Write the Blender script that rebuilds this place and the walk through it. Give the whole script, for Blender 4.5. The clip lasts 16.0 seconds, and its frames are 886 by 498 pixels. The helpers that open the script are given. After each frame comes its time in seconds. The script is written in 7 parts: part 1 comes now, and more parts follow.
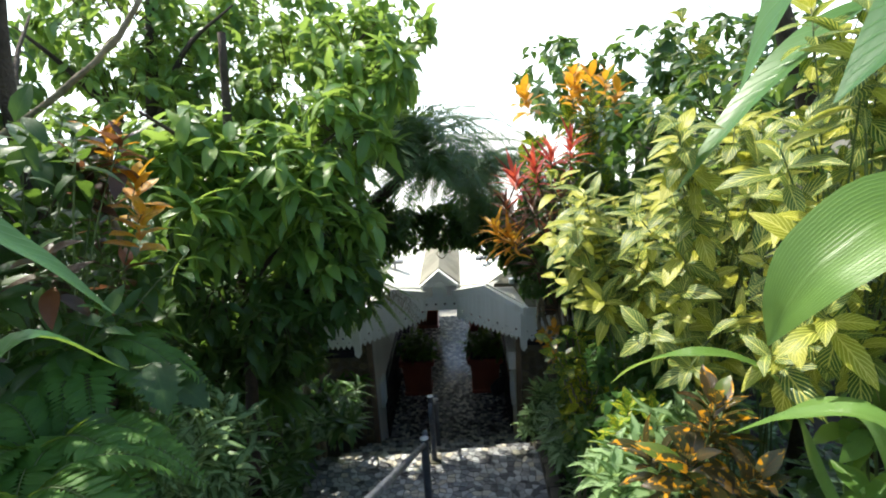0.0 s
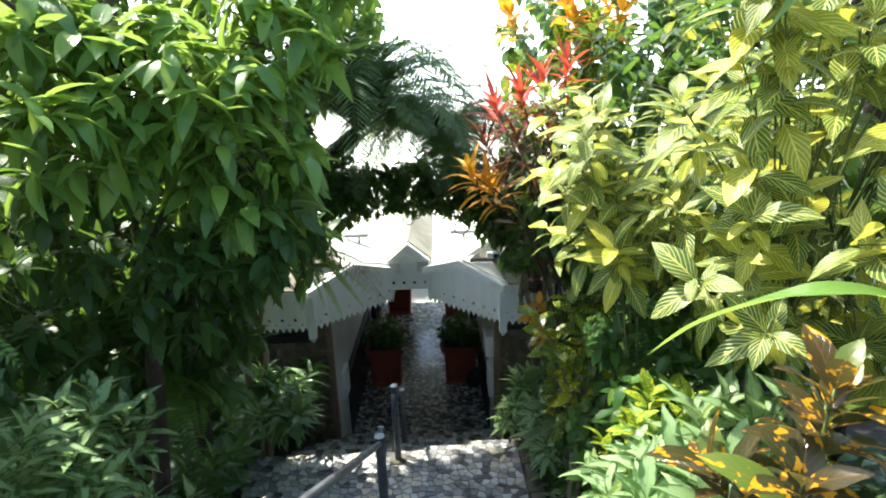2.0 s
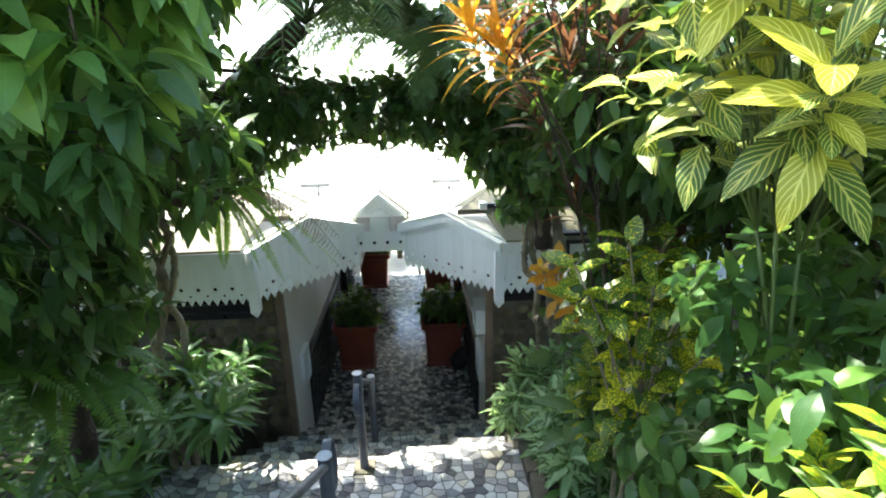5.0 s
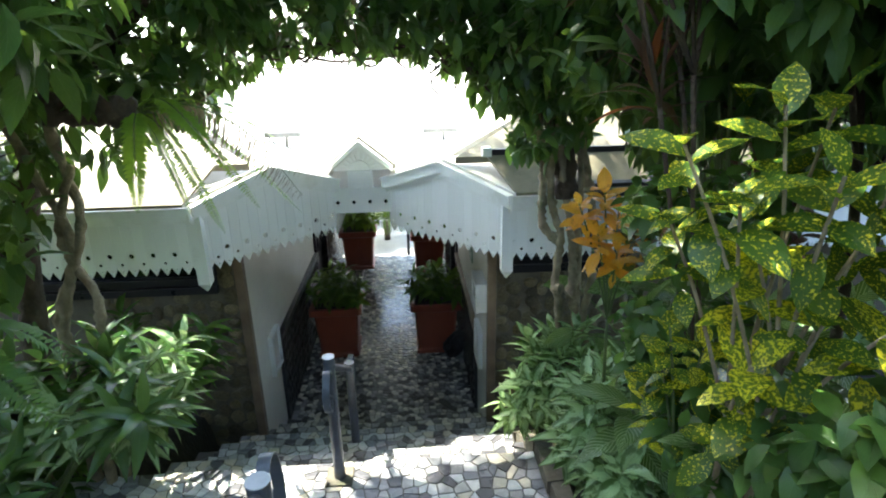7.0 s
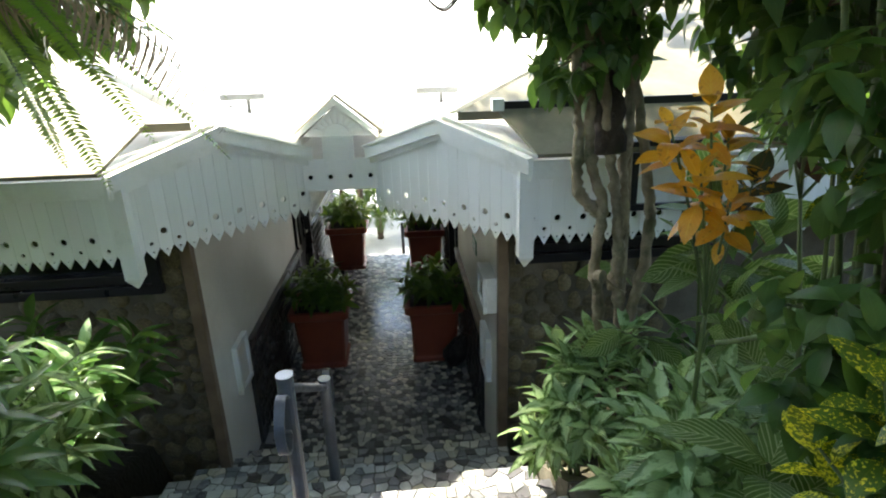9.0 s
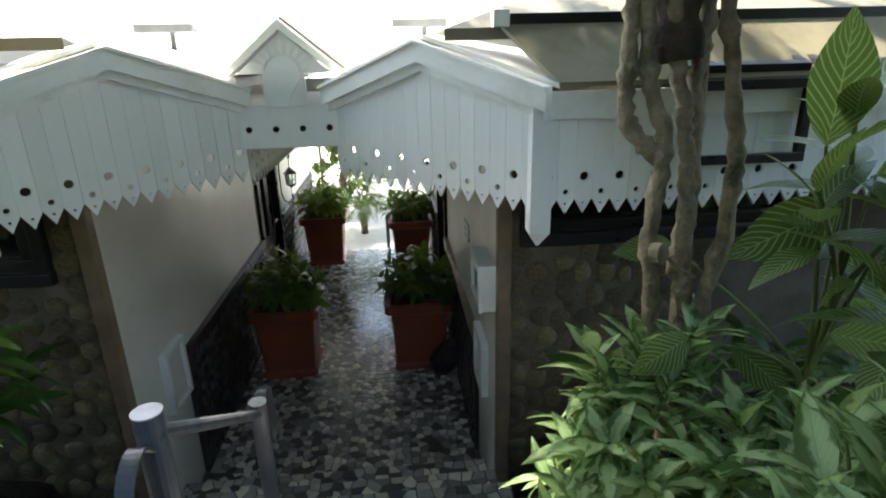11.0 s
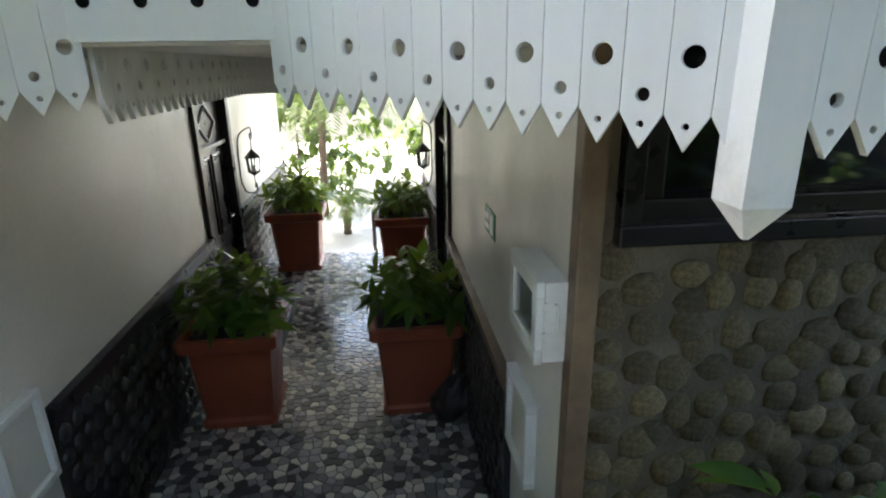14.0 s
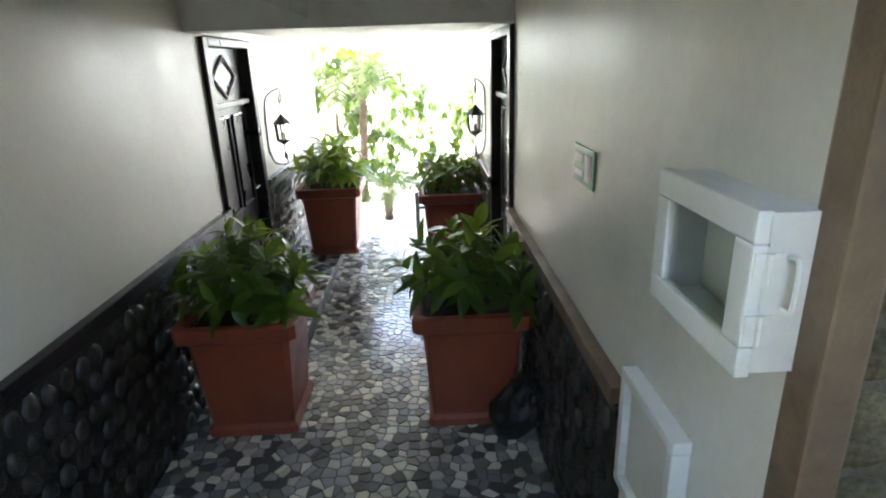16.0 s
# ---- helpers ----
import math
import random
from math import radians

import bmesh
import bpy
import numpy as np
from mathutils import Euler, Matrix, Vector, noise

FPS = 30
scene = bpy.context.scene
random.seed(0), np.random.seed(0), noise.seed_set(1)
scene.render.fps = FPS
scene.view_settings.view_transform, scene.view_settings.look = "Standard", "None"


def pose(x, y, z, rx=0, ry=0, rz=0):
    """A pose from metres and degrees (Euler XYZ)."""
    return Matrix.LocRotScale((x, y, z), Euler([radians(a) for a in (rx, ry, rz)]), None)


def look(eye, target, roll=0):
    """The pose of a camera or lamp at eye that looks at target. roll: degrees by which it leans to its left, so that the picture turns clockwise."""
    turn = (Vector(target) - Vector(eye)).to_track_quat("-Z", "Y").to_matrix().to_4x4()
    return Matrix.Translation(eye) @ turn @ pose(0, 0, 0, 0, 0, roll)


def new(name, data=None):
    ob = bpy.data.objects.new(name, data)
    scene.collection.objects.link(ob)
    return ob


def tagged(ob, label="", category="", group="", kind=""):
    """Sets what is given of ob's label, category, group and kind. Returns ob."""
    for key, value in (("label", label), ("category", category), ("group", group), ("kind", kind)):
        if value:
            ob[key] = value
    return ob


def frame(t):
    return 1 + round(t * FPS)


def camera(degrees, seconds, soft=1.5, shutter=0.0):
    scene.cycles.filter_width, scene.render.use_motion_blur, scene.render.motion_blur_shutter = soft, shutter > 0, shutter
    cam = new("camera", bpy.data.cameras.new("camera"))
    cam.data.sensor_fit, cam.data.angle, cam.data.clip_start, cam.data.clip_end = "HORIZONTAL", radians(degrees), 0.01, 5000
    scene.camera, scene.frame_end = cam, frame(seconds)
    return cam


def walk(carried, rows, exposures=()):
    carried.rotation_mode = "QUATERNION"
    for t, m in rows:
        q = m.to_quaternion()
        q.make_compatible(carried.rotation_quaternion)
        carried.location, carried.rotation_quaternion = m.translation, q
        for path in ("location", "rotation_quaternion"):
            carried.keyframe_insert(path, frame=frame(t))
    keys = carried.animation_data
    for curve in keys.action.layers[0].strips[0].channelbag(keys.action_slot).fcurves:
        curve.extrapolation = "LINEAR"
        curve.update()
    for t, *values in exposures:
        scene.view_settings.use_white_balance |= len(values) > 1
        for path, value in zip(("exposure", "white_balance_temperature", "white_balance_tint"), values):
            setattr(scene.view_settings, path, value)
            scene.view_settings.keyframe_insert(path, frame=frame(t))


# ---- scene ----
cam = camera(77.3, 16.0, soft=2.0)
METRES, EYE, TILT, LEAN, TURN = 8.0, 1.5, 0.0, 0.0, 2.0
ROWS = [
    (0.0, 0.0, 0.0, 0.0, -0.89, -15.65, 3.19),
    (0.5, 0.0141, 0.0257, -0.0239, -3.36, -16.06, 2.02),
    (1.0, 0.0137, 0.0542, -0.0397, -4.68, -15.76, 1.79),
    (1.5, 0.0051, 0.0786, -0.0483, -2.25, -16.01, 2.23),
    (2.0, 0.0137, 0.1061, -0.0688, -2.73, -16.38, 1.93),
    (2.5, 0.0129, 0.1341, -0.087, -3.41, -16.45, 1.76),
    (3.0, 0.0093, 0.1586, -0.0959, -2.61, -17.28, 1.82),
    (3.5, 0.0192, 0.1871, -0.1188, -3.25, -18.06, 1.49),
    (4.0, 0.0164, 0.2146, -0.1311, -3.92, -17.83, 1.54),
    (6.5, 0.0255, 0.347, -0.2065, -5.3, -19.89, 0.92),
    (7.0, 0.0211, 0.3735, -0.2246, -5.75, -19.47, 1.15),
    (7.5, 0.025, 0.4013, -0.2327, -6.62, -18.99, 1.33),
    (8.0, 0.0344, 0.4308, -0.2518, -7.38, -19.82, 0.6),
    (8.5, 0.0256, 0.4554, -0.2669, -6.23, -19.08, 1.78),
    (11.0, 0.0433, 0.5851, -0.3347, -7.19, -18.81, 1.42),
    (11.5, 0.0331, 0.6132, -0.3486, -5.03, -19.29, 2.27),
    (12.0, 0.0392, 0.648, -0.3669, -4.38, -18.21, 2.44),
    (12.5, 0.0399, 0.6802, -0.3668, -5.48, -18.26, 1.96),
    (13.0, 0.0335, 0.7099, -0.3693, -7.24, -19.56, 1.37),
    (13.5, 0.0395, 0.7361, -0.3849, -6.48, -18.27, 1.8),
    (14.0, 0.0465, 0.76, -0.3945, -8.42, -18.5, 0.89),
    (14.5, 0.0432, 0.7863, -0.4101, -7.28, -19.26, 1.46),
    (15.0, 0.051, 0.814, -0.4277, -5.79, -17.73, 1.99),
    (15.5, 0.0539, 0.8326, -0.4344, -5.98, -18.02, 1.56),
    (16.0, 0.0444, 0.8586, -0.4488, -4.17, -18.76, 1.83),
]
walk(cam, [(t, pose(0, 0, EYE, TILT, LEAN, TURN) @ pose(METRES * x, METRES * y, METRES * z, 90 + pitch, roll, yaw)) for t, x, y, z, yaw, pitch, roll in ROWS],
     [(0.0, 1.4, 6700, 4), (2.0, 2.15, 6700, 3), (4.2, 2.92, 6700, 3), (6.5, 3.25, 6600, 4), (8.5, 3.15, 7200, 5), (11.0, 2.98, 7150, 8), (13.0, 3.52, 7400, 10), (14.5, 3.55, 7100, 12), (16.0, 4.42, 6950, 12)])


# ---- world, sun, exposure ----
SUN_EL, SUN_AZ = 57.0, -52.0      # degrees; azimuth from +y towards +x
world = bpy.data.worlds.new("world")
scene.world = world
world.use_nodes = True
wn = world.node_tree
sky = wn.nodes.new("ShaderNodeTexSky")
sky.sky_type = "NISHITA"
sky.sun_disc = False
sky.sun_elevation, sky.sun_rotation = radians(SUN_EL), radians(SUN_AZ)
sky.air_density, sky.dust_density, sky.ozone_density = 1.0, 1.6, 0.7
wn.nodes["Background"].inputs["Strength"].default_value = 0.15
wn.links.new(sky.outputs["Color"], wn.nodes["Background"].inputs["Color"])
sun = new("sun", bpy.data.lights.new("sun", "SUN"))
sun.data.energy, sun.data.angle, sun.data.color = 3.2, radians(0.8), (1.0, 0.95, 0.86)
_sd = Vector((math.cos(radians(SUN_EL)) * math.sin(radians(SUN_AZ)), math.cos(radians(SUN_EL)) * math.cos(radians(SUN_AZ)), math.sin(radians(SUN_EL))))
sun.matrix_world = look(_sd * 60, (0, 0, 0))


# ---- materials ----
def nodes_of(name):
    m = bpy.data.materials.new(name)
    m.use_nodes = True
    t = m.node_tree
    return m, t, t.nodes["Principled BSDF"]


def nd(t, kind, **values):
    n = t.nodes.new(kind)
    for k, v in values.items():
        if k == "op":
            n.operation = v
        elif k == "blend":
            n.blend_type = v
    return n


def lk(t, a, b):
    if isinstance(a, (int, float)):
        b.default_value = a
    elif isinstance(a, tuple):
        b.default_value = (*a, 1.0) if len(a) == 3 else a
    else:
        t.links.new(a, b)


def fm(t, op, a, b=0.0, c=0.0):
    n = nd(t, "ShaderNodeMath", op=op)
    lk(t, a, n.inputs[0]), lk(t, b, n.inputs[1]), lk(t, c, n.inputs[2])
    return n.outputs[0]


def ramp(t, v, a, b, lo=0.0, hi=1.0):
    n = nd(t, "ShaderNodeMapRange")
    n.interpolation_type = "SMOOTHSTEP"
    for i, x in enumerate((v, a, b, lo, hi)):
        lk(t, x, n.inputs[i])
    return n.outputs[0]


def mixc(t, f, a, b, blend="MIX"):
    n = nd(t, "ShaderNodeMixRGB", blend=blend)
    lk(t, f, n.inputs[0]), lk(t, a, n.inputs[1]), lk(t, b, n.inputs[2])
    return n.outputs[0]


def noise_of(t, vec, scale, detail=4.0, rough=0.55):
    n = nd(t, "ShaderNodeTexNoise")
    if vec is not None:
        lk(t, vec, n.inputs["Vector"])
    n.inputs["Scale"].default_value, n.inputs["Detail"].default_value, n.inputs["Roughness"].default_value = scale, detail, rough
    return n.outputs["Fac"]


def chance(t):
    a = nd(t, "ShaderNodeObjectInfo").outputs["Random"]
    b = nd(t, "ShaderNodeNewGeometry").outputs["Random Per Island"]
    return fm(t, "FRACT", fm(t, "ADD", a, b))


def bumped(t, p, h, strength=0.3, dist=0.01):
    n = nd(t, "ShaderNodeBump")
    n.inputs["Strength"].default_value, n.inputs["Distance"].default_value = strength, dist
    lk(t, h, n.inputs["Height"])
    lk(t, n.outputs[0], p.inputs["Normal"])


def surface(name, a, b, scale=3.0, fine=60.0, rough=0.6, bump=0.25, metal=0.0, stain=None, stain_amt=0.0, vary=0.0, spec=0.5, dist=0.004):
    """Two-scale weathered paint, stone, wood or metal."""
    m, t, p = nodes_of(name)
    pos = nd(t, "ShaderNodeTexCoord").outputs["Object"]
    big, small = noise_of(t, pos, scale, 5.0), noise_of(t, pos, fine, 3.0)
    c = mixc(t, ramp(t, big, 0.3, 0.7), a, b)
    c = mixc(t, 0.18, c, mixc(t, small, (0.0, 0.0, 0.0), (1.0, 1.0, 1.0)), "SOFT_LIGHT")
    if stain:
        c = mixc(t, fm(t, "MULTIPLY", ramp(t, noise_of(t, pos, scale * 0.6, 8.0, 0.7), 0.5, 0.72), stain_amt), c, stain)
    if vary:
        c = mixc(t, vary, c, mixc(t, chance(t), (0.05, 0.05, 0.05), (0.95, 0.95, 0.95)), "OVERLAY")
    lk(t, c, p.inputs["Base Color"])
    lk(t, ramp(t, big, 0.2, 0.8, max(rough - 0.12, 0.03), min(rough + 0.1, 1)), p.inputs["Roughness"])
    p.inputs["Metallic"].default_value = metal
    p.inputs["Specular IOR Level"].default_value = spec
    bumped(t, p, fm(t, "ADD", small, fm(t, "MULTIPLY", big, 1.5)), bump, dist)
    return m


def leaf_mat(name, a, b, vein=None, ribs=9.0, slant=3.0, width=0.12, amount=1.0, mid=0.07, spots=None, spot_scale=7.0, spot_cut=0.56, young=None, young_cut=0.7, gloss=0.38, back=None, patch=None, thru=0.55):
    """A leaf: two greens by leaf, mottling, side veins and midrib by the blade's own coordinates, spots, gloss and light shining through."""
    m, t, p = nodes_of(name)
    uv = nd(t, "ShaderNodeUVMap").outputs[0]
    sep = nd(t, "ShaderNodeSeparateXYZ")
    lk(t, uv, sep.inputs[0])
    x, y = sep.outputs[0], sep.outputs[1]
    rnd = chance(t)
    u = fm(t, "MULTIPLY", fm(t, "ABSOLUTE", fm(t, "SUBTRACT", x, 0.5)), 2.0)
    com = nd(t, "ShaderNodeCombineXYZ")
    lk(t, fm(t, "MULTIPLY", x, 0.5), com.inputs[0]), lk(t, y, com.inputs[1]), lk(t, fm(t, "MULTIPLY", rnd, 37.0), com.inputs[2])
    local = com.outputs[0]
    c = mixc(t, rnd, a, b)
    c = mixc(t, 0.35, c, mixc(t, noise_of(t, local, 5.0, 5.0), (0.1, 0.1, 0.1), (0.9, 0.9, 0.9)), "OVERLAY")
    if young:
        c = mixc(t, ramp(t, fm(t, "FRACT", fm(t, "MULTIPLY", rnd, 7.31)), young_cut, young_cut + 0.12), c, young)
    if patch:
        c = mixc(t, ramp(t, fm(t, "ADD", noise_of(t, local, 3.0, 4.0), fm(t, "MULTIPLY", u, -0.22)), 0.31, 0.42), c, patch)
    if spots:
        vo = nd(t, "ShaderNodeTexNoise")
        lk(t, local, vo.inputs["Vector"])
        vo.inputs["Scale"].default_value, vo.inputs["Detail"].default_value = spot_scale, 2.0
        c = mixc(t, ramp(t, vo.outputs["Fac"], spot_cut, spot_cut + 0.04), c, spots)
    s = fm(t, "SUBTRACT", fm(t, "MULTIPLY", y, ribs), fm(t, "MULTIPLY", u, slant))
    d = fm(t, "ABSOLUTE", fm(t, "SUBTRACT", fm(t, "FRACT", s), 0.5))
    rib = fm(t, "MAXIMUM", ramp(t, d, 0.0, width, 1.0, 0.0), ramp(t, u, 0.0, mid, 1.0, 0.0))
    if vein:
        c = mixc(t, fm(t, "MULTIPLY", rib, amount), c, vein)
    lk(t, c, p.inputs["Base Color"])
    p.inputs["Roughness"].default_value = gloss
    p.inputs["Specular IOR Level"].default_value = 0.45
    bumped(t, p, fm(t, "ADD", rib, noise_of(t, local, 20.0)), 0.35, 0.004)
    tr = nd(t, "ShaderNodeBsdfTranslucent")
    lk(t, mixc(t, thru, c, back or (0.32, 0.42, 0.04)), tr.inputs["Color"])
    mx = nd(t, "ShaderNodeMixShader")
    mx.inputs[0].default_value = 0.45
    lk(t, p.outputs[0], mx.inputs[1]), lk(t, tr.outputs[0], mx.inputs[2])
    lk(t, mx.outputs[0], t.nodes["Material Output"].inputs["Surface"])
    return m


def tile_mat(name, cols, gloss=0.2):
    """Broken marble: each shard takes one of the colours by chance, with clouding."""
    m, t, p = nodes_of(name)
    r = nd(t, "ShaderNodeValToRGB")
    r.color_ramp.interpolation = "CONSTANT"
    lk(t, chance(t), r.inputs[0])
    el = r.color_ramp.elements
    while len(el) < len(cols):
        el.new(0.5)
    for e, (at, c) in zip(el, cols):
        e.position, e.color = at, (*c, 1)
    pos = nd(t, "ShaderNodeTexCoord").outputs["Object"]
    c = mixc(t, 0.4, r.outputs[0], mixc(t, noise_of(t, pos, 14.0, 6.0), (0.1, 0.1, 0.1), (0.9, 0.9, 0.9)), "OVERLAY")
    c = mixc(t, fm(t, "MULTIPLY", ramp(t, noise_of(t, pos, 1.7, 6.0, 0.7), 0.48, 0.7), 0.45), c, (0.09, 0.075, 0.055))
    lk(t, c, p.inputs["Base Color"])
    lk(t, ramp(t, noise_of(t, pos, 5.0), 0.3, 0.7, gloss, gloss + 0.16), p.inputs["Roughness"])
    bumped(t, p, noise_of(t, pos, 90.0), 0.12, 0.002)
    return m


def plank_mat(name, a, b, rough=0.45, dirt=(0.16, 0.15, 0.10)):
    """Painted boards: brush streaks down the board and grime by board."""
    m, t, p = nodes_of(name)
    pos = nd(t, "ShaderNodeTexCoord").outputs["Object"]
    mp = nd(t, "ShaderNodeMapping")
    lk(t, pos, mp.inputs[0])
    mp.inputs["Scale"].default_value = (60.0, 60.0, 3.0)
    streak = noise_of(t, mp.outputs[0], 1.0, 4.0)
    c = mixc(t, chance(t), a, b)
    c = mixc(t, 0.15, c, mixc(t, streak, (0.1, 0.1, 0.1), (0.9, 0.9, 0.9)), "SOFT_LIGHT")
    c = mixc(t, fm(t, "MULTIPLY", ramp(t, noise_of(t, pos, 4.0, 8.0, 0.7), 0.52, 0.75), 0.3), c, dirt)
    lk(t, c, p.inputs["Base Color"])
    p.inputs["Roughness"].default_value = rough
    bumped(t, p, streak, 0.2, 0.003)
    return m


WHITE = plank_mat("white_board_paint", (0.78, 0.79, 0.78), (0.70, 0.71, 0.69))
TRIM = surface("white_trim_paint", (0.80, 0.81, 0.80), (0.70, 0.71, 0.68), 3, 50, 0.42, 0.15, stain=(0.30, 0.28, 0.18), stain_amt=0.35)
PLASTER = surface("cream_plaster", (0.72, 0.70, 0.64), (0.66, 0.64, 0.58), 1.2, 30, 0.38, 0.12, stain=(0.45, 0.43, 0.36), stain_amt=0.4)
CEIL = surface("white_ceiling_paint", (0.76, 0.76, 0.74), (0.70, 0.70, 0.68), 1.5, 30, 0.6, 0.1)
# roof cream with shade mixed into its colour, then its sunlit white copy
ROOF_SHADED = surface("cream_roof_shaded", (0.20, 0.18, 0.125), (0.14, 0.125, 0.085), 2.5, 40, 0.6, 0.25, stain=(0.075, 0.075, 0.04), stain_amt=0.8)
ROOF_LIT = surface("white_roof_sunlit", (0.80, 0.79, 0.74), (0.70, 0.68, 0.60), 2.5, 40, 0.5, 0.25, stain=(0.34, 0.31, 0.2), stain_amt=0.5)
BROWN = surface("brown_post_paint", (0.19, 0.135, 0.085), (0.14, 0.095, 0.06), 6, 70, 0.5, 0.3, stain=(0.06, 0.05, 0.035), stain_amt=0.5)
BLACKWOOD = surface("black_varnished_wood", (0.014, 0.014, 0.018), (0.02, 0.019, 0.022), 5, 60, 0.34, 0.15, spec=0.35)
IRON = surface("black_painted_iron", (0.016, 0.017, 0.02), (0.03, 0.031, 0.035), 9, 90, 0.4, 0.25, spec=0.5)
IRONGREY = surface("bluish_grey_painted_steel", (0.105, 0.113, 0.135), (0.065, 0.07, 0.083), 8, 80, 0.38, 0.2)
# pale colour of the post caps, also the painted glint on the door diamonds
CAP_AND_GLINT = surface("pale_cap_and_glint", (0.55, 0.56, 0.58), (0.42, 0.43, 0.45), 12, 90, 0.45, 0.2)
TERRA = surface("terracotta_planter", (0.31, 0.072, 0.034), (0.235, 0.054, 0.027), 3, 60, 0.42, 0.12, stain=(0.16, 0.06, 0.042), stain_amt=0.45)
SOIL = surface("dark_soil", (0.035, 0.024, 0.015), (0.02, 0.014, 0.009), 6, 50, 0.95, 0.9, dist=0.03)
GROUND = surface("leaf_littered_earth", (0.026, 0.020, 0.012), (0.015, 0.015, 0.008), 2.2, 30, 0.95, 0.9, stain=(0.04, 0.055, 0.015), stain_amt=0.7, dist=0.04)
MORTAR = surface("grey_mortar", (0.14, 0.12, 0.084), (0.095, 0.082, 0.058), 5, 60, 0.9, 0.6, stain=(0.05, 0.062, 0.026), stain_amt=0.5, dist=0.01)
DARKMORTAR = surface("dark_mortar", (0.03, 0.03, 0.029), (0.018, 0.018, 0.018), 5, 60, 0.7, 0.6, dist=0.01)
GROUT = surface("dark_grout", (0.085, 0.08, 0.07), (0.05, 0.048, 0.043), 8, 70, 0.75, 0.5)
STONE = surface("mossy_river_cobble", (0.155, 0.122, 0.06), (0.072, 0.058, 0.03), 4, 25, 0.7, 0.6, stain=(0.07, 0.085, 0.024), stain_amt=0.5, vary=0.55, dist=0.008)
PEBBLE = surface("dark_glossy_pebble", (0.042, 0.042, 0.04), (0.02, 0.02, 0.021), 8, 60, 0.26, 0.3, vary=0.5)
BARK = surface("pale_knotted_bark", (0.32, 0.26, 0.165), (0.155, 0.12, 0.07), 9, 50, 0.85, 0.9, stain=(0.05, 0.065, 0.025), stain_amt=0.8, dist=0.015)
DARKBARK = surface("dark_brown_bark", (0.075, 0.05, 0.032), (0.04, 0.028, 0.018), 7, 50, 0.9, 0.9, stain=(0.035, 0.045, 0.015), stain_amt=0.5, dist=0.02)
STEM = surface("green_stem", (0.10, 0.14, 0.035), (0.06, 0.09, 0.025), 8, 60, 0.55, 0.3)
KERB = surface("damp_stone_kerb", (0.13, 0.115, 0.085), (0.07, 0.066, 0.05), 4, 40, 0.85, 0.7, stain=(0.05, 0.065, 0.02), stain_amt=0.7, dist=0.012)
BRASS = surface("dull_metal", (0.35, 0.33, 0.30), (0.25, 0.24, 0.22), 10, 80, 0.35, 0.1, metal=0.9)
TERRACE = surface("pale_terrace_paving", (0.40, 0.385, 0.35), (0.32, 0.31, 0.28), 1.5, 20, 0.7, 0.3)
SIGNGREEN = surface("green_sign_plastic", (0.02, 0.22, 0.12), (0.02, 0.19, 0.10), 5, 50, 0.35, 0.05)
SIGNWHITE = surface("white_sign_film", (0.75, 0.78, 0.76), (0.70, 0.74, 0.72), 5, 50, 0.4, 0.05)
PAPER = surface("grey_paper_label", (0.45, 0.45, 0.43), (0.40, 0.40, 0.38), 12, 80, 0.7, 0.05)

TILE_LIGHT = tile_mat("pale_marble_shards", [(0.0, (0.50, 0.51, 0.52)), (0.30, (0.33, 0.33, 0.33)), (0.55, (0.19, 0.20, 0.22)), (0.74, (0.52, 0.48, 0.40)), (0.86, (0.09, 0.09, 0.10))])
TILE_DARK = tile_mat("dark_marble_shards", [(0.0, (0.09, 0.086, 0.082)), (0.26, (0.20, 0.195, 0.19)), (0.46, (0.33, 0.32, 0.31)), (0.66, (0.50, 0.47, 0.41)), (0.84, (0.70, 0.66, 0.56))], 0.09)

gm, gt, gp = nodes_of("window_glass")
gp.inputs["Base Color"].default_value = (0.9, 0.95, 0.93, 1)
gp.inputs["Roughness"].default_value = 0.03
gp.inputs["Transmission Weight"].default_value = 1.0
gp.inputs["IOR"].default_value = 1.2
GLASS = gm
dm, dt, dp = nodes_of("dark_window_glass")
dp.inputs["Base Color"].default_value = (0.006, 0.008, 0.010, 1)
dp.inputs["Roughness"].default_value = 0.06
DARKGLASS = dm

L_TREE = leaf_mat("broad_green_leaf", (0.07, 0.165, 0.034), (0.12, 0.235, 0.045), (0.18, 0.28, 0.08), 7, 2.5, 0.07, 0.45, young=(0.17, 0.28, 0.04), young_cut=0.68, gloss=0.36, back=(0.50, 0.66, 0.12))
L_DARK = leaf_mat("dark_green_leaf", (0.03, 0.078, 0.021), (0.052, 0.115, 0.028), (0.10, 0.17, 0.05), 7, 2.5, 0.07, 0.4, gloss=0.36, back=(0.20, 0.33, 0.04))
L_PALM = leaf_mat("palm_leaflet", (0.07, 0.13, 0.05), (0.095, 0.17, 0.06), None, gloss=0.4, back=(0.18, 0.28, 0.06))
L_DRY = leaf_mat("dry_palm_leaflet", (0.26, 0.20, 0.14), (0.18, 0.14, 0.10), None, gloss=0.7, back=(0.3, 0.25, 0.15))
L_END = leaf_mat("far_palm_leaflet", (0.04, 0.075, 0.012), (0.05, 0.095, 0.014), None, gloss=0.55, back=(0.10, 0.15, 0.018))
L_FERN = leaf_mat("fern_leaflet", (0.06, 0.16, 0.028), (0.09, 0.22, 0.035), None, gloss=0.5)
L_FERNL = leaf_mat("bright_fern_leaflet", (0.20, 0.36, 0.04), (0.14, 0.28, 0.03), None, gloss=0.5)
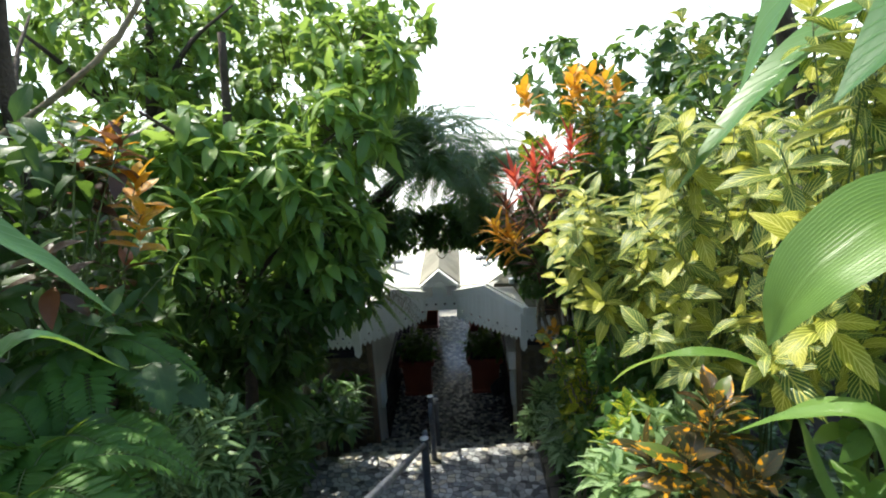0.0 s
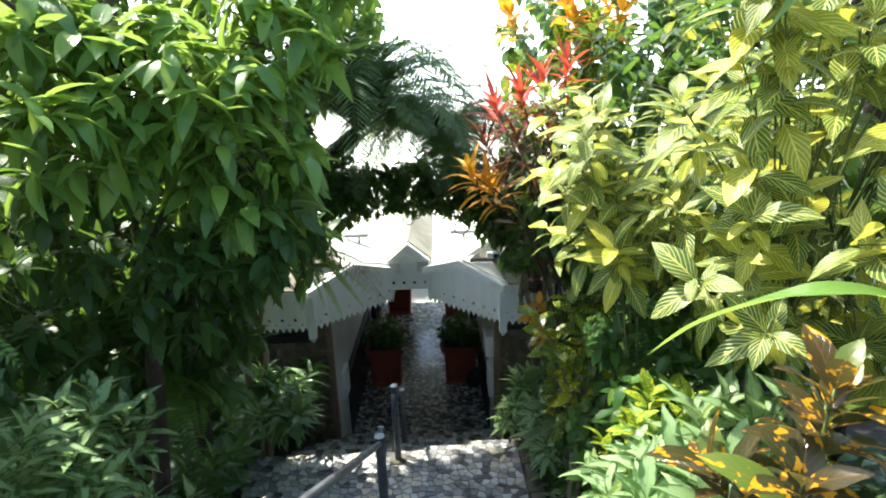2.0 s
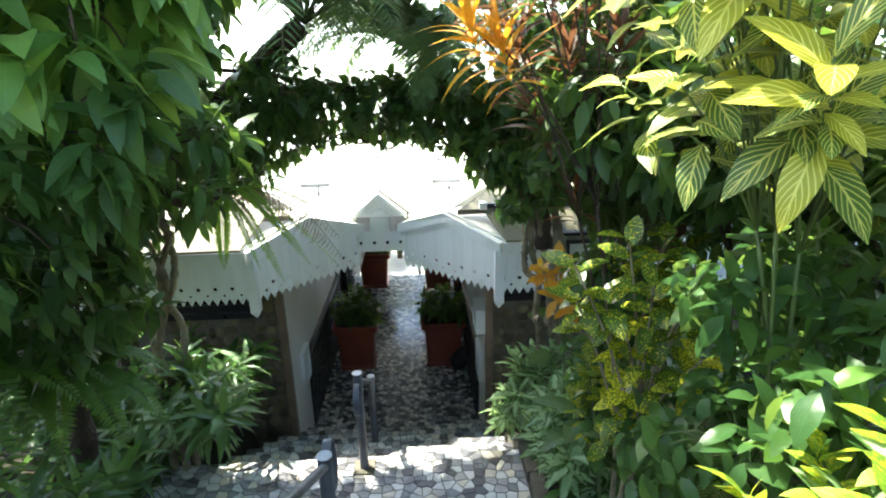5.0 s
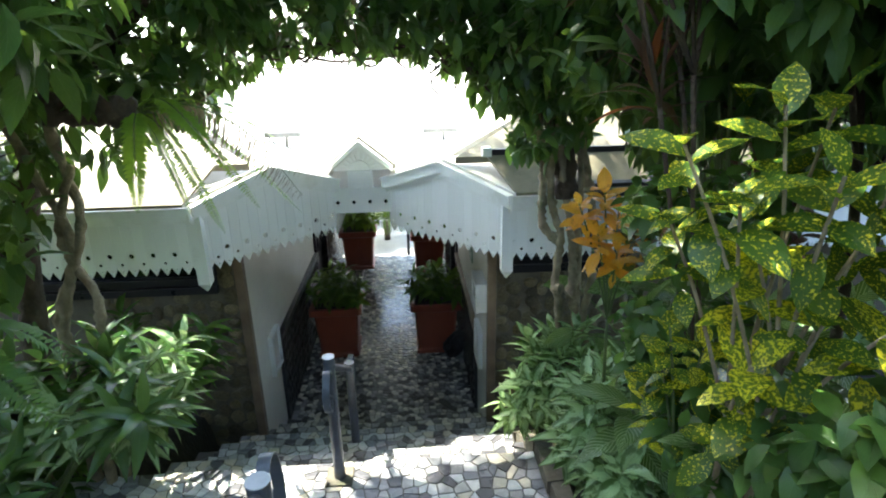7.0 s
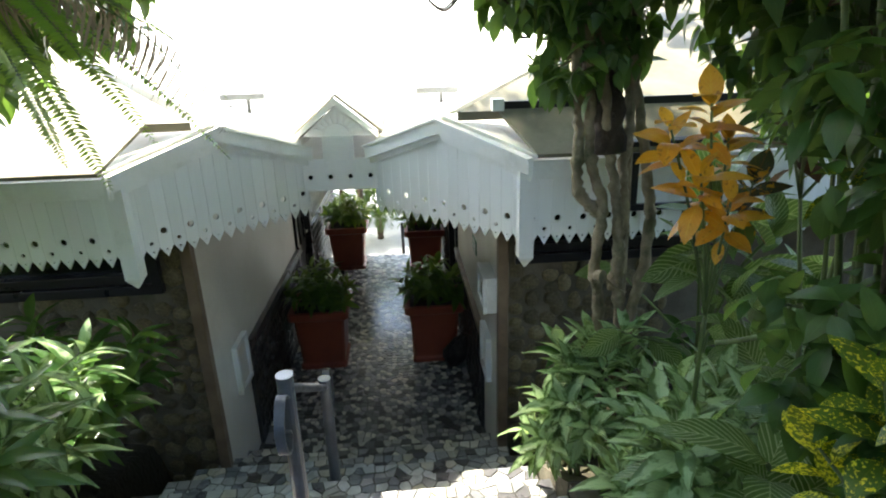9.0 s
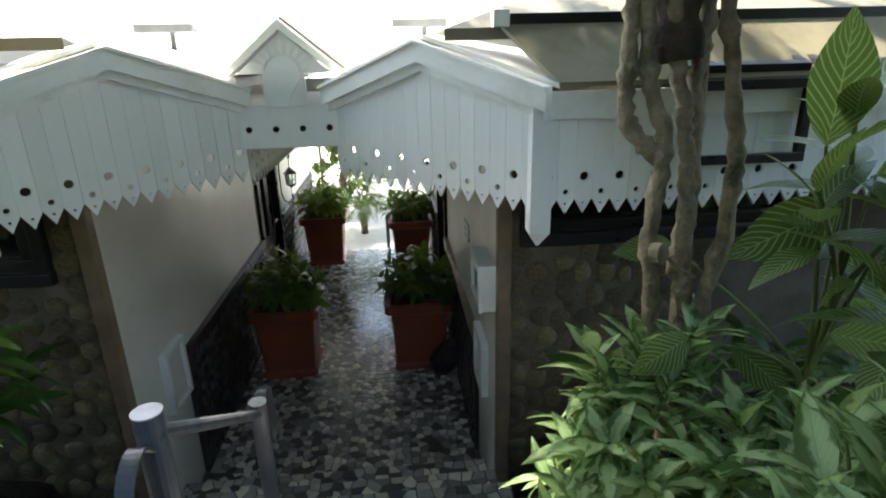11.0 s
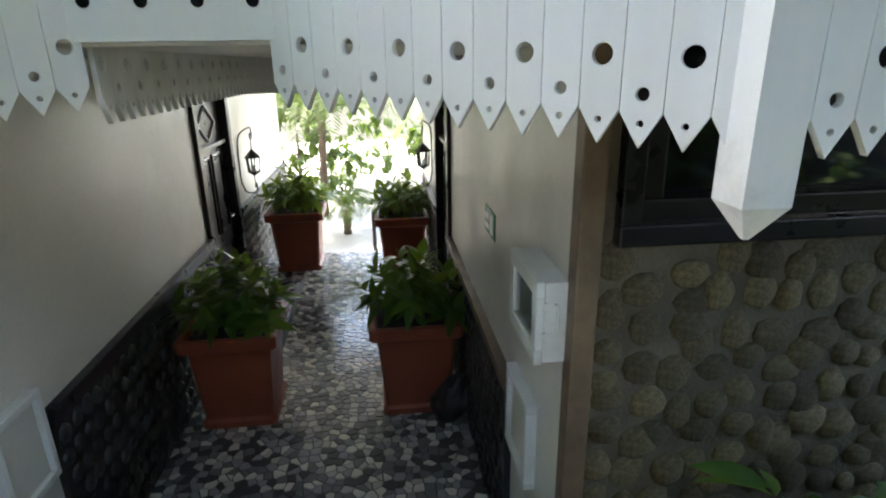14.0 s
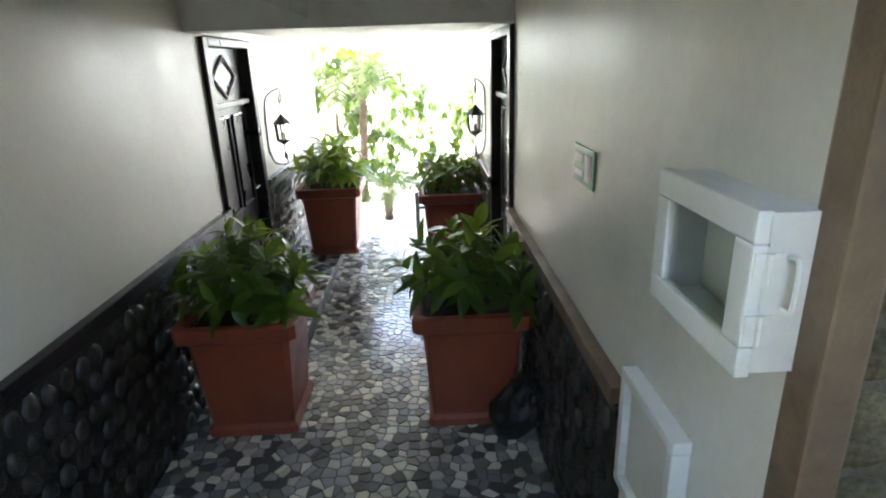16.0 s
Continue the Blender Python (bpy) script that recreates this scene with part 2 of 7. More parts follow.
L_SANCH = leaf_mat("yellow_veined_leaf", (0.045, 0.115, 0.028), (0.085, 0.165, 0.035), (0.82, 0.76, 0.20), 8.0, 3.0, 0.20, 1.0, 0.12, young=(0.36, 0.37, 0.035), young_cut=0.66, gloss=0.34, back=(0.42, 0.44, 0.06), thru=0.25)
L_CROT = leaf_mat("bronze_croton_leaf", (0.035, 0.052, 0.02), (0.07, 0.05, 0.026), (0.40, 0.16, 0.04), 7, 2.5, 0.06, 0.4, 0.07, spots=(0.78, 0.36, 0.02), spot_scale=4.5, spot_cut=0.585, young=(0.10, 0.16, 0.03), young_cut=0.75, gloss=0.2, back=(0.13, 0.12, 0.03))
L_GOLD = leaf_mat("gold_dust_croton_leaf", (0.03, 0.092, 0.018), (0.05, 0.125, 0.024), (0.30, 0.30, 0.03), 6, 2, 0.05, 0.3, 0.05, spots=(0.80, 0.72, 0.04), spot_scale=17.0, spot_cut=0.575, gloss=0.25, back=(0.28, 0.36, 0.03))
L_GOLDY = leaf_mat("yellow_speckled_croton_leaf", (0.05, 0.13, 0.02), (0.08, 0.16, 0.026), (0.5, 0.48, 0.04), 6, 2, 0.05, 0.3, 0.06, spots=(0.82, 0.74, 0.04), spot_scale=16.0, spot_cut=0.50, gloss=0.27, back=(0.5, 0.5, 0.03))
L_YOUNG = leaf_mat("mottled_young_leaf", (0.12, 0.26, 0.03), (0.17, 0.32, 0.035), (0.5, 0.5, 0.06), 7, 2.5, 0.12, 0.6, 0.1, spots=(0.72, 0.62, 0.04), spot_scale=8.0, spot_cut=0.54, gloss=0.33)
L_ORANGE = leaf_mat("orange_croton_leaf", (0.62, 0.24, 0.02), (0.66, 0.38, 0.03), (0.75, 0.50, 0.06), 8, 2.5, 0.1, 0.6, 0.09, spots=(0.25, 0.10, 0.02), spot_scale=6, spot_cut=0.62, gloss=0.35, back=(0.75, 0.40, 0.03))
L_RED = leaf_mat("red_cordyline_leaf", (0.42, 0.035, 0.028), (0.20, 0.025, 0.03), (0.55, 0.12, 0.07), 3, 1, 0.05, 0.4, 0.08, young=(0.60, 0.10, 0.06), young_cut=0.66, gloss=0.35, back=(0.7, 0.12, 0.05))
L_BRONZE = leaf_mat("dark_bronze_leaf", (0.045, 0.028, 0.022), (0.075, 0.05, 0.03), (0.15, 0.06, 0.04), 5, 2, 0.06, 0.4, gloss=0.3, back=(0.25, 0.1, 0.04), young=(0.30, 0.09, 0.03), young_cut=0.80)
L_AGLA = leaf_mat("silver_patched_leaf", (0.04, 0.10, 0.03), (0.055, 0.13, 0.035), (0.10, 0.2, 0.07), 8, 2.8, 0.08, 0.5, 0.06, patch=(0.33, 0.48, 0.23), gloss=0.35, back=(0.35, 0.45, 0.12))
L_DIEF = leaf_mat("dumb_cane_leaf", (0.032, 0.09, 0.022), (0.045, 0.115, 0.026), (0.46, 0.53, 0.27), 12, 3.4, 0.19, 0.85, 0.04, gloss=0.32, back=(0.3, 0.4, 0.06))
L_LILY = leaf_mat("glossy_lily_leaf", (0.036, 0.10, 0.028), (0.06, 0.14, 0.036), (0.10, 0.19, 0.06), 10, 3, 0.07, 0.5, gloss=0.22, young=(0.09, 0.19, 0.035), young_cut=0.82, back=(0.22, 0.32, 0.06))
L_STRAP = leaf_mat("pale_green_strap_leaf", (0.16, 0.29, 0.06), (0.12, 0.24, 0.045), (0.24, 0.38, 0.11), 0.0, 12.0, 0.2, 0.7, 0.03, gloss=0.35, back=(0.4, 0.5, 0.1))
L_BANANA = leaf_mat("banana_leaf", (0.05, 0.15, 0.05), (0.075, 0.19, 0.05), (0.12, 0.24, 0.08), 22, 2.0, 0.12, 0.4, 0.05, gloss=0.35)
L_POT = leaf_mat("planter_leaf", (0.03, 0.09, 0.016), (0.05, 0.125, 0.022), (0.09, 0.18, 0.04), 7, 3, 0.07, 0.4, gloss=0.28, young=(0.11, 0.21, 0.03), young_cut=0.85)
L_YELLOW = leaf_mat("fallen_yellow_leaf", (0.70, 0.45, 0.03), (0.62, 0.33, 0.03), None, gloss=0.5, back=(0.8, 0.5, 0.04))

# emissive white: the brightness of the far haze is put in as glow
hz, hzt, hzp = nodes_of("glowing_haze_backdrop")
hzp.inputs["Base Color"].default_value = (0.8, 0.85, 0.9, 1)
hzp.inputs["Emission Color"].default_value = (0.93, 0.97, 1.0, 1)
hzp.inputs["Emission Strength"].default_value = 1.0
HAZE_GLOW = hz
DUSTY = surface("dusty_glass", (0.22, 0.22, 0.19), (0.13, 0.13, 0.11), 4, 30, 0.25, 0.3, stain=(0.08, 0.07, 0.04), stain_amt=0.8)
LAMPGREY = surface("grey_lamp_metal", (0.22, 0.23, 0.25), (0.16, 0.17, 0.18), 6, 60, 0.5, 0.1)
SACK = surface("black_plastic", (0.008, 0.008, 0.009), (0.012, 0.012, 0.013), 14, 70, 0.5, 0.6, dist=0.01)


# ---- mesh helpers ----
def mesh_of(name, bm, mat, smooth=False):
    me = bpy.data.meshes.new(name)
    bmesh.ops.recalc_face_normals(bm, faces=bm.faces)
    bm.to_mesh(me)
    bm.free()
    me.materials.append(mat)
    if smooth:
        me.polygons.foreach_set("use_smooth", [True] * len(me.polygons))
    return me


def part(name, bm, mat, parent=None, label="", smooth=False):
    ob = new(name, mesh_of(name, bm, mat, smooth))
    if parent is not None:
        ob.parent = parent
    if label:
        ob["label"] = label
    return ob


def put(name, me, parent, m=None):
    ob = new(name, me)
    ob.parent = parent
    if m is not None:
        ob.matrix_basis = m
    return ob


def thing(name, label, category, at=(0, 0, 0), group="", kind=""):
    ob = tagged(new(name), label, category, group, kind)
    ob.location = at
    ob.empty_display_size = 0.1
    return ob


def settle():
    bpy.context.view_layer.update()


def box(bm, x0, y0, z0, x1, y1, z1, bevel=0.0):
    vs = [bm.verts.new((x, y, z)) for z in (z0, z1) for x, y in ((x0, y0), (x1, y0), (x1, y1), (x0, y1))]
    fs = [bm.faces.new([vs[i] for i in f]) for f in ((3, 2, 1, 0), (4, 5, 6, 7), (0, 1, 5, 4), (1, 2, 6, 5), (2, 3, 7, 6), (3, 0, 4, 7))]
    if bevel:
        es = list({e for f in fs for e in f.edges})
        bmesh.ops.bevel(bm, geom=es, offset=bevel, segments=2, affect="EDGES", profile=0.6)
    return bm


def boxes(*list_of, bevel=0.0):
    bm = bmesh.new()
    for b in list_of:
        box(bm, *b, bevel=bevel)
    return bm


def prism(bm, poly, axis_from, axis_to):
    """A polygon of 3D points swept from one offset to another."""
    a, b = Vector(axis_from), Vector(axis_to)
    lo = [bm.verts.new(Vector(p) + a) for p in poly]
    hi = [bm.verts.new(Vector(p) + b) for p in poly]
    n = len(poly)
    bm.faces.new(lo[::-1])
    bm.faces.new(hi)
    for i in range(n):
        bm.faces.new((lo[i], lo[(i + 1) % n], hi[(i + 1) % n], hi[i]))
    return bm


def tube(bm, pts, radii, sides=8, caps=True, flat=1.0):
    pts = [Vector(p) for p in pts]
    if isinstance(radii, (int, float)):
        radii = [radii] * len(pts)
    rings, side = [], None
    for i, p in enumerate(pts):
        d = (pts[min(i + 1, len(pts) - 1)] - pts[max(i - 1, 0)]).normalized()
        if side is None:
            side = d.orthogonal().normalized()
        side = (side - d * side.dot(d)).normalized()
        up = d.cross(side)
        rings.append([bm.verts.new(p + (side * math.cos(a) + up * math.sin(a) * flat) * radii[i]) for a in (2 * math.pi * k / sides for k in range(sides))])
    for a, b in zip(rings, rings[1:]):
        for k in range(sides):
            bm.faces.new((a[k], a[(k + 1) % sides], b[(k + 1) % sides], b[k]))
    if caps:
        bm.faces.new(rings[0][::-1])
        bm.faces.new(rings[-1])
    return bm


def strip(bm, pts, width, thick, side):
    """A flat bar along pts; side is the direction of its width."""
    side = Vector(side).normalized()
    pts = [Vector(p) for p in pts]
    rows = []
    for i, p in enumerate(pts):
        d = (pts[min(i + 1, len(pts) - 1)] - pts[max(i - 1, 0)]).normalized()
        n = d.cross(side).normalized()
        rows.append([bm.verts.new(p + side * a * width / 2 + n * b * thick / 2) for a, b in ((-1, -1), (1, -1), (1, 1), (-1, 1))])
    for a, b in zip(rows, rows[1:]):
        for k in range(4):
            bm.faces.new((a[k], a[(k + 1) % 4], b[(k + 1) % 4], b[k]))
    bm.faces.new(rows[0][::-1])
    bm.faces.new(rows[-1])
    return bm


def bend(points, n=8):
    """Catmull-Rom through the points."""
    p = [Vector(q) for q in points]
    p = [2 * p[0] - p[1]] + p + [2 * p[-1] - p[-2]]
    out = []
    for i in range(1, len(p) - 2):
        for k in range(n):
            t = k / n
            out.append(0.5 * ((2 * p[i]) + (p[i + 1] - p[i - 1]) * t + (2 * p[i - 1] - 5 * p[i] + 4 * p[i + 1] - p[i + 2]) * t * t + (3 * p[i] - p[i - 1] - 3 * p[i + 1] + p[i + 2]) * t ** 3))
    return out + [p[-2]]


def rnd(a, b):
    return random.uniform(a, b)


# ---- levels of the plan ----
FLOOR, LAND = -4.19, -2.87
XL, XR = -1.43, 0.745
AXIS = -0.355
FRONT_L, FRONT_R = 7.66, 7.70
UP_RISE, UP_RUN, UP_N, UP_Y0 = 2.87 / 16, 0.30, 16, 0.25
LO_RISE, LO_RUN, LO_N, LO_Y0 = 1.32 / 7, 0.335, 7, 6.03
SIDE_L, SIDE_R = -1.95, 0.84


def stair_z(y):
    """The line of the step noses."""
    if y < UP_Y0:
        return 0.0
    y1 = UP_Y0 + UP_RUN * (UP_N - 1)
    if y < y1:
        return LAND * (y - UP_Y0) / (y1 - UP_Y0)
    if y < LO_Y0:
        return LAND
    y2 = LO_Y0 + LO_RUN * (LO_N - 1)
    return max(FLOOR, LAND + (FLOOR - LAND) * (y - LO_Y0) / (y2 - LO_Y0))


def bank_z(x, y):
    if y > 13.9:
        return FLOOR - 0.55
    if y > 7.9:
        return FLOOR - 0.15
    base = stair_z(min(y, 4.9)) if y < 4.9 else LAND - max(0.0, y - 5.4) * 0.35
    if SIDE_L - 0.05 < x < SIDE_R + 0.05:
        return stair_z(y) - 0.75
    away = x - SIDE_R if x > 0 else SIDE_L - x
    return base + 0.08 + min(away, 2.5) * 0.16 + 0.07 * noise.noise((x * 1.3, y * 1.3, 0.0))


# ---- ground ----
def ground_sheet():
    xs = [-700, -150, -50, -20, -10, -6] + [-4 + 0.25 * i for i in range(33)] + [6, 10, 20, 50, 150, 700]
    ys = [-700, -150, -40, -12, -5] + [-2 + 0.25 * i for i in range(67)] + [18, 24, 40, 90, 200, 700]
    bm = bmesh.new()
    grid = [[bm.verts.new((x, y, bank_z(x, y) - (0.0 if abs(x) < 60 else 2.0))) for x in xs] for y in ys]
    for a, b in zip(grid, grid[1:]):
        for i in range(len(xs) - 1):
            bm.faces.new((a[i], a[i + 1], b[i + 1], b[i]))
    tagged(part("ground", bm, GROUND, smooth=True), "dark earth slope with leaf litter under the plants", "ground", kind="structure")


ground_sheet()


# ---- stairs, landing, passage floor ----
stairs = thing("stairs", "stairs faced with broken pale marble mosaic", "stairs", kind="structure")
for i in range(UP_N - 1):
    y = UP_Y0 + UP_RUN * i
    z = -UP_RISE * (i + 1)
    part("step", boxes((SIDE_L, y, z - 0.6, SIDE_R, y + UP_RUN + 0.03, z - 0.006)), GROUT, stairs)
for i in range(LO_N - 1):
    y, z = LO_Y0 + LO_RUN * i, LAND - LO_RISE * (i + 1)
    part("step", boxes((-1.75 + 0.05 * i, y, z - 0.6, SIDE_R - 0.02 * i, y + LO_RUN + 0.03, z - 0.006)), GROUT, stairs)
top_path = part("path_top", boxes((SIDE_L, -6.0, -0.4, SIDE_R, UP_Y0 + 0.03, -0.006)), GROUT)
tagged(top_path, "paved path at the head of the stairs", "path", kind="structure")
landing = part("landing", boxes((-2.35, UP_Y0 + UP_RUN * (UP_N - 1), LAND - 0.5, SIDE_R, LO_Y0 + 0.03, LAND - 0.006)), GROUT)
tagged(landing, "stair landing of pale broken marble mosaic in dark grout", "landing", kind="structure")
passage_floor = part("floor", boxes((XL, LO_Y0 + LO_RUN * (LO_N - 1), FLOOR - 0.3, XR, 13.72, FLOOR - 0.006)), GROUT)
tagged(passage_floor, "passage floor of polished dark broken marble mosaic", "floor", kind="structure")

for side, x0, x1 in (("right", SIDE_R, SIDE_R + 0.13), ("left", SIDE_L - 0.14, SIDE_L)):
    bm = bmesh.new()
    ys = [0.0 + 0.21 * i for i in range(35 if side == "right" else 22)]
    for a, b in zip(ys, ys[1:]):
        za, zb = stair_z(a) + 0.09, stair_z(b) + 0.09
        j = 0.012 * math.sin(a * 17)
        vs = [bm.verts.new(p) for p in ((x0, a, za - 0.8), (x1, a, za - 0.8), (x1 + j, a, za + j), (x0 - j, a, za), (x0, b, zb - 0.8), (x1, b, zb - 0.8), (x1 + j, b, zb), (x0 - j, b, zb + j))]
        for f in ((3, 2, 1, 0), (4, 5, 6, 7), (0, 1, 5, 4), (1, 2, 6, 5), (2, 3, 7, 6), (3, 0, 4, 7)):
            bm.faces.new([vs[k] for k in f])
    tagged(part("kerb_" + side, bm, KERB), "damp mossy stone kerb beside the stairs", "kerb", kind="structure")

kerb_step = part("kerb_passage", boxes((XL, 10.45, FLOOR - 0.1, -0.86, 13.3, FLOOR + 0.105), bevel=0.012), GROUT)
tagged(kerb_step, "raised mosaic kerb before the door in the passage", "kerb", kind="structure")


# ---- walls of the passage ----
CAP = -3.13
TOP = -1.30
CEIL_Z = -1.80
DOOR_TOP = -1.86
DL0, DL1, DR0, DR1 = 11.12, 12.12, 10.86, 11.86
END_L, END_R = 15.2, 13.95


def side_wall(name, x0, x1, y0, y1, d0, d1):
    bm = boxes((x0, y0, FLOOR - 0.1, x1, d0, TOP), (x0, d1, FLOOR - 0.1, x1, y1, TOP), (x0, d0, DOOR_TOP, x1, d1, TOP))
    return tagged(part(name, bm, PLASTER), "cream painted plaster passage wall", "wall", kind="structure")


wall_l = side_wall("wall_left", XL - 0.18, XL, FRONT_L + 0.01, END_L, DL0, DL1)
wall_r = side_wall("wall_right", XR, XR + 0.18, FRONT_R + 0.01, END_R, DR0, DR1)
for side, x0, x1, y in (("left", XL - 0.075, XL + 0.004, FRONT_L - 0.03), ("right", XR - 0.004, XR + 0.075, FRONT_R - 0.03)):
    tagged(part("trim_" + side, boxes((x0, y - 0.03, FLOOR - 0.1, x1, y + 0.05, TOP), bevel=0.008), BROWN), "brown painted corner post of the house", "trim", kind="structure")
tagged(part("ceiling_back", boxes((XL - 0.1, 11.0, CEIL_Z, XR + 0.1, END_L + 0.1, CEIL_Z + 0.12)), CEIL), "white painted ceiling over the inner passage", "ceiling", kind="structure")
tagged(part("ceiling_front", boxes((XL - 0.1, 7.73, -1.60, XR + 0.1, 10.8, -1.45)), CEIL), "white painted ceiling over the passage entry", "ceiling", kind="structure")
tagged(part("beam", boxes((XL, 10.8, -1.86, XR, 11.0, -1.32), bevel=0.006), TRIM), "white painted beam across the passage", "beam", kind="structure")


def half_pebble(name, mat, rings=3, sides=7, rough=0.07):
    bm = bmesh.new()
    bulge = [rnd(1 - rough, 1 + rough) for _ in range(sides)]
    top = bm.verts.new((0, 0, 1.0))
    prev = None
    for r in range(1, rings + 1):
        a = r / rings * math.pi * 0.55
        ring = [bm.verts.new((math.sin(a) * math.cos(2 * math.pi * k / sides) * bulge[k], math.sin(a) * math.sin(2 * math.pi * k / sides) * bulge[k], math.cos(a))) for k in range(sides)]
        for k in range(sides):
            bm.faces.new((top, ring[k], ring[(k + 1) % sides]) if prev is None else (prev[k], ring[k], ring[(k + 1) % sides], prev[(k + 1) % sides]))
        prev = ring
    return mesh_of(name, bm, mat, True)


def wainscot(name, x_face, sign, y0, y1):
    """Pebbled lower wall; sign: which way it faces along x."""
    d = 0.035
    xa, xb = (x_face, x_face + d) if sign > 0 else (x_face - d, x_face)
    base = part(name, boxes((xa, y0, FLOOR - 0.1, xb, y1, CAP - 0.05)), DARKMORTAR)
    tagged(base, "lower passage wall faced with dark glossy pebbles", "wall", kind="structure")
    xo = x_face + sign * d
    cap = boxes((min(x_face, xo + sign * 0.02), y0, CAP - 0.05, max(x_face, xo + sign * 0.02), y1, CAP + 0.012), (min(x_face, xo + sign * 0.006), y0, CAP - 0.085, max(x_face, xo + sign * 0.006), y1, CAP - 0.052), bevel=0.006)
    part("cap_rail", cap, BLACKWOOD if sign > 0 else BROWN, base, "dark moulded rail")
    return base, xo


PEB = [half_pebble("pebble", PEBBLE) for _ in range(4)]
spots_w = []
for nm, xf, sg, y0, y1 in (("wainscot_left_a", XL, 1, 8.42, DL0 - 0.07), ("wainscot_left_b", XL, 1, DL1 + 0.07, END_L), ("wainscot_right_a", XR, -1, 8.42, DR0 - 0.07), ("wainscot_right_b", XR, -1, DR1 + 0.07, END_R)):
    spots_w.append((*wainscot(nm, xf, sg, y0, y1), sg, y0, y1))


# ---- front walls with a long dark window each ----
def front_wall(name, xa, xb, y, win):
    """A wall facing -y from xa to xb with one window opening (x0, x1, z0, z1)."""
    x0, x1, z0, z1 = win
    zb = FLOOR - 0.4
    bm = boxes((xa, y, zb, x0, y + 0.25, TOP), (x1, y, zb, xb, y + 0.25, TOP), (x0, y, zb, x1, y + 0.25, z0), (x0, y, z1, x1, y + 0.25, TOP))
    w = tagged(part(name, bm, MORTAR), "house wall of rounded mossy river cobbles", "wall", kind="structure")
    return w


WIN_R = (0.905, 2.60, -2.18, -1.50)
WIN_L = (-3.35, -1.70, -2.24, -1.50)
front_r = front_wall("wall_front_right", XR + 0.072, 9.0, FRONT_R, WIN_R)
front_l = front_wall("wall_front_left", -9.0, XL - 0.07, FRONT_L, WIN_L)


def window_unit(name, win, y):
    x0, x1, z0, z1 = win
    w = thing(name, "long dark window in a black moulded wooden frame", "window", ((x0 + x1) / 2, y, z0), kind="structure")
    settle()
    ox, oz = (x0 + x1) / 2, z0
    def fr(o, d0, d1):
        return boxes((x0 - ox - o, d0, z0 - oz - o, x1 - ox + o, d1, z0 - oz - o + 0.07), (x0 - ox - o, d0, z1 - oz + o - 0.07, x1 - ox + o, d1, z1 - oz + o), (x0 - ox - o, d0, z0 - oz - o + 0.07, x0 - ox - o + 0.07, d1, z1 - oz + o - 0.07), (x1 - ox + o - 0.07, d0, z0 - oz - o + 0.07, x1 - ox + o, d1, z1 - oz + o - 0.07), bevel=0.008)
    part("window_frame", fr(0.03, -0.05, 0.10), BLACKWOOD, w)
    part("inner_frame", fr(-0.045, -0.02, 0.08), BLACKWOOD, w)
    part("pane", boxes((x0 - ox + 0.05, 0.05, 0.05, x1 - ox - 0.05, 0.06, z1 - z0 - 0.05)), DARKGLASS, w)


window_unit("window_1", WIN_R, FRONT_R)
window_unit("window_2", WIN_L, FRONT_L)
# back and side walls that close each house
tagged(part("wall_house_right", boxes((8.8, FRONT_R + 0.26, FLOOR - 0.4, 9.0, END_R, TOP), (XR + 0.19, END_R - 0.2, FLOOR - 0.4, 8.79, END_R, TOP)), PLASTER), "plain outer walls of the house", "wall", kind="structure")
tagged(part("wall_house_left", boxes((-9.0, FRONT_L + 0.26, FLOOR - 0.4, -8.8, END_L, TOP), (-8.79, END_L - 0.2, FLOOR - 0.4, XL - 0.19, END_L, TOP)), PLASTER), "plain outer walls of the house", "wall", kind="structure")


# ---- eaves: pointed, pierced boards ----
PITCH = 0.0775


def board_mesh(name, width, top_l, top_r, low, tall, kind):
    """One upright board: sloping top, pointed foot, round piercings. Local x across, z up, its back on y = 0."""
    cu = bpy.data.curves.new(name, "CURVE")
    cu.dimensions, cu.fill_mode, cu.extrude, cu.bevel_depth = "2D", "BOTH", 0.007, 0.0012
    def ring(pts):
        s = cu.splines.new("POLY")
        s.points.add(len(pts) - 1)
        for q, (a, b) in zip(s.points, pts):
            q.co = (a, b, 0, 1)
        s.use_cyclic_u = True
    h = width / 2 - 0.0018
    ring([(-h, top_l), (-h, low + tall), (0, low), (h, low + tall), (h, top_r)])
    def hole(z, r):
        ring([(r * math.cos(-k * math.pi / 8), z + r * math.sin(-k * math.pi / 8)) for k in range(16)])
    if kind == 0:
        hole(low + 0.158, 0.0205)
    elif kind == 1:
        hole(low + 0.094, 0.0135)
    hole(low + 0.042, 0.0076)
    ob = bpy.data.objects.new(name, cu)
    scene.collection.objects.link(ob)
    settle()
    me = bpy.data.meshes.new_from_object(ob.evaluated_get(bpy.context.evaluated_depsgraph_get()))
    bpy.data.objects.remove(ob)
    me.transform(Matrix.Rotation(radians(90), 4, "X"))
    me.materials.clear()
    me.materials.append(WHITE)
    return me


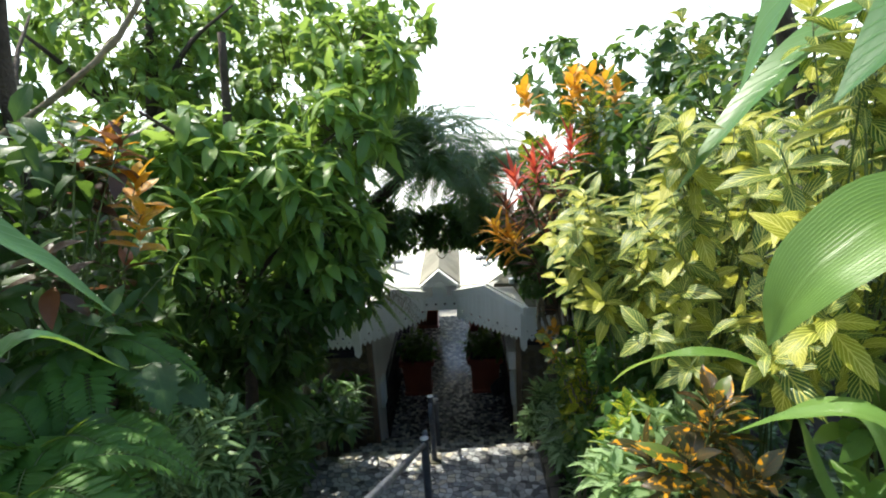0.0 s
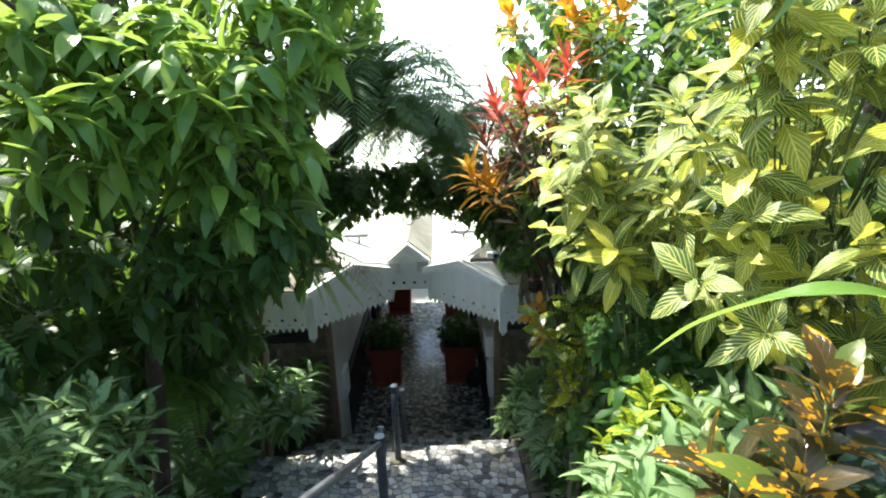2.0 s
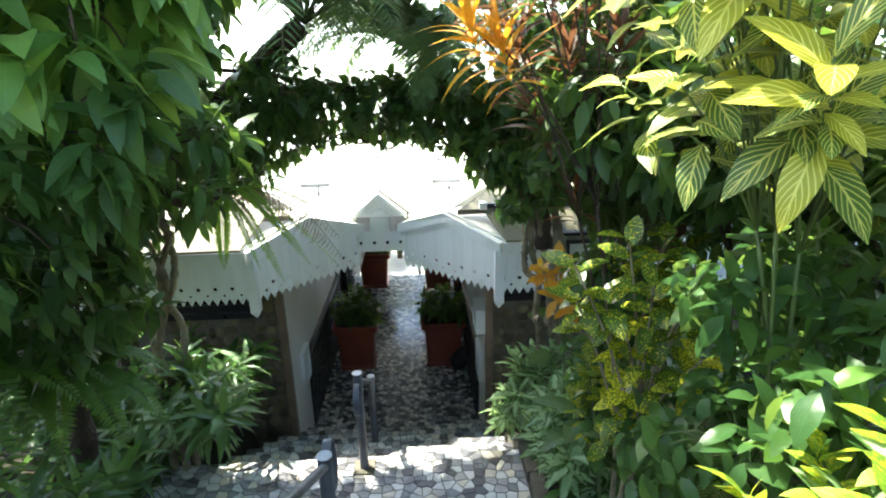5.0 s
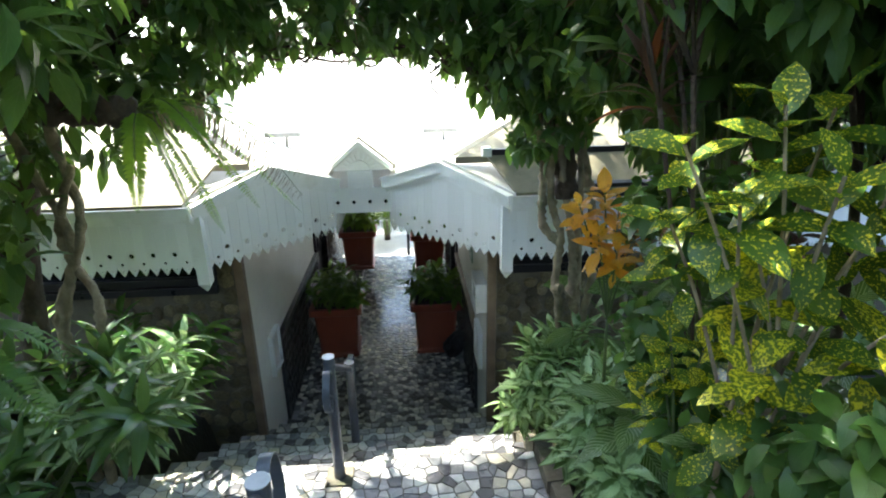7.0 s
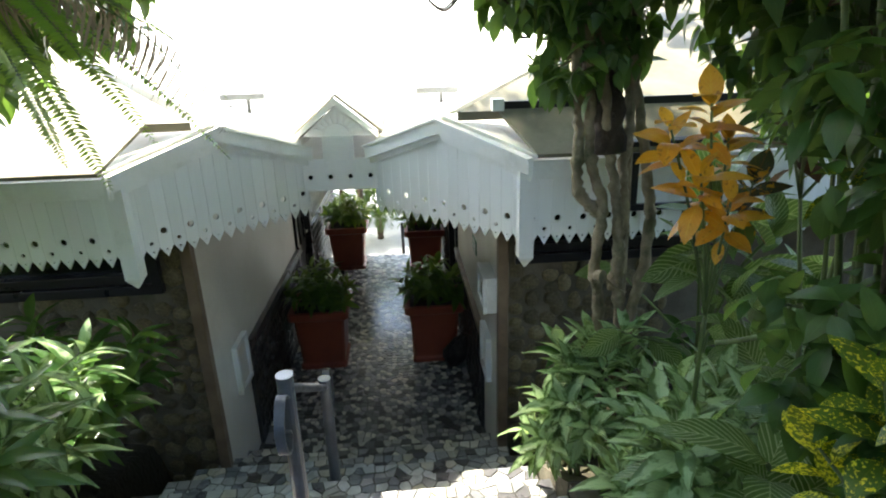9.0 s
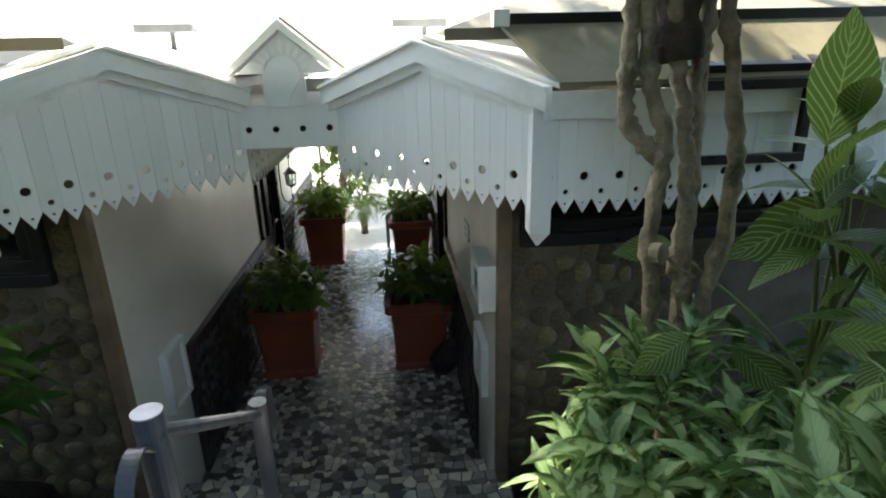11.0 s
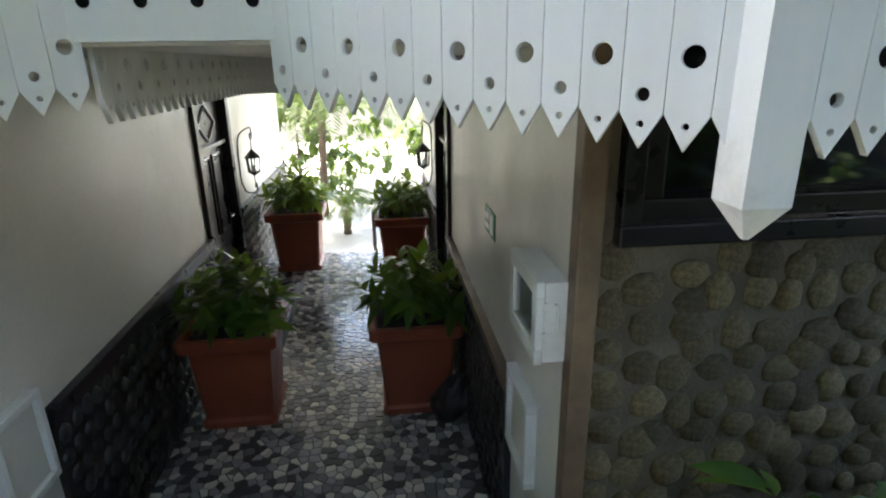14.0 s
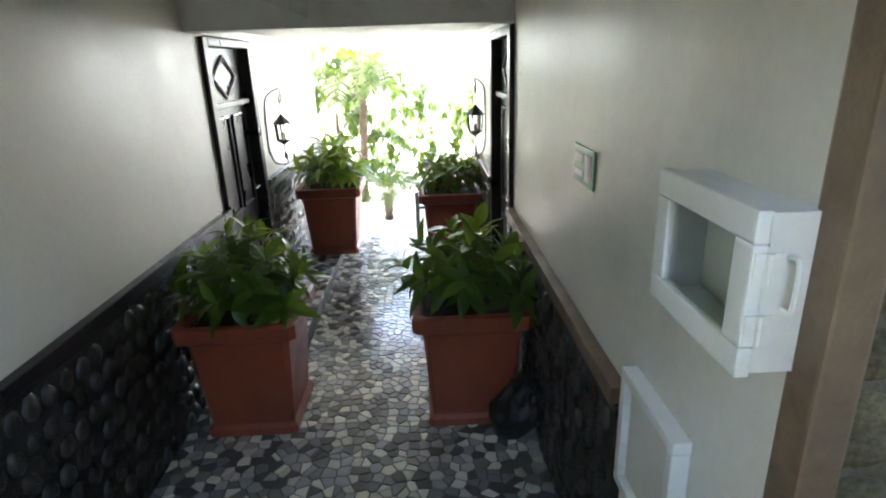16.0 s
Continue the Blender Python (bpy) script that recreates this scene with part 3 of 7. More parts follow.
def eave_line(owner, a, b, z_low, top_of, first=0, low_of=None):
    """A row of boards from plan point a to b, facing the right-hand side of a->b turned outwards."""
    a, b = Vector(a), Vector(b)
    n = max(1, round((b - a).length / PITCH))
    w = (b - a).length / n
    ang = math.atan2(b.y - a.y, b.x - a.x)
    cache = {}
    for i in range(n):
        tl, tr = top_of(i / n), top_of((i + 1) / n)
        z_foot = low_of((i + 0.5) / n) if low_of else z_low
        key = (round(tl - z_foot, 4), round(tr - z_foot, 4), (i + first) % 2)
        if key not in cache:
            cache[key] = board_mesh("board", w, tl - z_foot, tr - z_foot, 0.0, 0.062, (i + first) % 2)
        p = a + (b - a) * ((i + 0.5) / n)
        put("board", cache[key], owner, Matrix.Translation((p.x, p.y, z_foot + rnd(-0.002, 0.002))) @ Matrix.Rotation(ang, 4, "Z"))


EAVE_TOP, APEX, TIP = -1.325, -1.135, -1.815
COR_R, IN_R = (0.782, 6.95), (-0.115, 7.70)
COR_L, IN_L = (2 * AXIS - COR_R[0], 6.95), (2 * AXIS - IN_R[0], 7.70)


def gable(s):
    return EAVE_TOP + (APEX - EAVE_TOP) * (1 - abs(2 * s - 1)) - 0.01


def eaves(name, corner, inner, far, sign):
    e = thing(name, "white scalloped eave boards pierced with round holes", "eaves", kind="structure")
    if sign > 0:
        eave_line(e, inner, corner, TIP, gable, 1, lambda s: TIP + 0.055 * (1 - s))
        eave_line(e, corner, far, TIP, lambda s: EAVE_TOP - 0.01)
    else:
        eave_line(e, corner, inner, TIP, gable, 0, lambda s: TIP + 0.055 * s)
        eave_line(e, far, corner, TIP, lambda s: EAVE_TOP - 0.01, 1)
    # pointed corner drop
    cx, cy = corner
    bm = bmesh.new()
    r = 0.044
    ring = lambda z, k: [bm.verts.new((cx + x * r * k, cy + y * r * k, z)) for x, y in ((-1, -1), (1, -1), (1, 1), (-1, 1))]
    lv = [ring(EAVE_TOP - 0.02, 1), ring(-1.89, 1), ring(-1.955, 0.12)]
    bm.faces.new(lv[0])
    for p, q in zip(lv, lv[1:]):
        for k in range(4):
            bm.faces.new((p[k], p[(k + 1) % 4], q[(k + 1) % 4], q[k]))
    bm.faces.new(lv[-1][::-1])
    part("corner_drop", bm, WHITE, e)
    # barge boards along the chamfered gable: a stepped moulding, proud of the boards
    c, q = Vector((*corner, 0)), Vector((*inner, 0))
    along = (q - c).normalized()
    out = Vector((along.y, -along.x, 0)) * (1 if sign < 0 else -1)
    if out.y > 0:
        out = -out
    mid = (c + q) / 2
    c2, q2 = c - along * 0.05, q + along * 0.03
    for p0, z0, p1, z1 in ((c2, EAVE_TOP - 0.01, mid, APEX), (mid, APEX, q2, EAVE_TOP - 0.01)):
        for lo, hi, off in ((-0.085, -0.02, 0.035), (-0.045, 0.035, 0.065), (0.035, 0.05, 0.085)):
            bm = bmesh.new()
            poly = [p0 + Vector((0, 0, z0 + lo)), p1 + Vector((0, 0, z1 + lo)), p1 + Vector((0, 0, z1 + hi)), p0 + Vector((0, 0, z0 + hi))]
            prism(bm, poly, out * 0.009, out * off)
            part("barge_board", bm, TRIM, e)
    # level fascia band over the straight run
    fx = far[0]
    x0, x1 = (cx + 0.03, fx) if sign > 0 else (fx, cx - 0.03)
    part("fascia_band", boxes((x0, 6.915, EAVE_TOP - 0.09, x1, 6.942, EAVE_TOP + 0.02), bevel=0.004), TRIM, e)
    part("soffit", boxes((x0, 6.962, EAVE_TOP - 0.07, x1, 7.9, EAVE_TOP - 0.05)), CEIL, e)
    bm = bmesh.new()
    zs = EAVE_TOP - 0.06
    poly = [Vector((cx, cy + 0.02, zs)), Vector((cx, 7.95, zs)), Vector((inner[0], 7.95, zs)), Vector((inner[0], inner[1] + 0.02, zs))]
    prism(bm, poly if sign > 0 else poly[::-1], (0, 0, 0), (0, 0, 0.02))
    part("soffit", bm, CEIL, e)
    return e


eaves("eaves_right", COR_R, IN_R, (5.2, 6.95), 1)
eaves("eaves_left", COR_L, IN_L, (-5.2, 6.95), -1)

# board over the passage with the little sunburst gable
portal = thing("portal_board", "white pierced board over the passage with a sunburst gable", "gable board", (AXIS, 7.70, -1.62), kind="structure")
settle()
cu_w = 0.345
bm = boxes((-cu_w, -0.02, 0.03, cu_w, 0.02, 0.25))
part("board", bm, WHITE, portal)
# the board is solid: thin dark discs put the holes' shade on its face
for k in range(4):
    bm = bmesh.new()
    x = -0.205 + 0.137 * k
    tube(bm, [(x, -0.0225, 0.125), (x, -0.021, 0.125)], 0.0165, 14)
    part("hole_shade_disc", bm, DARKGLASS, portal, "dark round piercing")
part("bracket", boxes((-0.105, -0.035, 0.235, 0.105, -0.0, 0.40), bevel=0.004), TRIM, portal)
bm = bmesh.new()
prism(bm, [(-0.10, 0, 0.40), (0.0, 0, 0.235), (0.10, 0, 0.40)], (0, -0.048, 0), (0, -0.036, 0))
part("diamond", bm, TRIM, portal)
bm = bmesh.new()
prism(bm, [(-0.235, 0, 0.40), (0.235, 0, 0.40), (0, 0, 0.60)], (0, -0.012, 0), (0, 0.02, 0))
part("gable_panel", bm, CEIL, portal)
for k in range(9):
    a = radians(18 + 18 * k)
    bm = bmesh.new()
    reach = min(0.185, 0.19 / max(math.sin(a) + abs(math.cos(a)) * 0.85, 0.1))
    p0, p1 = Vector((math.cos(a) * 0.10, -0.02, 0.405 + math.sin(a) * 0.085)), Vector((math.cos(a) * reach, -0.02, 0.405 + math.sin(a) * reach * 0.93))
    strip(bm, [p0, p1], 0.022, 0.012, (p1 - p0).cross(Vector((0, 1, 0))))
    part("ray", bm, TRIM, portal)
bm = bmesh.new()
prism(bm, [(0.085 * math.cos(math.pi * k / 10), 0, 0.40 + 0.085 * math.sin(math.pi * k / 10)) for k in range(11)], (0, -0.03, 0), (0, -0.012, 0))
part("half_sun", bm, TRIM, portal)
for s in (-1, 1):
    bm = bmesh.new()
    prism(bm, [(s * 0.275, 0, 0.385), (s * 0.275, 0, 0.425), (0, 0, 0.655), (0, 0, 0.605)][::s], (0, -0.05, 0), (0, 0.05, 0))
    part("rake_board", bm, TRIM, portal)
    bm = bmesh.new()
    prism(bm, [(s * 0.30, 0, 0.405), (s * 0.30, 0, 0.425), (0, 0, 0.672), (0, 0, 0.657)][::s], (0, 0.051, 0), (0, 3.2, 0))
    part("roof_slope", bm, ROOF_SHADED, portal, "cream painted roof slope")

# strips of pointed boards running back along the passage
valance = thing("valance_left", "pointed white boards running back under the passage roof", "valance", kind="structure")
eave_line(valance, (IN_L[0], 7.74), (IN_L[0], 10.74), -1.80, lambda f: -1.602)


# ---- roofs ----
def roof_quad(name, pts, mat, label, thick=0.05):
    bm = bmesh.new()
    prism(bm, pts, (0, 0, 0), (0, 0, thick))
    return tagged(part(name, bm, mat), label, "roof", kind="structure")


RS = 0.36
for side, s in (("right", 1), ("left", -1)):
    X = lambda x: AXIS + s * (x - AXIS)
    rise = lambda d: EAVE_TOP + 0.035 + RS * d
    # front slopes take the darkened shade colour, side and gable slopes the sunlit one
    # front slope, hip and passage-side slope of each house, and the low roof behind the chamfered gable
    order = (lambda q: q) if s > 0 else (lambda q: q[::-1])
    hip_x = -0.10
    mid, top = (0.34, 6.90 + 0.44), (hip_x + 4.4, 10.6)
    roof_quad("roof_edge_" + side, order([Vector((X(0.66), 7.19, -1.06)), Vector((X(0.84), 6.90, rise(0))), Vector((X(9.2), 6.90, rise(0))), Vector((X(9.2), 7.19, -1.06))]), ROOF_SHADED, "cream painted weathered edge of the house roof", 0.02)
    if s > 0:
        tagged(part("trim_roof", boxes((0.70, 7.19, -1.065, 9.0, 7.23, -0.995), bevel=0.006), BLACKWOOD), "dark bar along the break of the roof", "trim", kind="structure")
        tagged(part("trim_roof_end", boxes((0.625, 7.17, -1.05, 0.695, 7.25, -0.98), bevel=0.006), TRIM), "white end block of the dark roof bar", "trim", kind="structure")
    roof_quad("roof_front_" + side, order([Vector((X(0.42), 7.21, -1.10)), Vector((X(9.2), 7.21, -1.05)), Vector((X(9.2), 10.6, rise(4.4))), Vector((X(top[0]), top[1], rise(4.4)))]), ROOF_SHADED, "cream painted weathered hip roof of the house")
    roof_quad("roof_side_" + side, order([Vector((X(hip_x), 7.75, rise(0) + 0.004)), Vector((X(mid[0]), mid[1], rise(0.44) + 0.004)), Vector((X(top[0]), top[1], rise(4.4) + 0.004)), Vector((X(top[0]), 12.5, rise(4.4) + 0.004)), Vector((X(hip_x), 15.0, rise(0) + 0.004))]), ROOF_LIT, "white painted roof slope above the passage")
    cgx, cgy = (COR_R[0] + IN_R[0]) / 2, (COR_R[1] + IN_R[1]) / 2
    bk = (cgx + 0.62, cgy + 0.72)
    for p in ((COR_R[0] + 0.06, COR_R[1] - 0.02), (IN_R[0] - 0.02, IN_R[1] + 0.02)):
        q = [Vector((X(p[0]), p[1] - 0.03, EAVE_TOP + 0.03)), Vector((X(cgx), cgy - 0.06, APEX + 0.045)), Vector((X(bk[0]), bk[1], APEX + 0.045))]
        if (q[1] - q[0]).cross(q[2] - q[0]).z < 0:
            q = q[::-1]
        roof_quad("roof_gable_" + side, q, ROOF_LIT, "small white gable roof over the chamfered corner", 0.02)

# added slope in sunlit white, fills the bright gap between the two roofs
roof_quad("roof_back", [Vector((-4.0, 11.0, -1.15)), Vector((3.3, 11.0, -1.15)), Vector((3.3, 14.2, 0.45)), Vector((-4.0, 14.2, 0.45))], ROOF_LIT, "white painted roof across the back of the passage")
# distance: an added arc that glows white all along the horizon
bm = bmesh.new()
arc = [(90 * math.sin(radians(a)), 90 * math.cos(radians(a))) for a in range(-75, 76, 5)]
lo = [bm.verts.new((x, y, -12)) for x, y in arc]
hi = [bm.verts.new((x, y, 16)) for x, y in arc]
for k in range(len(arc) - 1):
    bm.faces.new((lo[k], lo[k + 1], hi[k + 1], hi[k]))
tagged(part("backdrop", bm, HAZE_GLOW, smooth=True), "bright white haze over the open distance", "sky", kind="structure")


# glazed black-framed panels on the roof edge and a frame hung before the eave
def roof_light(x0, x1):
    w = thing("roof_light", "black-framed glass panel lying on the roof edge", "skylight", (x0, 6.93, EAVE_TOP + 0.045), "glass panels on the roof")
    w.rotation_euler = (math.atan(RS), 0, 0)
    settle()
    l, d = x1 - x0, 0.62
    part("frame", boxes((0, 0, 0.01, l, 0.045, 0.06), (0, d - 0.045, 0.01, l, d, 0.06), (0, 0.045, 0.01, 0.04, d - 0.045, 0.06), (l - 0.04, 0.045, 0.01, l, d - 0.045, 0.06), bevel=0.004), BLACKWOOD, w)
    part("pane", boxes((0.04, 0.045, 0.02, l - 0.04, d - 0.045, 0.026)), DUSTY, w, "dusty leaf-strewn glass")


for k in range(5):
    roof_light(1.36 + 0.56 * k, 1.89 + 0.56 * k)
fr = thing("hung_frame", "open black wooden frame hung before the eave", "frame", (1.64, 6.90, -1.62))
settle()
part("frame", boxes((-0.26, -0.022, 0, 0.26, 0.008, 0.04), (-0.26, -0.022, 0.30, 0.26, 0.008, 0.34), (-0.26, -0.022, 0.04, -0.22, 0.008, 0.30), (0.22, -0.022, 0.04, 0.26, 0.008, 0.30), bevel=0.004), BLACKWOOD, fr)


def roof_lamp(x, y, zr, z):
    """A flat flood lamp on a short stem."""
    l = thing("roof_lamp", "flat grey flood lamp on a short stem on the roof", "lamp", (x, y, zr), "flood lamps on the roofs")
    settle()
    part("lamp_head", boxes((-0.16, -0.05, z - zr - 0.02, 0.16, 0.06, z - zr + 0.025), bevel=0.006), LAMPGREY, l)
    bm = bmesh.new()
    tube(bm, [(0.03, 0, -0.03), (0.03, 0, z - zr - 0.02)], 0.016, 8)
    part("stem", bm, LAMPGREY, l)


for s in (-1, 1):
    roof_lamp(AXIS + s * 0.72, 8.2, -1.22, -0.97)


# ---- doors, lanterns, cabinets, sign, rails, planters ----
def door(name, x, y0, y1, sign):
    """A tall dark door; local y runs along the wall, +x out into the passage."""
    w, h = y1 - y0, DOOR_TOP - FLOOR
    d = thing(name, "black varnished panelled door with a diamond moulding, closed", "door", (x, (y0 + y1) / 2, FLOOR), kind="structure")
    d.rotation_euler = (0, 0, 0 if sign > 0 else math.pi)
    settle()
    a, b = -w / 2, w / 2
    part("door_frame", boxes((-0.12, a - 0.07, 0, 0.035, a + 0.03, h - 0.012), (-0.12, b - 0.03, 0, 0.035, b + 0.07, h - 0.012), (-0.12, a + 0.03, h - 0.075, 0.035, b - 0.03, h - 0.012), bevel=0.008), BLACKWOOD, d)
    leaf = part("door_leaf", boxes((-0.10, a + 0.032, 0.01, -0.055, b - 0.032, h - 0.078), bevel=0.004), BLACKWOOD, d)
    def moulding(y_0, y_1, z0, z1, r=0.014):
        bm = bmesh.new()
        for p, q in (((y_0, z0), (y_1, z0)), ((y_1, z0), (y_1, z1)), ((y_1, z1), (y_0, z1)), ((y_0, z1), (y_0, z0))):
            tube(bm, [(-0.05, *p), (-0.05, *q)], r, 6)
        return bm
    m = 0.16
    part("panel_moulding", moulding(a + m, b - m, 0.18, 0.78), BLACKWOOD, leaf)
    part("panel_moulding", moulding(a + m, -0.05, 0.95, 1.72), BLACKWOOD, leaf)
    part("panel_moulding", moulding(0.05, b - m, 0.95, 1.72), BLACKWOOD, leaf)
    part("shelf_moulding", boxes((-0.06, a + 0.04, 1.80, -0.005, b - 0.04, 1.84), bevel=0.006), BLACKWOOD, leaf)
    bm = bmesh.new()
    c = (0.0, 2.03)
    for k in range(4):
        p, q = [(c[0] + 0.27 * math.cos(k2 * math.pi / 2), c[1] + 0.16 * math.sin(k2 * math.pi / 2)) for k2 in (k, k + 1)]
        tube(bm, [(-0.045, *p), (-0.045, *q)], 0.014, 6)
    # pale colour stands in for the glint on the black moulding
    part("diamond_moulding", bm, CAP_AND_GLINT, leaf, "glinting diamond moulding")
    bm = bmesh.new()
    box(bm, -0.055, b - 0.15, 0.92, -0.045, b - 0.10, 1.14, 0.003)
    tube(bm, bend([(-0.05, b - 0.125, 1.06), (0.0, b - 0.125, 1.06), (0.005, b - 0.16, 1.06), (0.0, b - 0.24, 1.055)], 4), 0.009, 8)
    part("handle", bm, BRASS, leaf, "dull metal lever handle")


door("door_1", XL, DL0, DL1, 1)
door("door_2", XR, DR0, DR1, -1)


def lantern(x, y, z, sign):
    l = thing("wall_lantern", "black iron lantern hanging from a scrolled wall bracket", "lantern", (x, y, z), "lanterns in the passage")
    l.rotation_euler = (0, 0, 0 if sign > 0 else math.pi)
    l.scale = (1.2, 1.2, 1.2)
    settle()
    o = 0.10
    bm = bmesh.new()
    tube(bm, bend([(0.004, -0.13, 0.10), (0.02, -0.10, 0.27), (o, -0.02, 0.335), (o, 0.06, 0.30), (o, 0.055, 0.235), (o, 0.005, 0.225), (o, -0.015, 0.26), (o, 0.01, 0.28)], 6), 0.007, 6)
    tube(bm, [(o, 0.0, 0.225), (o, 0.0, 0.13)], 0.004, 6)
    part("scroll_bracket", bm, IRON, l)
    bm = bmesh.new()
    tube(bm, bend([(0.004, -0.12, -0.16), (0.03, -0.08, -0.26), (o, 0.02, -0.285), (o, 0.06, -0.235), (o, 0.02, -0.195), (o, -0.01, -0.225), (o, 0.012, -0.24)], 6), 0.007, 6)
    tube(bm, [(o, 0.0, -0.12), (o, 0.0, -0.20)], 0.004, 6)
    part("lower_scroll", bm, IRON, l)
    part("wall_bar", boxes((0.0, -0.14, -0.18, 0.008, -0.12, 0.12)), IRON, l)
    hexa = lambda r, z: [(o + r * math.cos(math.pi / 3 * k), r * math.sin(math.pi / 3 * k), z) for k in range(6)]
    body = bmesh.new()
    for k in range(6):
        p, q = hexa(0.062, 0.055)[k], hexa(0.052, -0.085)[k]
        tube(body, [p, q], 0.006, 5)
    for r, z in ((0.064, 0.055), (0.054, -0.085)):
        h = hexa(r, z)
        for k in range(6):
            tube(body, [h[k], h[(k + 1) % 6]], 0.006, 5)
    cage = part("cage", body, IRON, l)
    for k in range(6):
        bm = bmesh.new()
        h, g = hexa(0.058, 0.05), hexa(0.049, -0.08)
        bm.faces.new([bm.verts.new(p) for p in (h[k], h[(k + 1) % 6], g[(k + 1) % 6], g[k])])
        pane = part("pane", bm, GLASS, cage)
        pane.visible_shadow = False
    bm = bmesh.new()
    tip = bm.verts.new((o, 0, 0.135))
    rim = [bm.verts.new(p) for p in hexa(0.08, 0.052)]
    for k in range(6):
        bm.faces.new((rim[k], rim[(k + 1) % 6], tip))
    bm.faces.new(rim[::-1])
    part("lantern_roof", bm, IRON, l)
    bm = bmesh.new()
    tip = bm.verts.new((o, 0, -0.125))
    rim = [bm.verts.new(p) for p in hexa(0.054, -0.088)]
    for k in range(6):
        bm.faces.new((rim[k], tip, rim[(k + 1) % 6]))
    bm.faces.new(rim)
    part("lantern_foot", bm, IRON, l)
    bm = bmesh.new()
    tube(bm, [(o, 0, -0.08), (o, 0, -0.02)], 0.012, 8)
    part("candle", bm, SIGNWHITE, l, "white candle")


lantern(XL, 12.62, -2.70, 1)
lantern(XR, 12.42, -2.66, -1)


def cabinet(x, y0, y1, z0, z1, depth):
    """White glazed box on the right wall; front faces -x."""
    c = thing("wall_cabinet", "white painted glazed box fixed to the passage wall", "cabinet", (x, (y0 + y1) / 2, z0))
    settle()
    w, h = (y1 - y0) / 2, z1 - z0
    for b in ((-depth, -w, 0, 0.045, -w + 0.02, h), (-depth, w - 0.02, 0, 0.045, w, h)):
        part("side_panel", boxes(b), TRIM, c)
    part("base_panel", boxes((-depth, -w + 0.02, 0, 0.045, w - 0.02, 0.02)), TRIM, c)
    part("top_panel", boxes((-depth, -w + 0.02, h - 0.02, 0.045, w - 0.02, h)), TRIM, c)
    part("back_panel", boxes((0.036, -w + 0.021, 0.021, 0.044, w - 0.021, h - 0.021)), TRIM, c)
    f = 0.052
    dr = part("glazed_door", boxes((-depth - 0.03, -w - 0.006, -0.006, -depth - 0.002, w + 0.006, f), bevel=0.006), TRIM, c)
    part("top_rail", boxes((-depth - 0.03, -w - 0.006, h - f, -depth - 0.002, w + 0.006, h + 0.006), bevel=0.006), TRIM, dr)
    for b in ((-depth - 0.03, -w - 0.006, f, -depth - 0.002, -w + f, h - f), (-depth - 0.03, w - f, f, -depth - 0.002, w + 0.006, h - f)):
        part("stile", boxes(b, bevel=0.006), TRIM, dr)
    pane = part("pane", boxes((-depth - 0.016, -w + f, f, -depth - 0.012, w - f, h - f)), GLASS, dr)
    pane.visible_shadow = False
    for z in (0.06, h - 0.12):
        bm = boxes((-depth - 0.026, -w - 0.0095, z, -depth + 0.02, -w - 0.0065, z + 0.055))
        tube(bm, [(-depth - 0.002, -w - 0.011, z), (-depth - 0.002, -w - 0.011, z + 0.055)], 0.006, 8)
        part("hinge", bm, TRIM, c)
    bm = bmesh.new()
    tube(bm, bend([(-depth + 0.035, -w - 0.002, h * 0.42), (-depth + 0.04, -w - 0.022, h * 0.44), (-depth + 0.04, -w - 0.022, h * 0.72), (-depth + 0.035, -w - 0.002, h * 0.74)], 5), 0.005, 6)
    part("handle", bm, TRIM, c, "thin white loop handle")
    part("notice", boxes((-depth + 0.02, -w + 0.0205, h * 0.35, 0.02, -w + 0.0225, h * 0.82)), PAPER, c, "grey printed notice inside")
    for k in range(7):
        part("text_bar", boxes((-depth + 0.03, -w + 0.0227, h * (0.40 + 0.055 * k), 0.012 - 0.012 * (k % 3), -w + 0.0235, h * (0.40 + 0.055 * k) + 0.006)), DARKGLASS, c)
    bm = boxes((0.031, -0.03, h * 0.55, 0.0355, 0.0, h * 0.60), (0.031, -0.03, h * 0.63, 0.0355, -0.01, h * 0.67))
    part("label_mark", bm, DARKGLASS, c, "small dark label")


CABY0, CABY1 = 7.705, 8.07
cabinet(XR, CABY0, CABY1, -2.625, -2.335, 0.08)


def hatch(x, y0, y1, z0, z1, sign):
    """A shallow framed access hatch on a wall."""
    h = thing("wall_hatch", "white framed access hatch low on the passage wall", "hatch", (x, (y0 + y1) / 2, z0), "access hatches")
    h.rotation_euler = (0, 0, 0 if sign > 0 else math.pi)
    settle()
    w, t = (y1 - y0) / 2, z1 - z0
    part("frame", boxes((0, -w, 0, 0.05, w, 0.035), (0, -w, t - 0.035, 0.05, w, t), (0, -w, 0.035, 0.05, -w + 0.035, t - 0.035), (0, w - 0.035, 0.035, 0.05, w, t - 0.035), bevel=0.006), TRIM, h)
    part("panel", boxes((0, -w + 0.036, 0.036, 0.025, w - 0.036, t - 0.036)), PLASTER, h)


hatch(XR, 7.99, 8.36, -3.42, -3.0, -1)
hatch(XL, 8.05, 8.38, -3.42, -2.97, 1)

sign = thing("exit_sign", "green and white emergency exit sign on the wall", "sign", (XR, 9.03, -2.50))
settle()
part("plate", boxes((-0.008, -0.14, -0.075, 0, 0.14, 0.075), bevel=0.003), SIGNGREEN, sign)
part("doorway_mark", boxes((-0.0105, -0.11, -0.055, -0.0085, -0.03, 0.05)), SIGNWHITE, sign)
part("arrow_mark", boxes((-0.0105, 0.0, -0.045, -0.0085, 0.11, -0.02), (-0.0105, 0.01, 0.01, -0.0085, 0.10, 0.045)), SIGNWHITE, sign)


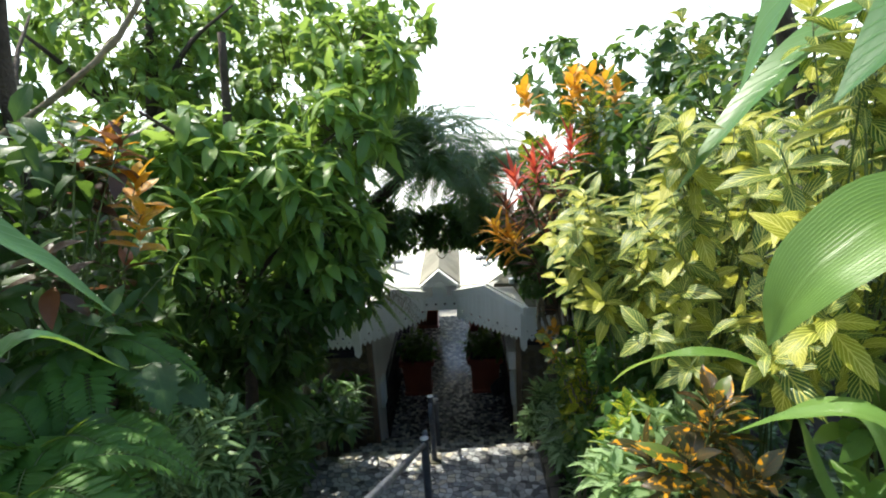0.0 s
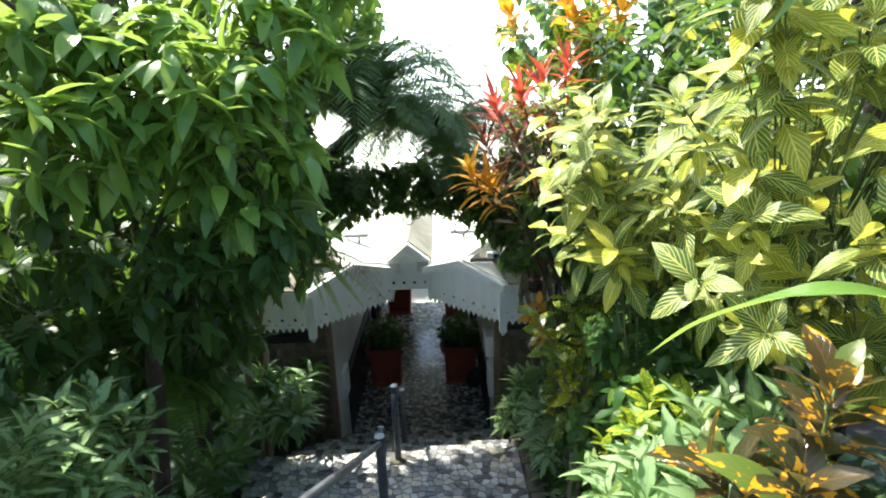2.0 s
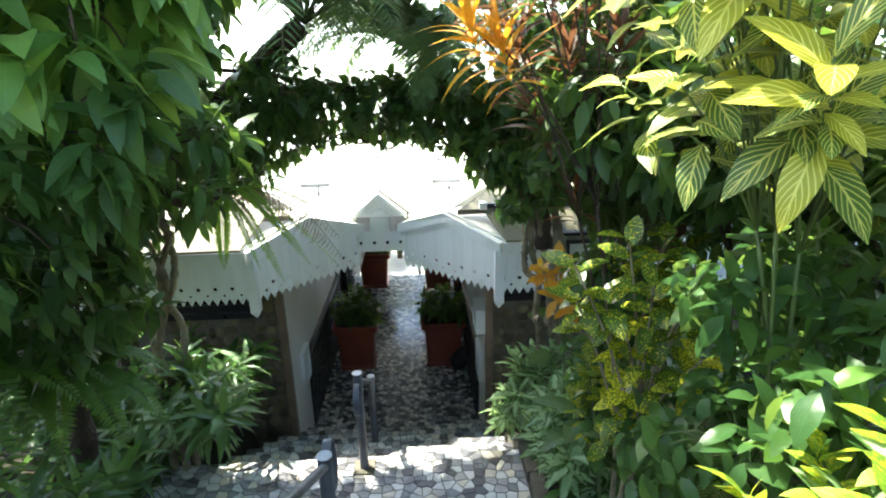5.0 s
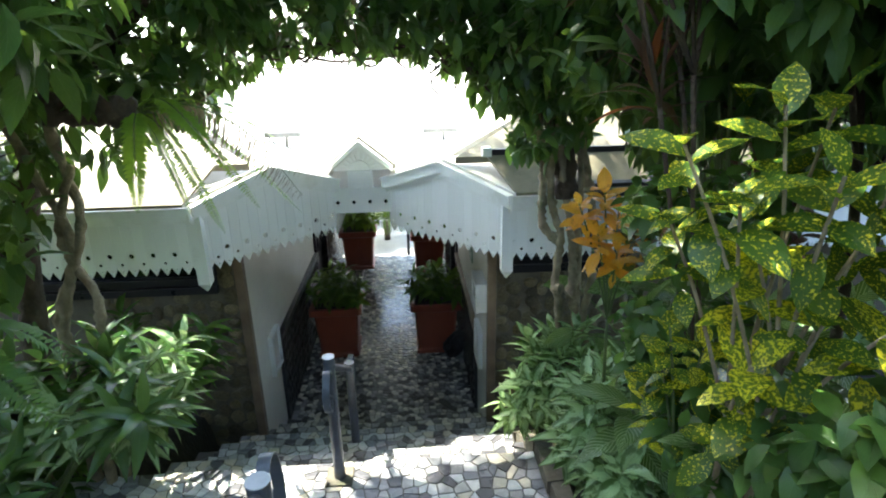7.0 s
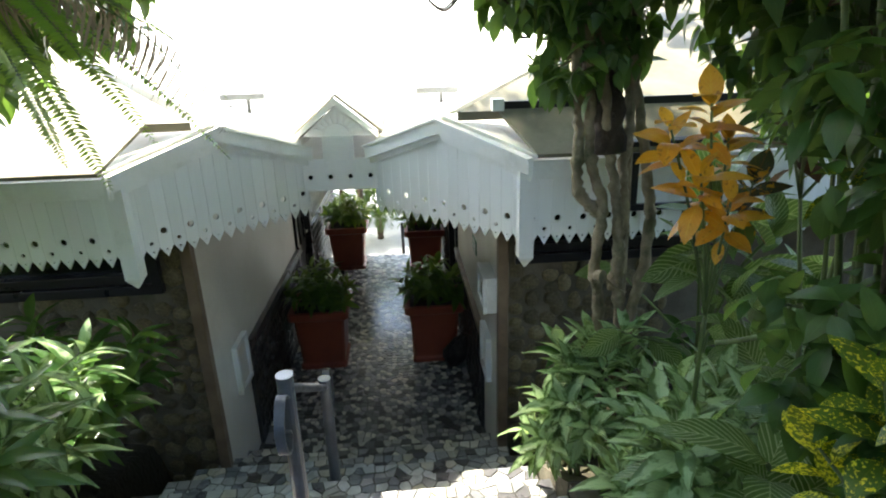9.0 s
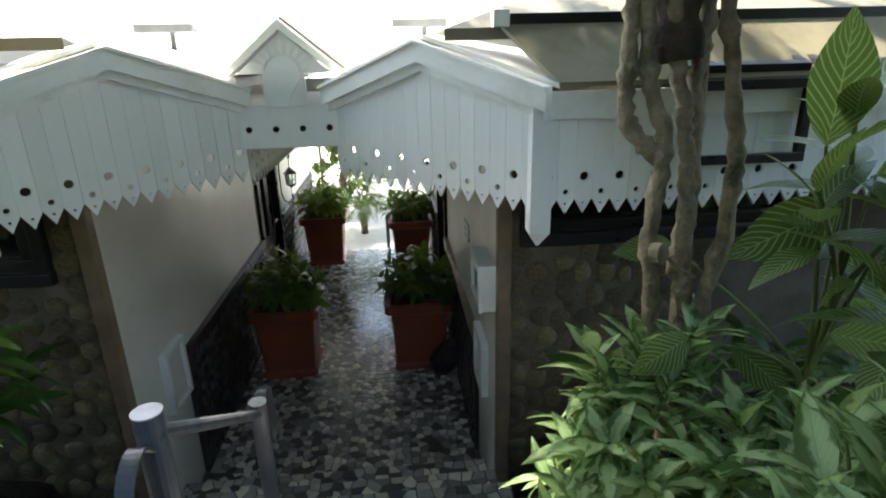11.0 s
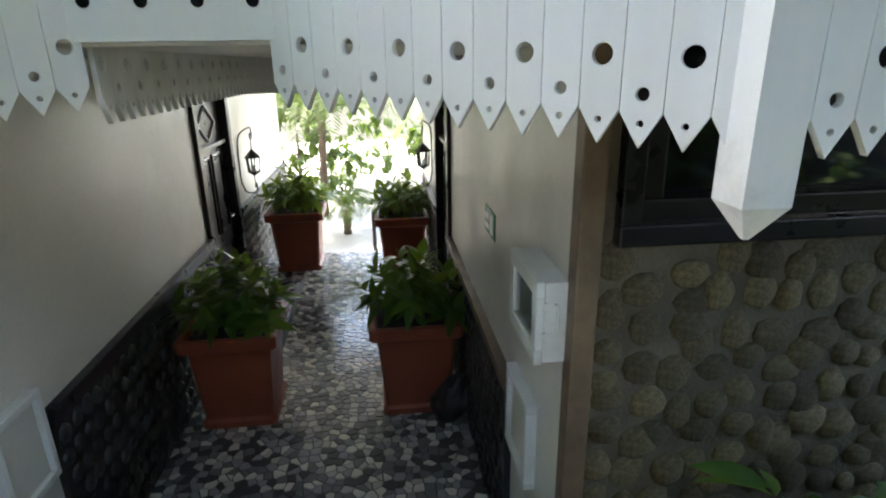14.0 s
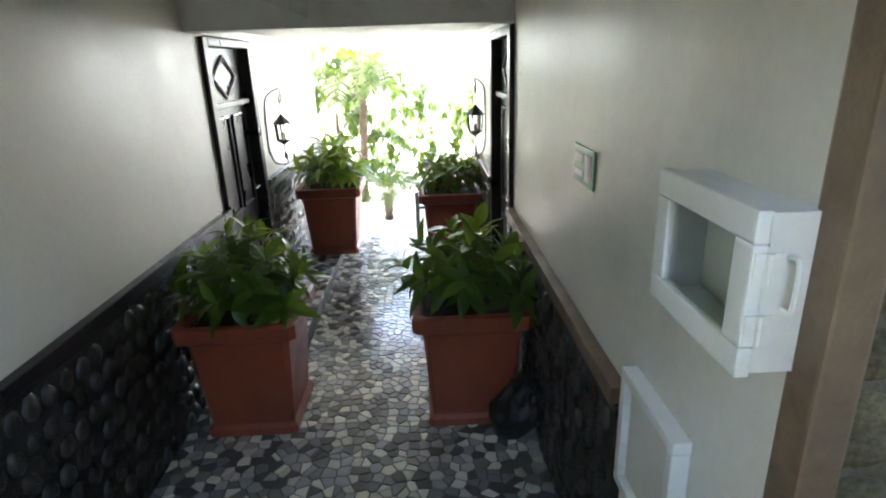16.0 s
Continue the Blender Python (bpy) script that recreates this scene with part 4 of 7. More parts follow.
def planter(x, y, z, seed):
    """A flared square planter with a full rim, and its own plant as a second thing."""
    p = thing("planter", "large square flared terracotta planter in the passage", "planter", (x, y, z), "planters along the passage")
    settle()
    bm = bmesh.new()
    prof = [(0.245, 0.0), (0.268, 0.004), (0.268, 0.05), (0.248, 0.07), (0.245, 0.08), (0.285, 0.62), (0.292, 0.635), (0.34, 0.66), (0.342, 0.745), (0.325, 0.752), (0.295, 0.752), (0.285, 0.69)]
    rings = []
    for r, h in prof:
        k = r * 0.90
        rings.append([bm.verts.new((a, b, h)) for a, b in ((k, -r), (r, -k), (r, k), (k, r), (-k, r), (-r, k), (-r, -k), (-k, -r))])
    for a, b in zip(rings, rings[1:]):
        for i in range(8):
            bm.faces.new((a[i], a[(i + 1) % 8], b[(i + 1) % 8], b[i]))
    bm.faces.new(rings[0][::-1])
    bm.faces.new(rings[-1])
    part("tub", bm, TERRA, p)
    bm = bmesh.new()
    n = 10
    g = [[bm.verts.new((-0.28 + 0.56 * i / n, -0.28 + 0.56 * j / n, 0.705 + 0.02 * noise.noise((i * 0.7, j * 0.7, seed)))) for i in range(n + 1)] for j in range(n + 1)]
    for j in range(n):
        for i in range(n):
            bm.faces.new((g[j][i], g[j][i + 1], g[j + 1][i + 1], g[j + 1][i]))
    part("soil", bm, SOIL, p, "dark potting soil")


POTS = [(-0.985, 9.98, FLOOR), (0.345, 9.98, FLOOR), (-0.93, 12.98, FLOOR + 0.105), (0.37, 12.95, FLOOR)]
for i, (x, y, z) in enumerate(POTS):
    planter(x, y, z, i * 3.7)


def hand_rail(label, x, ya, yb, za, zb, tall=0.86, r=0.036):
    """Two stout posts with slanted flat caps, a top tube between them and a flat-bar scroll at each end."""
    h = thing("handrail", label, "handrail", (x, ya, za), "handrails of the stairs")
    settle()
    dy, dz = yb - ya, zb - za
    slope = dz / dy
    for y, z in ((0, 0), (dy, dz)):
        bm = bmesh.new()
        n = 16
        lo = [bm.verts.new((r * math.cos(2 * math.pi * k / n), y + r * math.sin(2 * math.pi * k / n), z)) for k in range(n)]
        hi = [bm.verts.new((r * math.cos(2 * math.pi * k / n), y + r * math.sin(2 * math.pi * k / n), z + tall)) for k in range(n)]
        bm.faces.new(lo[::-1])
        bm.faces.new(hi)
        for k in range(n):
            bm.faces.new((lo[k], lo[(k + 1) % n], hi[(k + 1) % n], hi[k]))
        part("post", bm, IRONGREY, h)
        bm = bmesh.new()
        tube(bm, [(0, y, z + tall + 0.0005), (0, y, z + tall + 0.005)], r * 1.06, 18)
        part("post_cap", bm, CAP_AND_GLINT, h, "pale flat cap plate")
        part("foot_plate", boxes((-0.085, y - 0.085, z, 0.085, y + 0.085, z + 0.012), bevel=0.003), KERB, h)
    bm = bmesh.new()
    zt = tall - 0.06
    tube(bm, [(0, r * 0.8, zt + slope * r * 0.8), (0, dy - r * 0.8, zt + dz - slope * r * 0.8)], 0.022, 12)
    part("top_rail", bm, IRONGREY, h)
    for y, z, s in ((0, 0, -1), (dy, dz, 1)):
        bm = bmesh.new()
        up = 0.0 if s < 0 else 0.05
        pts = [(0, y + s * r * 0.9, z + tall - 0.09 + up), (0, y + s * 0.085, z + tall - 0.045 + up), (0, y + s * 0.15, z + tall - 0.075 + up), (0, y + s * 0.19, z + tall - 0.16), (0, y + s * 0.17, z + tall - 0.26), (0, y + s * 0.11, z + tall - 0.29), (0, y + s * 0.075, z + tall - 0.24), (0, y + s * 0.10, z + tall - 0.20)]
        strip(bm, bend(pts, 5), 0.042, 0.007, (1, 0, 0))
        part("scroll", bm, IRONGREY, h, "flat-bar scroll end")
    return h


hand_rail("dark steel handrail with scroll ends on the upper stairs", -0.42, 1.45, 4.34, stair_z(1.45) - 0.17, stair_z(4.34) - 0.06, 1.19)
hand_rail("dark steel handrail with scroll ends on the lower stairs", -0.462, 5.92, 6.80, LAND, LAND - LO_RISE * 3, 0.885)


# ---- leaves and plants ----
def leaf_shape(L, W, droop, fold, shape=0.45, n=6, lobes=0, wave=0.0, cross=2):
    """Vertices, faces and blade coordinates of one leaf along +x; shape: where it is widest."""
    vs, uvs, fs = [], [], []
    cols = [-1 + 2 * k / (2 * cross) for k in range(2 * cross + 1)]
    for i in range(n + 1):
        t = i / n
        prof = (t / shape) ** 0.75 if t < shape else max(0.0, 1 - ((t - shape) / (1 - shape)) ** 1.7)
        w = W / 2 * max(0.03, math.sin(min(prof, 1) * math.pi / 2) if t < shape else prof)
        if lobes:
            w *= 1 - 0.45 * (0.5 + 0.5 * math.cos(t * lobes * 2 * math.pi))
        a = droop * t
        x = L * (t - 0.18 * abs(droop) * t * t)
        z = -L * math.sin(a) * t * 0.5
        for c in cols:
            vs.append((x, c * w, z + abs(c) * w * fold + wave * W * math.sin(t * 11 + c) * abs(c)))
            uvs.append((0.5 + c / 2, t))
    m = len(cols)
    for i in range(n):
        for k in range(m - 1):
            fs.append((i * m + k, i * m + k + 1, (i + 1) * m + k + 1, (i + 1) * m + k))
    return np.array(vs), fs, uvs


def leaf_mesh(name, shp, mat):
    vs, fs, uvs = shp
    me = bpy.data.meshes.new(name)
    me.from_pydata([tuple(v) for v in vs], [], fs)
    uvl = me.uv_layers.new(name="UVMap")
    idx = np.empty(len(me.loops), dtype=np.int32)
    me.loops.foreach_get("vertex_index", idx)
    uvl.data.foreach_set("uv", np.array(uvs)[idx].ravel())
    me.polygons.foreach_set("use_smooth", [True] * len(me.polygons))
    me.materials.append(mat)
    return me


def many_leaves(name, items, mat, parent, label="", kind="stuff"):
    """One mesh of many leaves. items: (shape, matrix)."""
    V, F, U, base = [], [], [], 0
    for shp, m in items:
        vs, fs, uvs = shp
        M = np.array(m)
        V.append(vs @ M[:3, :3].T + M[:3, 3])
        F.extend([tuple(i + base for i in f) for f in fs])
        U.append(np.array(uvs))
        base += len(vs)
    me = bpy.data.meshes.new(name)
    me.from_pydata(np.concatenate(V).tolist(), [], F)
    uvl = me.uv_layers.new(name="UVMap")
    idx = np.empty(len(me.loops), dtype=np.int32)
    me.loops.foreach_get("vertex_index", idx)
    uvl.data.foreach_set("uv", np.concatenate(U)[idx].ravel())
    me.polygons.foreach_set("use_smooth", [True] * len(me.polygons))
    me.materials.append(mat)
    ob = new(name, me)
    ob.parent = parent
    if label:
        ob["label"] = label
    if kind:
        ob["kind"] = kind
    return ob


def aim(at, d, up=(0, 0, 1), scale=1.0, roll=0.0):
    """A frame whose x goes along d with its z near up."""
    d = Vector(d).normalized()
    up = Vector(up)
    y = up.cross(d)
    if y.length < 1e-3:
        y = Vector((1, 0, 0)).cross(d)
    y.normalize()
    z = d.cross(y)
    m = Matrix((d, y, z)).transposed().to_4x4()
    m.translation = at
    return m @ Matrix.Rotation(roll, 4, "X") @ Matrix.Scale(scale, 4)


def shapes_of(L, W, droops=(0.5, 0.9, 1.3), fold=0.25, **kw):
    return [leaf_shape(L * rnd(0.9, 1.08), W * rnd(0.92, 1.08), d, fold * rnd(0.7, 1.3), **kw) for d in droops]


class Plant:
    """Collects stems and leaves of one plant, then links them: leaves as parts of their own where few, joined where many."""

    def __init__(self, name, label, category, base, group=""):
        self.ob = thing(name, label, category, base, group)
        self.base = Vector(base)
        self.bm = bmesh.new()
        self.items = {}
        self.mains = []
        settle()

    def main(self, pts, r0, r1, name=""):
        self.mains.append((bend([Vector(p) - self.base for p in pts], 5), (r0, r1), name))

    def stem(self, pts, r0, r1, sides=6, n=5, wob=0.0):
        pts = bend([Vector(p) - self.base for p in pts], n)
        if wob:
            pts = [p + Vector((rnd(-wob, wob), rnd(-wob, wob), 0)) for p in pts]
        k = len(pts) - 1
        tube(self.bm, pts, [r0 + (r1 - r0) * i / k for i in range(k + 1)], sides)

    def leaf(self, key, shp, at, d, up=(0, 0, 1), scale=1.0, roll=0.0):
        self.items.setdefault(key, []).append((shp, aim(Vector(at) - self.base, d, up, scale, roll)))

    def done(self, mats, stem_mat=STEM, single=300, stem_name="stem", leaf_name="leaf"):
        if len(self.bm.verts):
            tw = part("twig" if self.mains else stem_name, self.bm, stem_mat, self.ob, smooth=True)
            if self.mains:
                tw["kind"] = "stuff"
        for pts, rr, nm in self.mains:
            bm = bmesh.new()
            k = len(pts) - 1
            tube(bm, pts, [rr[0] + (rr[1] - rr[0]) * i / k for i in range(k + 1)], 9)
            part(nm or stem_name, bm, stem_mat, self.ob, smooth=True)
        for key, items in self.items.items():
            mat = mats[key]
            if len(items) <= single:
                cache = {}
                for shp, m in items:
                    if id(shp) not in cache:
                        cache[id(shp)] = leaf_mesh(leaf_name, shp, mat)
                    put(leaf_name, cache[id(shp)], self.ob, m)
            else:
                many_leaves("foliage", items, mat, self.ob)
        return self.ob


def ball(r=1.0):
    while True:
        v = Vector((rnd(-1, 1), rnd(-1, 1), rnd(-1, 1)))
        if 0.05 < v.length < 1:
            return v * r


def whorl(pl, key, shps, tip, axis, n, spread=(0.5, 1.2), back=0.10, scale=(0.75, 1.1), start=0.0):
    """Leaves round the end of a stem, the older ones lower and more open."""
    axis = Vector(axis).normalized()
    s = axis.orthogonal().normalized()
    t = axis.cross(s)
    for i in range(n):
        f = i / max(n - 1, 1)
        a = i * 2.39996 + start
        out = s * math.cos(a) + t * math.sin(a)
        ang = spread[0] + (spread[1] - spread[0]) * (1 - f) + rnd(-0.12, 0.12)
        d = axis * math.cos(ang) + out * math.sin(ang)
        pl.leaf(key, random.choice(shps), Vector(tip) - axis * back * (1 - f), d, axis + Vector((0, 0, 0.35)), rnd(*scale) * (0.75 + 0.25 * math.sin(math.pi * (0.25 + 0.6 * (1 - f)))), rnd(-0.25, 0.25))


def bush(name, label, category, base, tips, key_mats, shps, leaves, spread=(0.35, 1.35), back=0.16, stem_r=(0.012, 0.005), scale=(0.7, 1.1), single=300, pick=None, stem_mat=STEM, group="", leaf_name="leaf", lean=(0, 0, 0)):
    """Stems from one base to several tips, each with a whorl of leaves."""
    pl = Plant(name, label, category, base, group)
    b = Vector(base)
    keys = list(key_mats)
    tips = [Vector(t) for t in tips]
    k = max(1, min(5, len(tips) // 4))
    heads = []
    for j in range(k):
        mine = tips[j::k]
        c = sum(mine, Vector()) / len(mine)
        top = b.lerp(c, 0.72) + Vector((rnd(-0.04, 0.04), rnd(-0.04, 0.04), 0.0))
        foot = b + Vector((rnd(-0.06, 0.06), rnd(-0.06, 0.06), -0.03))
        pl.main([foot, foot.lerp(top, 0.5) + Vector((rnd(-0.05, 0.05), rnd(-0.05, 0.05), 0.04)), top], stem_r[0] * 1.1, stem_r[1] * 1.3)
        heads.append(top)
    for i, tip in enumerate(tips):
        root = heads[i % k]
        mid = root.lerp(tip, 0.55) + Vector((0, 0, 0.06 * (tip - root).length))
        pl.stem([root, mid, tip], stem_r[1] * 1.1, stem_r[1] * 0.7, 5, 3)
        axis = (tip - root).normalized() + Vector((0, 0, 0.7)) + Vector(lean)
        key = keys[0] if pick is None else pick(i, tip)
        whorl(pl, key, shps, tip, axis, leaves, spread, back, scale, rnd(0, 6))
    return pl.done(key_mats, stem_mat, single, leaf_name=leaf_name)


def frond(parent, base, loc, pts, mat, n, L, W, mat_rib=STEM, angle=1.0, droop=0.5, lift=0.25, taper=True, r=0.006):
    """One pinnate frond: a rib with a leaflet on each side at every step."""
    path = bend([Vector(p) - Vector(base) for p in pts], 6)
    bm = bmesh.new()
    k = len(path) - 1
    tube(bm, path, [r * (1 - 0.8 * i / k) for i in range(k + 1)], 5)
    rib = part("frond", bm, mat_rib, parent, smooth=True)
    rib.location = loc
    shp = [leaf_shape(1.0, W / L, droop, 0.15, 0.3, n=3, cross=1), leaf_shape(1.0, W / L, droop * 1.5, 0.1, 0.35, n=3, cross=1)]
    items = []
    for i in range(n):
        f = 0.10 + 0.89 * i / (n - 1)
        q = f * k
        j = min(int(q), k - 1)
        p = path[j].lerp(path[j + 1], q - j)
        d = (path[j + 1] - path[j]).normalized()
        side = d.cross(Vector((0, 0, 1)))
        if side.length < 0.1:
            side = Vector((1, 0, 0))
        side.normalize()
        upv = side.cross(d)
        size = L * (math.sin(math.pi * min(1, 0.18 + 0.80 * f)) ** 0.7 if taper else 1.0) * rnd(0.88, 1.08)
        for s in (-1, 1):
            dd = d * math.cos(angle) + side * s * math.sin(angle) + upv * lift + Vector((rnd(-0.06, 0.06), rnd(-0.06, 0.06), rnd(-0.06, 0.06)))
            items.append((random.choice(shp), aim(p, dd, upv, size)))
    many_leaves("blade", items, mat, rib)
    return rib


def rosette(name, label, category, base, n, length, mat, leaf_n, L, W, arch=0.6, rise=0.9, group="", trunk=None, angle=1.0, lift=0.25, droop=0.5, dirs=None, trunk_mat=DARKBARK, rib_r=0.006, sway=0.15):
    """A palm or fern: fronds arching out of one crown, each frond an object with its leaflets."""
    pl = thing(name, label, category, trunk[0] if trunk else base, group)
    settle()
    b, o = Vector(base), Vector(trunk[0] if trunk else base)
    if trunk:
        bm = bmesh.new()
        pts = bend([Vector(p) - o for p in trunk], 6)
        tube(bm, pts, [0.075 + 0.012 * math.sin(i * 2.4) for i in range(len(pts))], 10)
        part("trunk", bm, trunk_mat, pl, smooth=True)
    for i in range(n):
        a = dirs[i] if dirs else 2.39996 * i + rnd(-0.2, 0.2)
        e = rise * (0.35 + 0.65 * ((i * 7) % n) / n) + rnd(-0.1, 0.1)
        ln = length * rnd(0.8, 1.1)
        bow = arch * rnd(1 - sway, 1 + sway)
        out = Vector((math.cos(a), math.sin(a), 0))
        p1 = b + out * ln * 0.35 * math.cos(e) + Vector((0, 0, ln * 0.35 * math.sin(e) + 0.05))
        p2 = b + out * ln * 0.72 * math.cos(e * 0.8) + Vector((0, 0, ln * 0.55 * math.sin(e) - bow * 0.12 * ln))
        p3 = b + out * ln * math.cos(e * 0.6) + Vector((0, 0, ln * 0.52 * math.sin(e) - bow * 0.5 * ln))
        frond(pl, b, b - o, [b, p1, p2, p3], mat, leaf_n, L, W, angle=angle, lift=lift, droop=droop, r=rib_r)
    return pl


def tree(name, label, base, trunk, limbs, crown_balls, shps, mat, count, trunk_r=0.09, bark=DARKBARK, category="tree", hang=0.35, size=(0.7, 1.2)):
    """Trunk, limbs and a broken crown of single leaves set on twigs within uneven balls."""
    pl = Plant(name, label, category, base)
    pl.main(trunk, trunk_r, trunk_r * 0.45)
    for l in limbs:
        pl.main(l, trunk_r * 0.4, 0.008, "limb")
    total = sum(r ** 2 for _, r in crown_balls)
    for c, r in crown_balls:
        c = Vector(c)
        twigs = max(3, int(count * r * r / total / 9))
        for _ in range(twigs):
            v = ball(1.0)
            v = v.normalized() * (v.length ** 0.45)
            tip = c + Vector((v.x * r, v.y * r, v.z * r * 0.85))
            root = c.lerp(tip, 0.35)
            if random.random() < 0.5:
                pl.stem([root, root.lerp(tip, 0.6) + Vector((0, 0, 0.03)), tip], 0.006, 0.003, 4, 2)
            axis = (tip - c).normalized() + Vector((0, 0, 0.3))
            for i in range(9):
                a = 2.4 * i + rnd(0, 1)
                s = axis.orthogonal().normalized()
                out = (s * math.cos(a) + axis.cross(s).normalized() * math.sin(a)) * 1.0 + axis * rnd(-0.1, 0.7) + Vector((0, 0, -hang))
                pl.leaf("l", random.choice(shps), tip + ball(0.07), out, (rnd(-0.3, 0.3), rnd(-0.3, 0.3), 1), rnd(*size), rnd(-0.4, 0.4))
    return pl.done({"l": mat}, bark, 300, "trunk")


SH_BROAD = shapes_of(0.20, 0.085, fold=0.2)
SH_SANCH = shapes_of(0.22, 0.074, (0.8, 1.3, 1.8), 0.15, shape=0.45, n=7)
SH_CROT = shapes_of(0.21, 0.08, (0.3, 0.6, 0.9), 0.25, shape=0.55, wave=0.03)
SH_GOLD = shapes_of(0.175, 0.078, (0.5, 0.9, 1.4), 0.1, shape=0.5)
SH_AGLA = shapes_of(0.22, 0.074, (0.4, 0.8, 1.2), 0.25, shape=0.4)
SH_DIEF = shapes_of(0.34, 0.135, (0.4, 0.8, 1.2), 0.2, shape=0.42, n=8, wave=0.02)
SH_LILY = shapes_of(0.32, 0.066, (0.6, 1.0, 1.4), 0.25, shape=0.4, n=7)
SH_CORD = shapes_of(0.26, 0.034, (0.3, 0.7, 1.1), 0.3, shape=0.4)
SH_POT = shapes_of(0.24, 0.072, (0.6, 1.0, 1.5), 0.25, shape=0.4)
SH_LONG = [leaf_shape(0.25 * k, 0.078 * k, d, 0.2, 0.42, n=5) for k, d in ((1.0, 0.6), (1.1, 1.0), (0.9, 1.5))]
SH_MASS = [leaf_shape(0.22, 0.072, d, 0.2, n=4, cross=1) for d in (0.5, 0.9, 1.3)]
SH_FAR = [leaf_shape(0.18, 0.075, d, 0.2, n=4, cross=1) for d in (0.5, 0.9, 1.3)]


# ---- the planting, right of the stairs ----
def rb(*spans):
    return tuple(rnd(a, b) for a, b in spans)


def gz(x, y, d=0.0):
    return bank_z(x, y) + d


for base, spans, n in (((1.30, 3.55), ((0.60, 1.3), (3.0, 4.0), (0.15, 0.9)), 42), ((1.55, 2.75), ((0.85, 1.6), (2.3, 3.2), (0.1, 1.35)), 44), ((1.70, 2.0), ((1.05, 1.8), (1.5, 2.5), (0.45, 1.75)), 44), ((2.0, 3.2), ((1.25, 2.2), (2.2, 4.2), (-0.3, 1.9)), 64)):
    bush("sanchezia", "tall shrub with green leaves boldly veined in yellow", "shrub", (*base, gz(*base)), [rb(*spans) for _ in range(n)], {"l": L_SANCH}, SH_SANCH, 11, (0.6, 1.75), 0.22, (0.008, 0.004), (0.5, 1.2), group="yellow-veined shrubs", lean=(-0.35, -0.3, 0), single=300)

bush("croton", "bronze croton with orange-spotted glossy leaves", "shrub", (1.0, 1.95, gz(1.0, 1.95)), [(0.82, 1.82, 0.12), (0.98, 1.98, 0.26), (0.74, 2.02, 0.02), (1.02, 1.72, 0.10), (1.1, 2.15, 0.12), (0.90, 1.66, -0.04)], {"l": L_CROT}, SH_CROT, 15, (0.35, 1.45), 0.2)
for b, tips in (((0.95, 2.35), [(0.70, 2.3, -0.32), (0.82, 2.15, -0.22), (0.78, 2.5, -0.36), (0.95, 2.3, -0.22), (0.66, 2.55, -0.52), (0.9, 2.62, -0.4), (0.72, 2.1, -0.45)]),
                ((1.0, 2.6), [(0.86, 2.45, -0.30), (0.98, 2.55, -0.2), (1.1, 2.45, -0.15), (0.8, 2.7, -0.5), (1.15, 2.7, -0.25), (0.92, 2.8, -0.45), (1.25, 2.5, -0.1), (0.75, 2.4, -0.48)]),
                ((0.98, 2.95), [(0.80, 2.85, -0.72), (0.78, 3.1, -0.85), (0.95, 3.0, -0.62), (1.05, 2.8, -0.5)])):
    bush("aglaonema", "low plant with silvery green patterned leaves", "plant", (*b, gz(*b)), tips, {"l": L_AGLA}, SH_AGLA, 14, (0.4, 1.5), 0.16, group="silver-leaved plants")
bush("young_croton", "young croton with yellow-mottled bright leaves", "shrub", (0.93, 2.62, gz(0.93, 2.62)), [(0.86, 2.85, -0.42), (0.95, 2.95, -0.35), (1.05, 2.8, -0.3), (0.92, 3.1, -0.55), (1.1, 3.05, -0.4), (0.84, 3.2, -0.75)], {"l": L_YOUNG}, SH_GOLD, 13, (0.3, 1.4), 0.14, scale=(0.5, 0.85))


def ribbon(pl, key, pts, width, up=(0, 0, 1), blunt=0.35, n=7):
    """A long arching blade along its own curve."""
    path = bend([Vector(p) - pl.base for p in pts], n)
    k = len(path) - 1
    vs, fs, uvs = [], [], []
    for i, p in enumerate(path):
        t = i / k
        d = (path[min(i + 1, k)] - path[max(i - 1, 0)]).normalized()
        s = d.cross(Vector(up)).normalized()
        w = width / 2 * max(0.02, min(1.0, 0.25 + t * 2.4) * (1 - max(0, (t - (1 - blunt)) / blunt) ** 1.8))
        nrm = s.cross(d)
        for c in (-1, -0.5, 0, 0.5, 1):
            vs.append(tuple(p + s * c * w + nrm * abs(c) * w * 0.28))
            uvs.append((0.5 + c / 2, t))
    for i in range(k):
        for c in range(4):
            fs.append((i * 5 + c, i * 5 + c + 1, (i + 1) * 5 + c + 1, (i + 1) * 5 + c))
    pl.items.setdefault(key, []).append(((np.array(vs), fs, uvs), Matrix.Identity(4)))


pl = Plant("strap_lily", "large lily with long arching pale green strap leaves", "plant", (1.25, 1.0, gz(1.25, 1.0)))
ribbon(pl, "l", [(1.25, 1.02, -0.2), (1.27, 1.7, 0.05), (1.16, 1.85, 0.38), (0.98, 1.86, 0.51), (0.80, 1.87, 0.53), (0.69, 2.03, 0.41), (0.62, 2.19, 0.24)], 0.075)
ribbon(pl, "l", [(1.25, 1.0, -0.2), (1.2, 1.05, 0.40), (1.02, 1.2, 0.66), (0.88, 1.32, 0.62), (0.76, 1.45, 0.48)], 0.08)
ribbon(pl, "l", [(1.28, 1.0, -0.2), (1.36, 1.4, 0.85), (1.18, 1.44, 1.12), (0.99, 1.45, 1.02), (0.91, 1.47, 0.89), (0.88, 1.5, 0.74)], 0.25, up=(-0.5, -0.6, 0.6), blunt=0.55)
